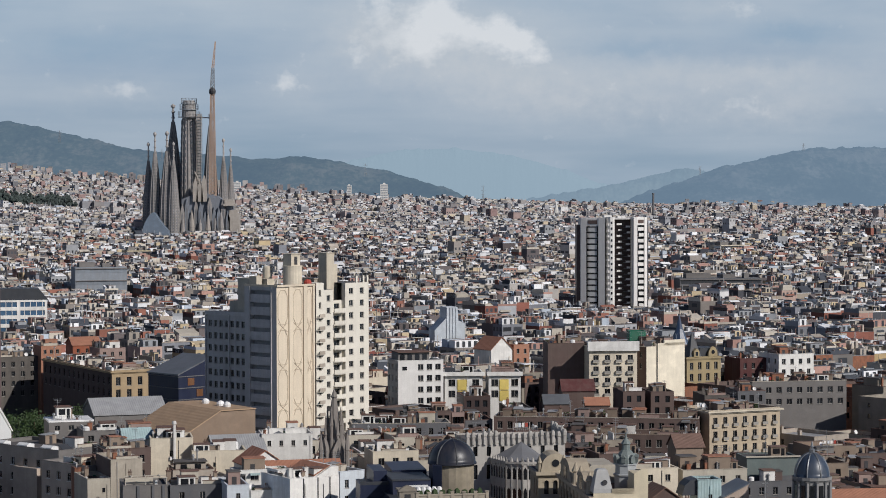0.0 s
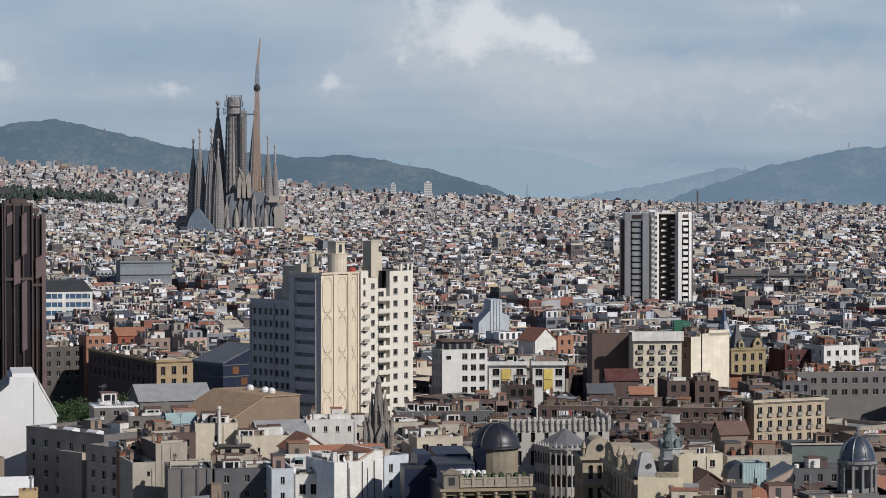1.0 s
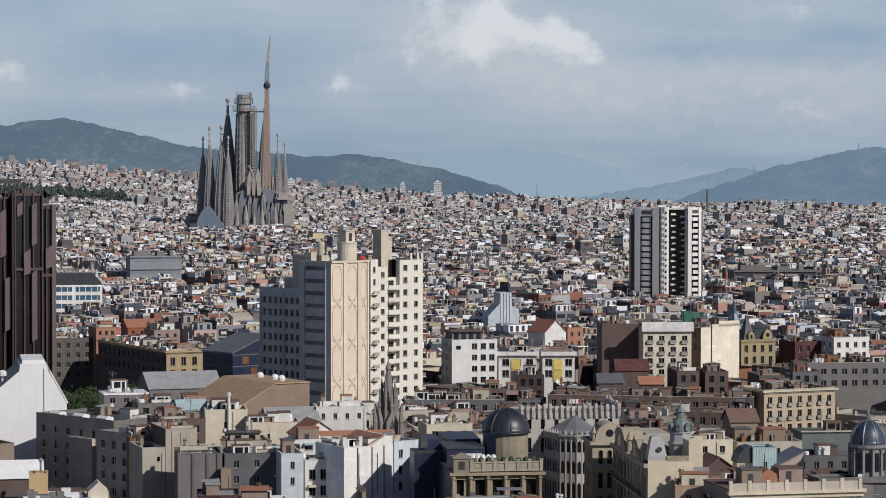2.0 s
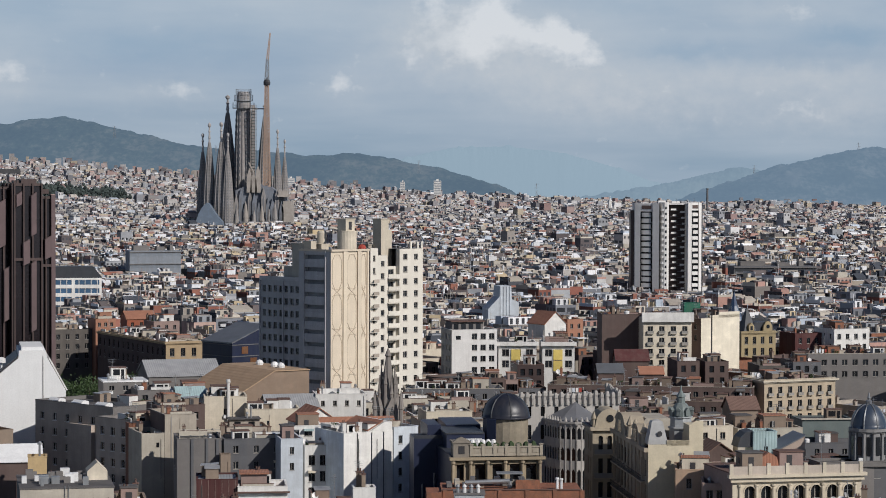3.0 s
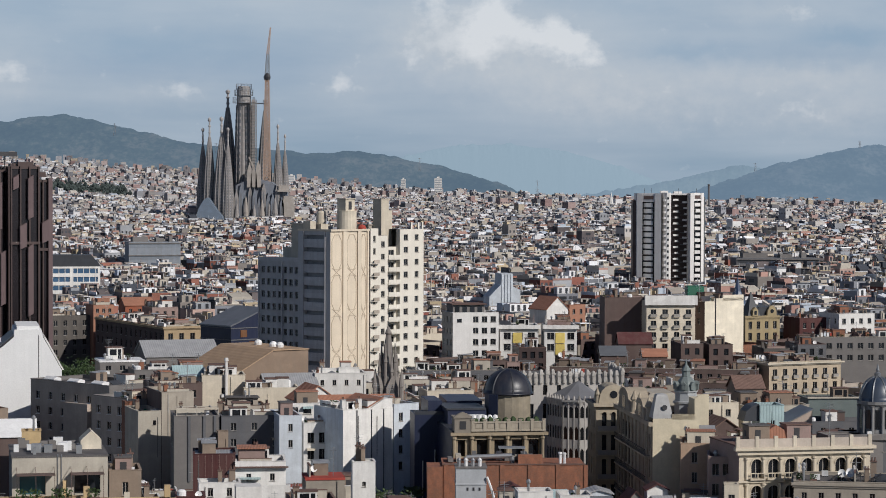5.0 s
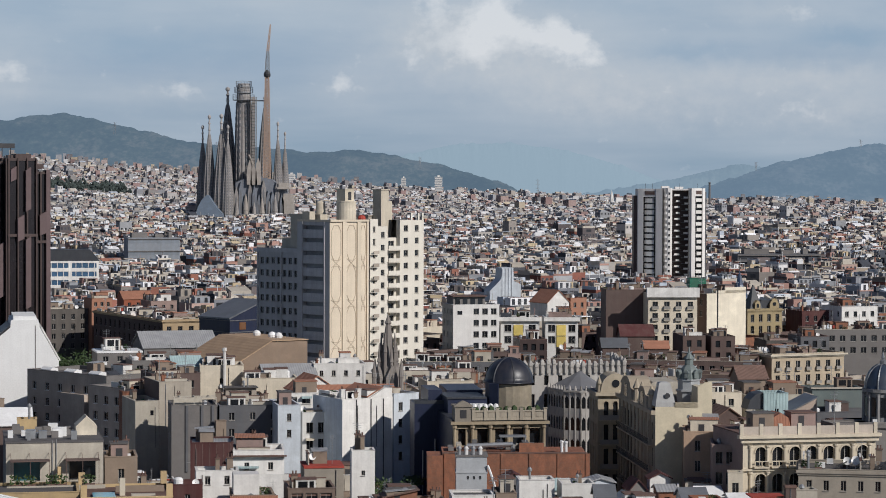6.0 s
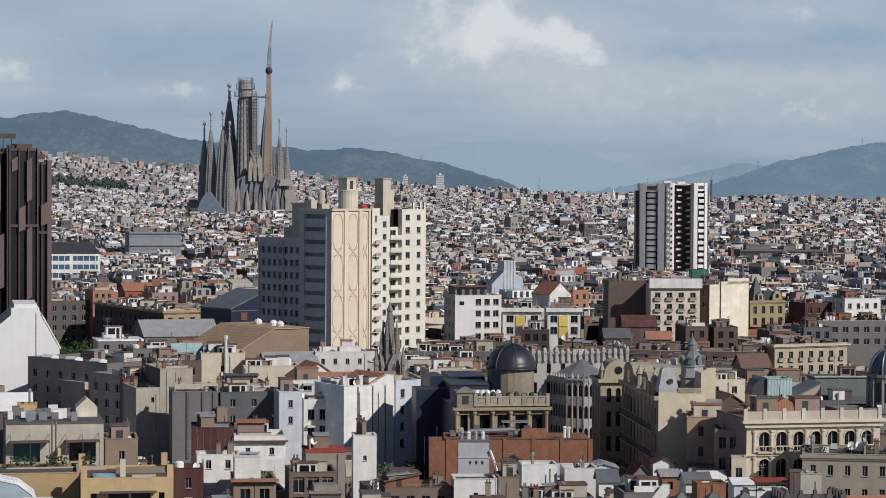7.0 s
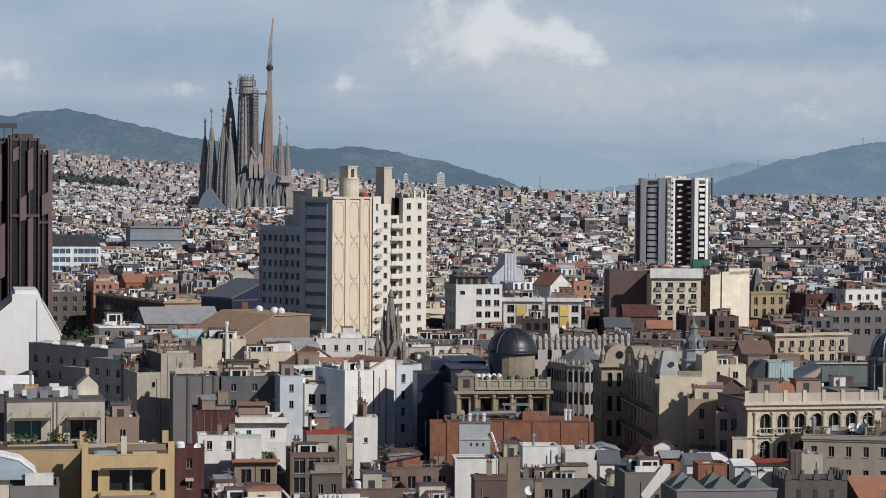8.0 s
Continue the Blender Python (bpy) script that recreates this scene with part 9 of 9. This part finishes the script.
# ---------------------------------------------------------------- marks on the skyline
def far_slab(label, x, y, w, d, h, m, base=None):
    z = ground_z(x, y) - 2 if base is None else base
    root = thing("apartment_slab", label, "tower", pose(x, y, z), "towers on the skyline")
    part("wall", Shape().box(-w / 2, w / 2, 0, d, 0, h - z), m, root)
    b = Shape()
    for k in range(int((h - z) / 3)):
        b.box(-w / 2 + 0.5, w / 2 - 0.5, -0.1, 0, h - z - 2.2 - 3 * k, h - z - 1.0 - 3 * k)
    tagged(part("window_bands", b, mat("far_pale_glass", (0.30, 0.33, 0.37), rough=0.4, streak=0.0) if "far_pale_glass" not in bpy.data.materials else bpy.data.materials["far_pale_glass"], root), kind="stuff")
    part("roof_house", Shape().box(-w / 6, w / 6, d * 0.3, d * 0.7, h - z, h - z + 2.5), m, root)


for x, y, w, h, m in ((-3, 4000, 13, 84, WHITE), (-64, 4050, 8, 82, WHITE), (60, 4100, 12, 58, PALE), (84, 4080, 10, 60, WHITE), (120, 4150, 16, 57, CREAM), (34, 4200, 9, 62, GREY),
                      (360, 4000, 9, 44, GREY), (378, 4000, 9, 45, GREY), (396, 4000, 9, 44, GREY), (590, 4050, 18, 60, BLUEWHITE), (612, 4060, 12, 57, GREY), (634, 4060, 14, 58, BLUEWHITE), (560, 4080, 14, 52, GREY), (690, 4100, 16, 50, GREY),
                      (740, 4150, 20, 49, PALE), (480, 4150, 12, 46, PALE), (520, 4100, 10, 48, GREY), (-300, 4100, 14, 92, PALE), (-260, 4050, 12, 88, WHITE)):
    far_slab("pale concrete apartment slab on the skyline", x, y, w * (0.8 if x > 300 else 1), 12, h - (10 if x > 450 else 4 if x > 300 else 0), m)

stack_ = thing("factory_chimney", "slender dark brick factory chimney", "chimney", pose(301.5, 2600, 20))
part("shaft", Shape().lathe([(1.8, 0), (1.1, 50), (1.4, 50.3), (1.4, 51.5)], 12), DARKGREY, stack_)

ch = thing("white_church", "small white church with a pointed tower", "church", pose(199.5, 2700, 22))
part("nave", Shape().prism([(-8, 0), (8, 0), (8, 22), (0, 28), (-8, 22)], 0, 20), WHITE, ch)
part("spire", Shape().lathe([(2.6, 0), (2.4, 30), (0.2, 40)], 6, 0, 2), WHITE, ch)
for sx in (-5.5, 5.5):
    part("turret", Shape().lathe([(1.6, 0), (1.5, 26), (0.1, 31)], 6, sx, 1), WHITE, ch)


def pylon(x, y, z, h):
    root = thing("pylon", "thin lattice power pylon on the hill", "pylon", pose(x, y, z), "power pylons")
    b = Shape()
    for sx in (-1, 1):
        for sy in (-1, 1):
            b.rod((sx * 2.4, sy * 2.4, 0), (sx * 0.4, sy * 0.4, h), 0.22, 4)
    for k in range(5):
        w = 2.4 - 2.0 * k / 5
        b.rod((-w, -w, h * k / 5), (w * 0.8, -w * 0.8, h * (k + 1) / 5), 0.15, 4)
        b.rod((w, -w, h * k / 5), (-w * 0.8, -w * 0.8, h * (k + 1) / 5), 0.15, 4)
    part("mast", b, STEEL, root)
    for z_ in (0.72, 0.84, 0.96):
        part("crossarm", Shape().rod((-4, 0, h * z_), (4, 0, h * z_), 0.2, 4), STEEL, root)


for x, y, z, h in ((186, 4420, 20, 62), (182, 4300, 22, 40), (-40, 4560, 100, 26), (-640, 4560, 168, 24), (850, 4690, 140, 26), (640, 4700, 96, 24), (-440, 4560, 132, 22)):
    pylon(x, y, z, h)
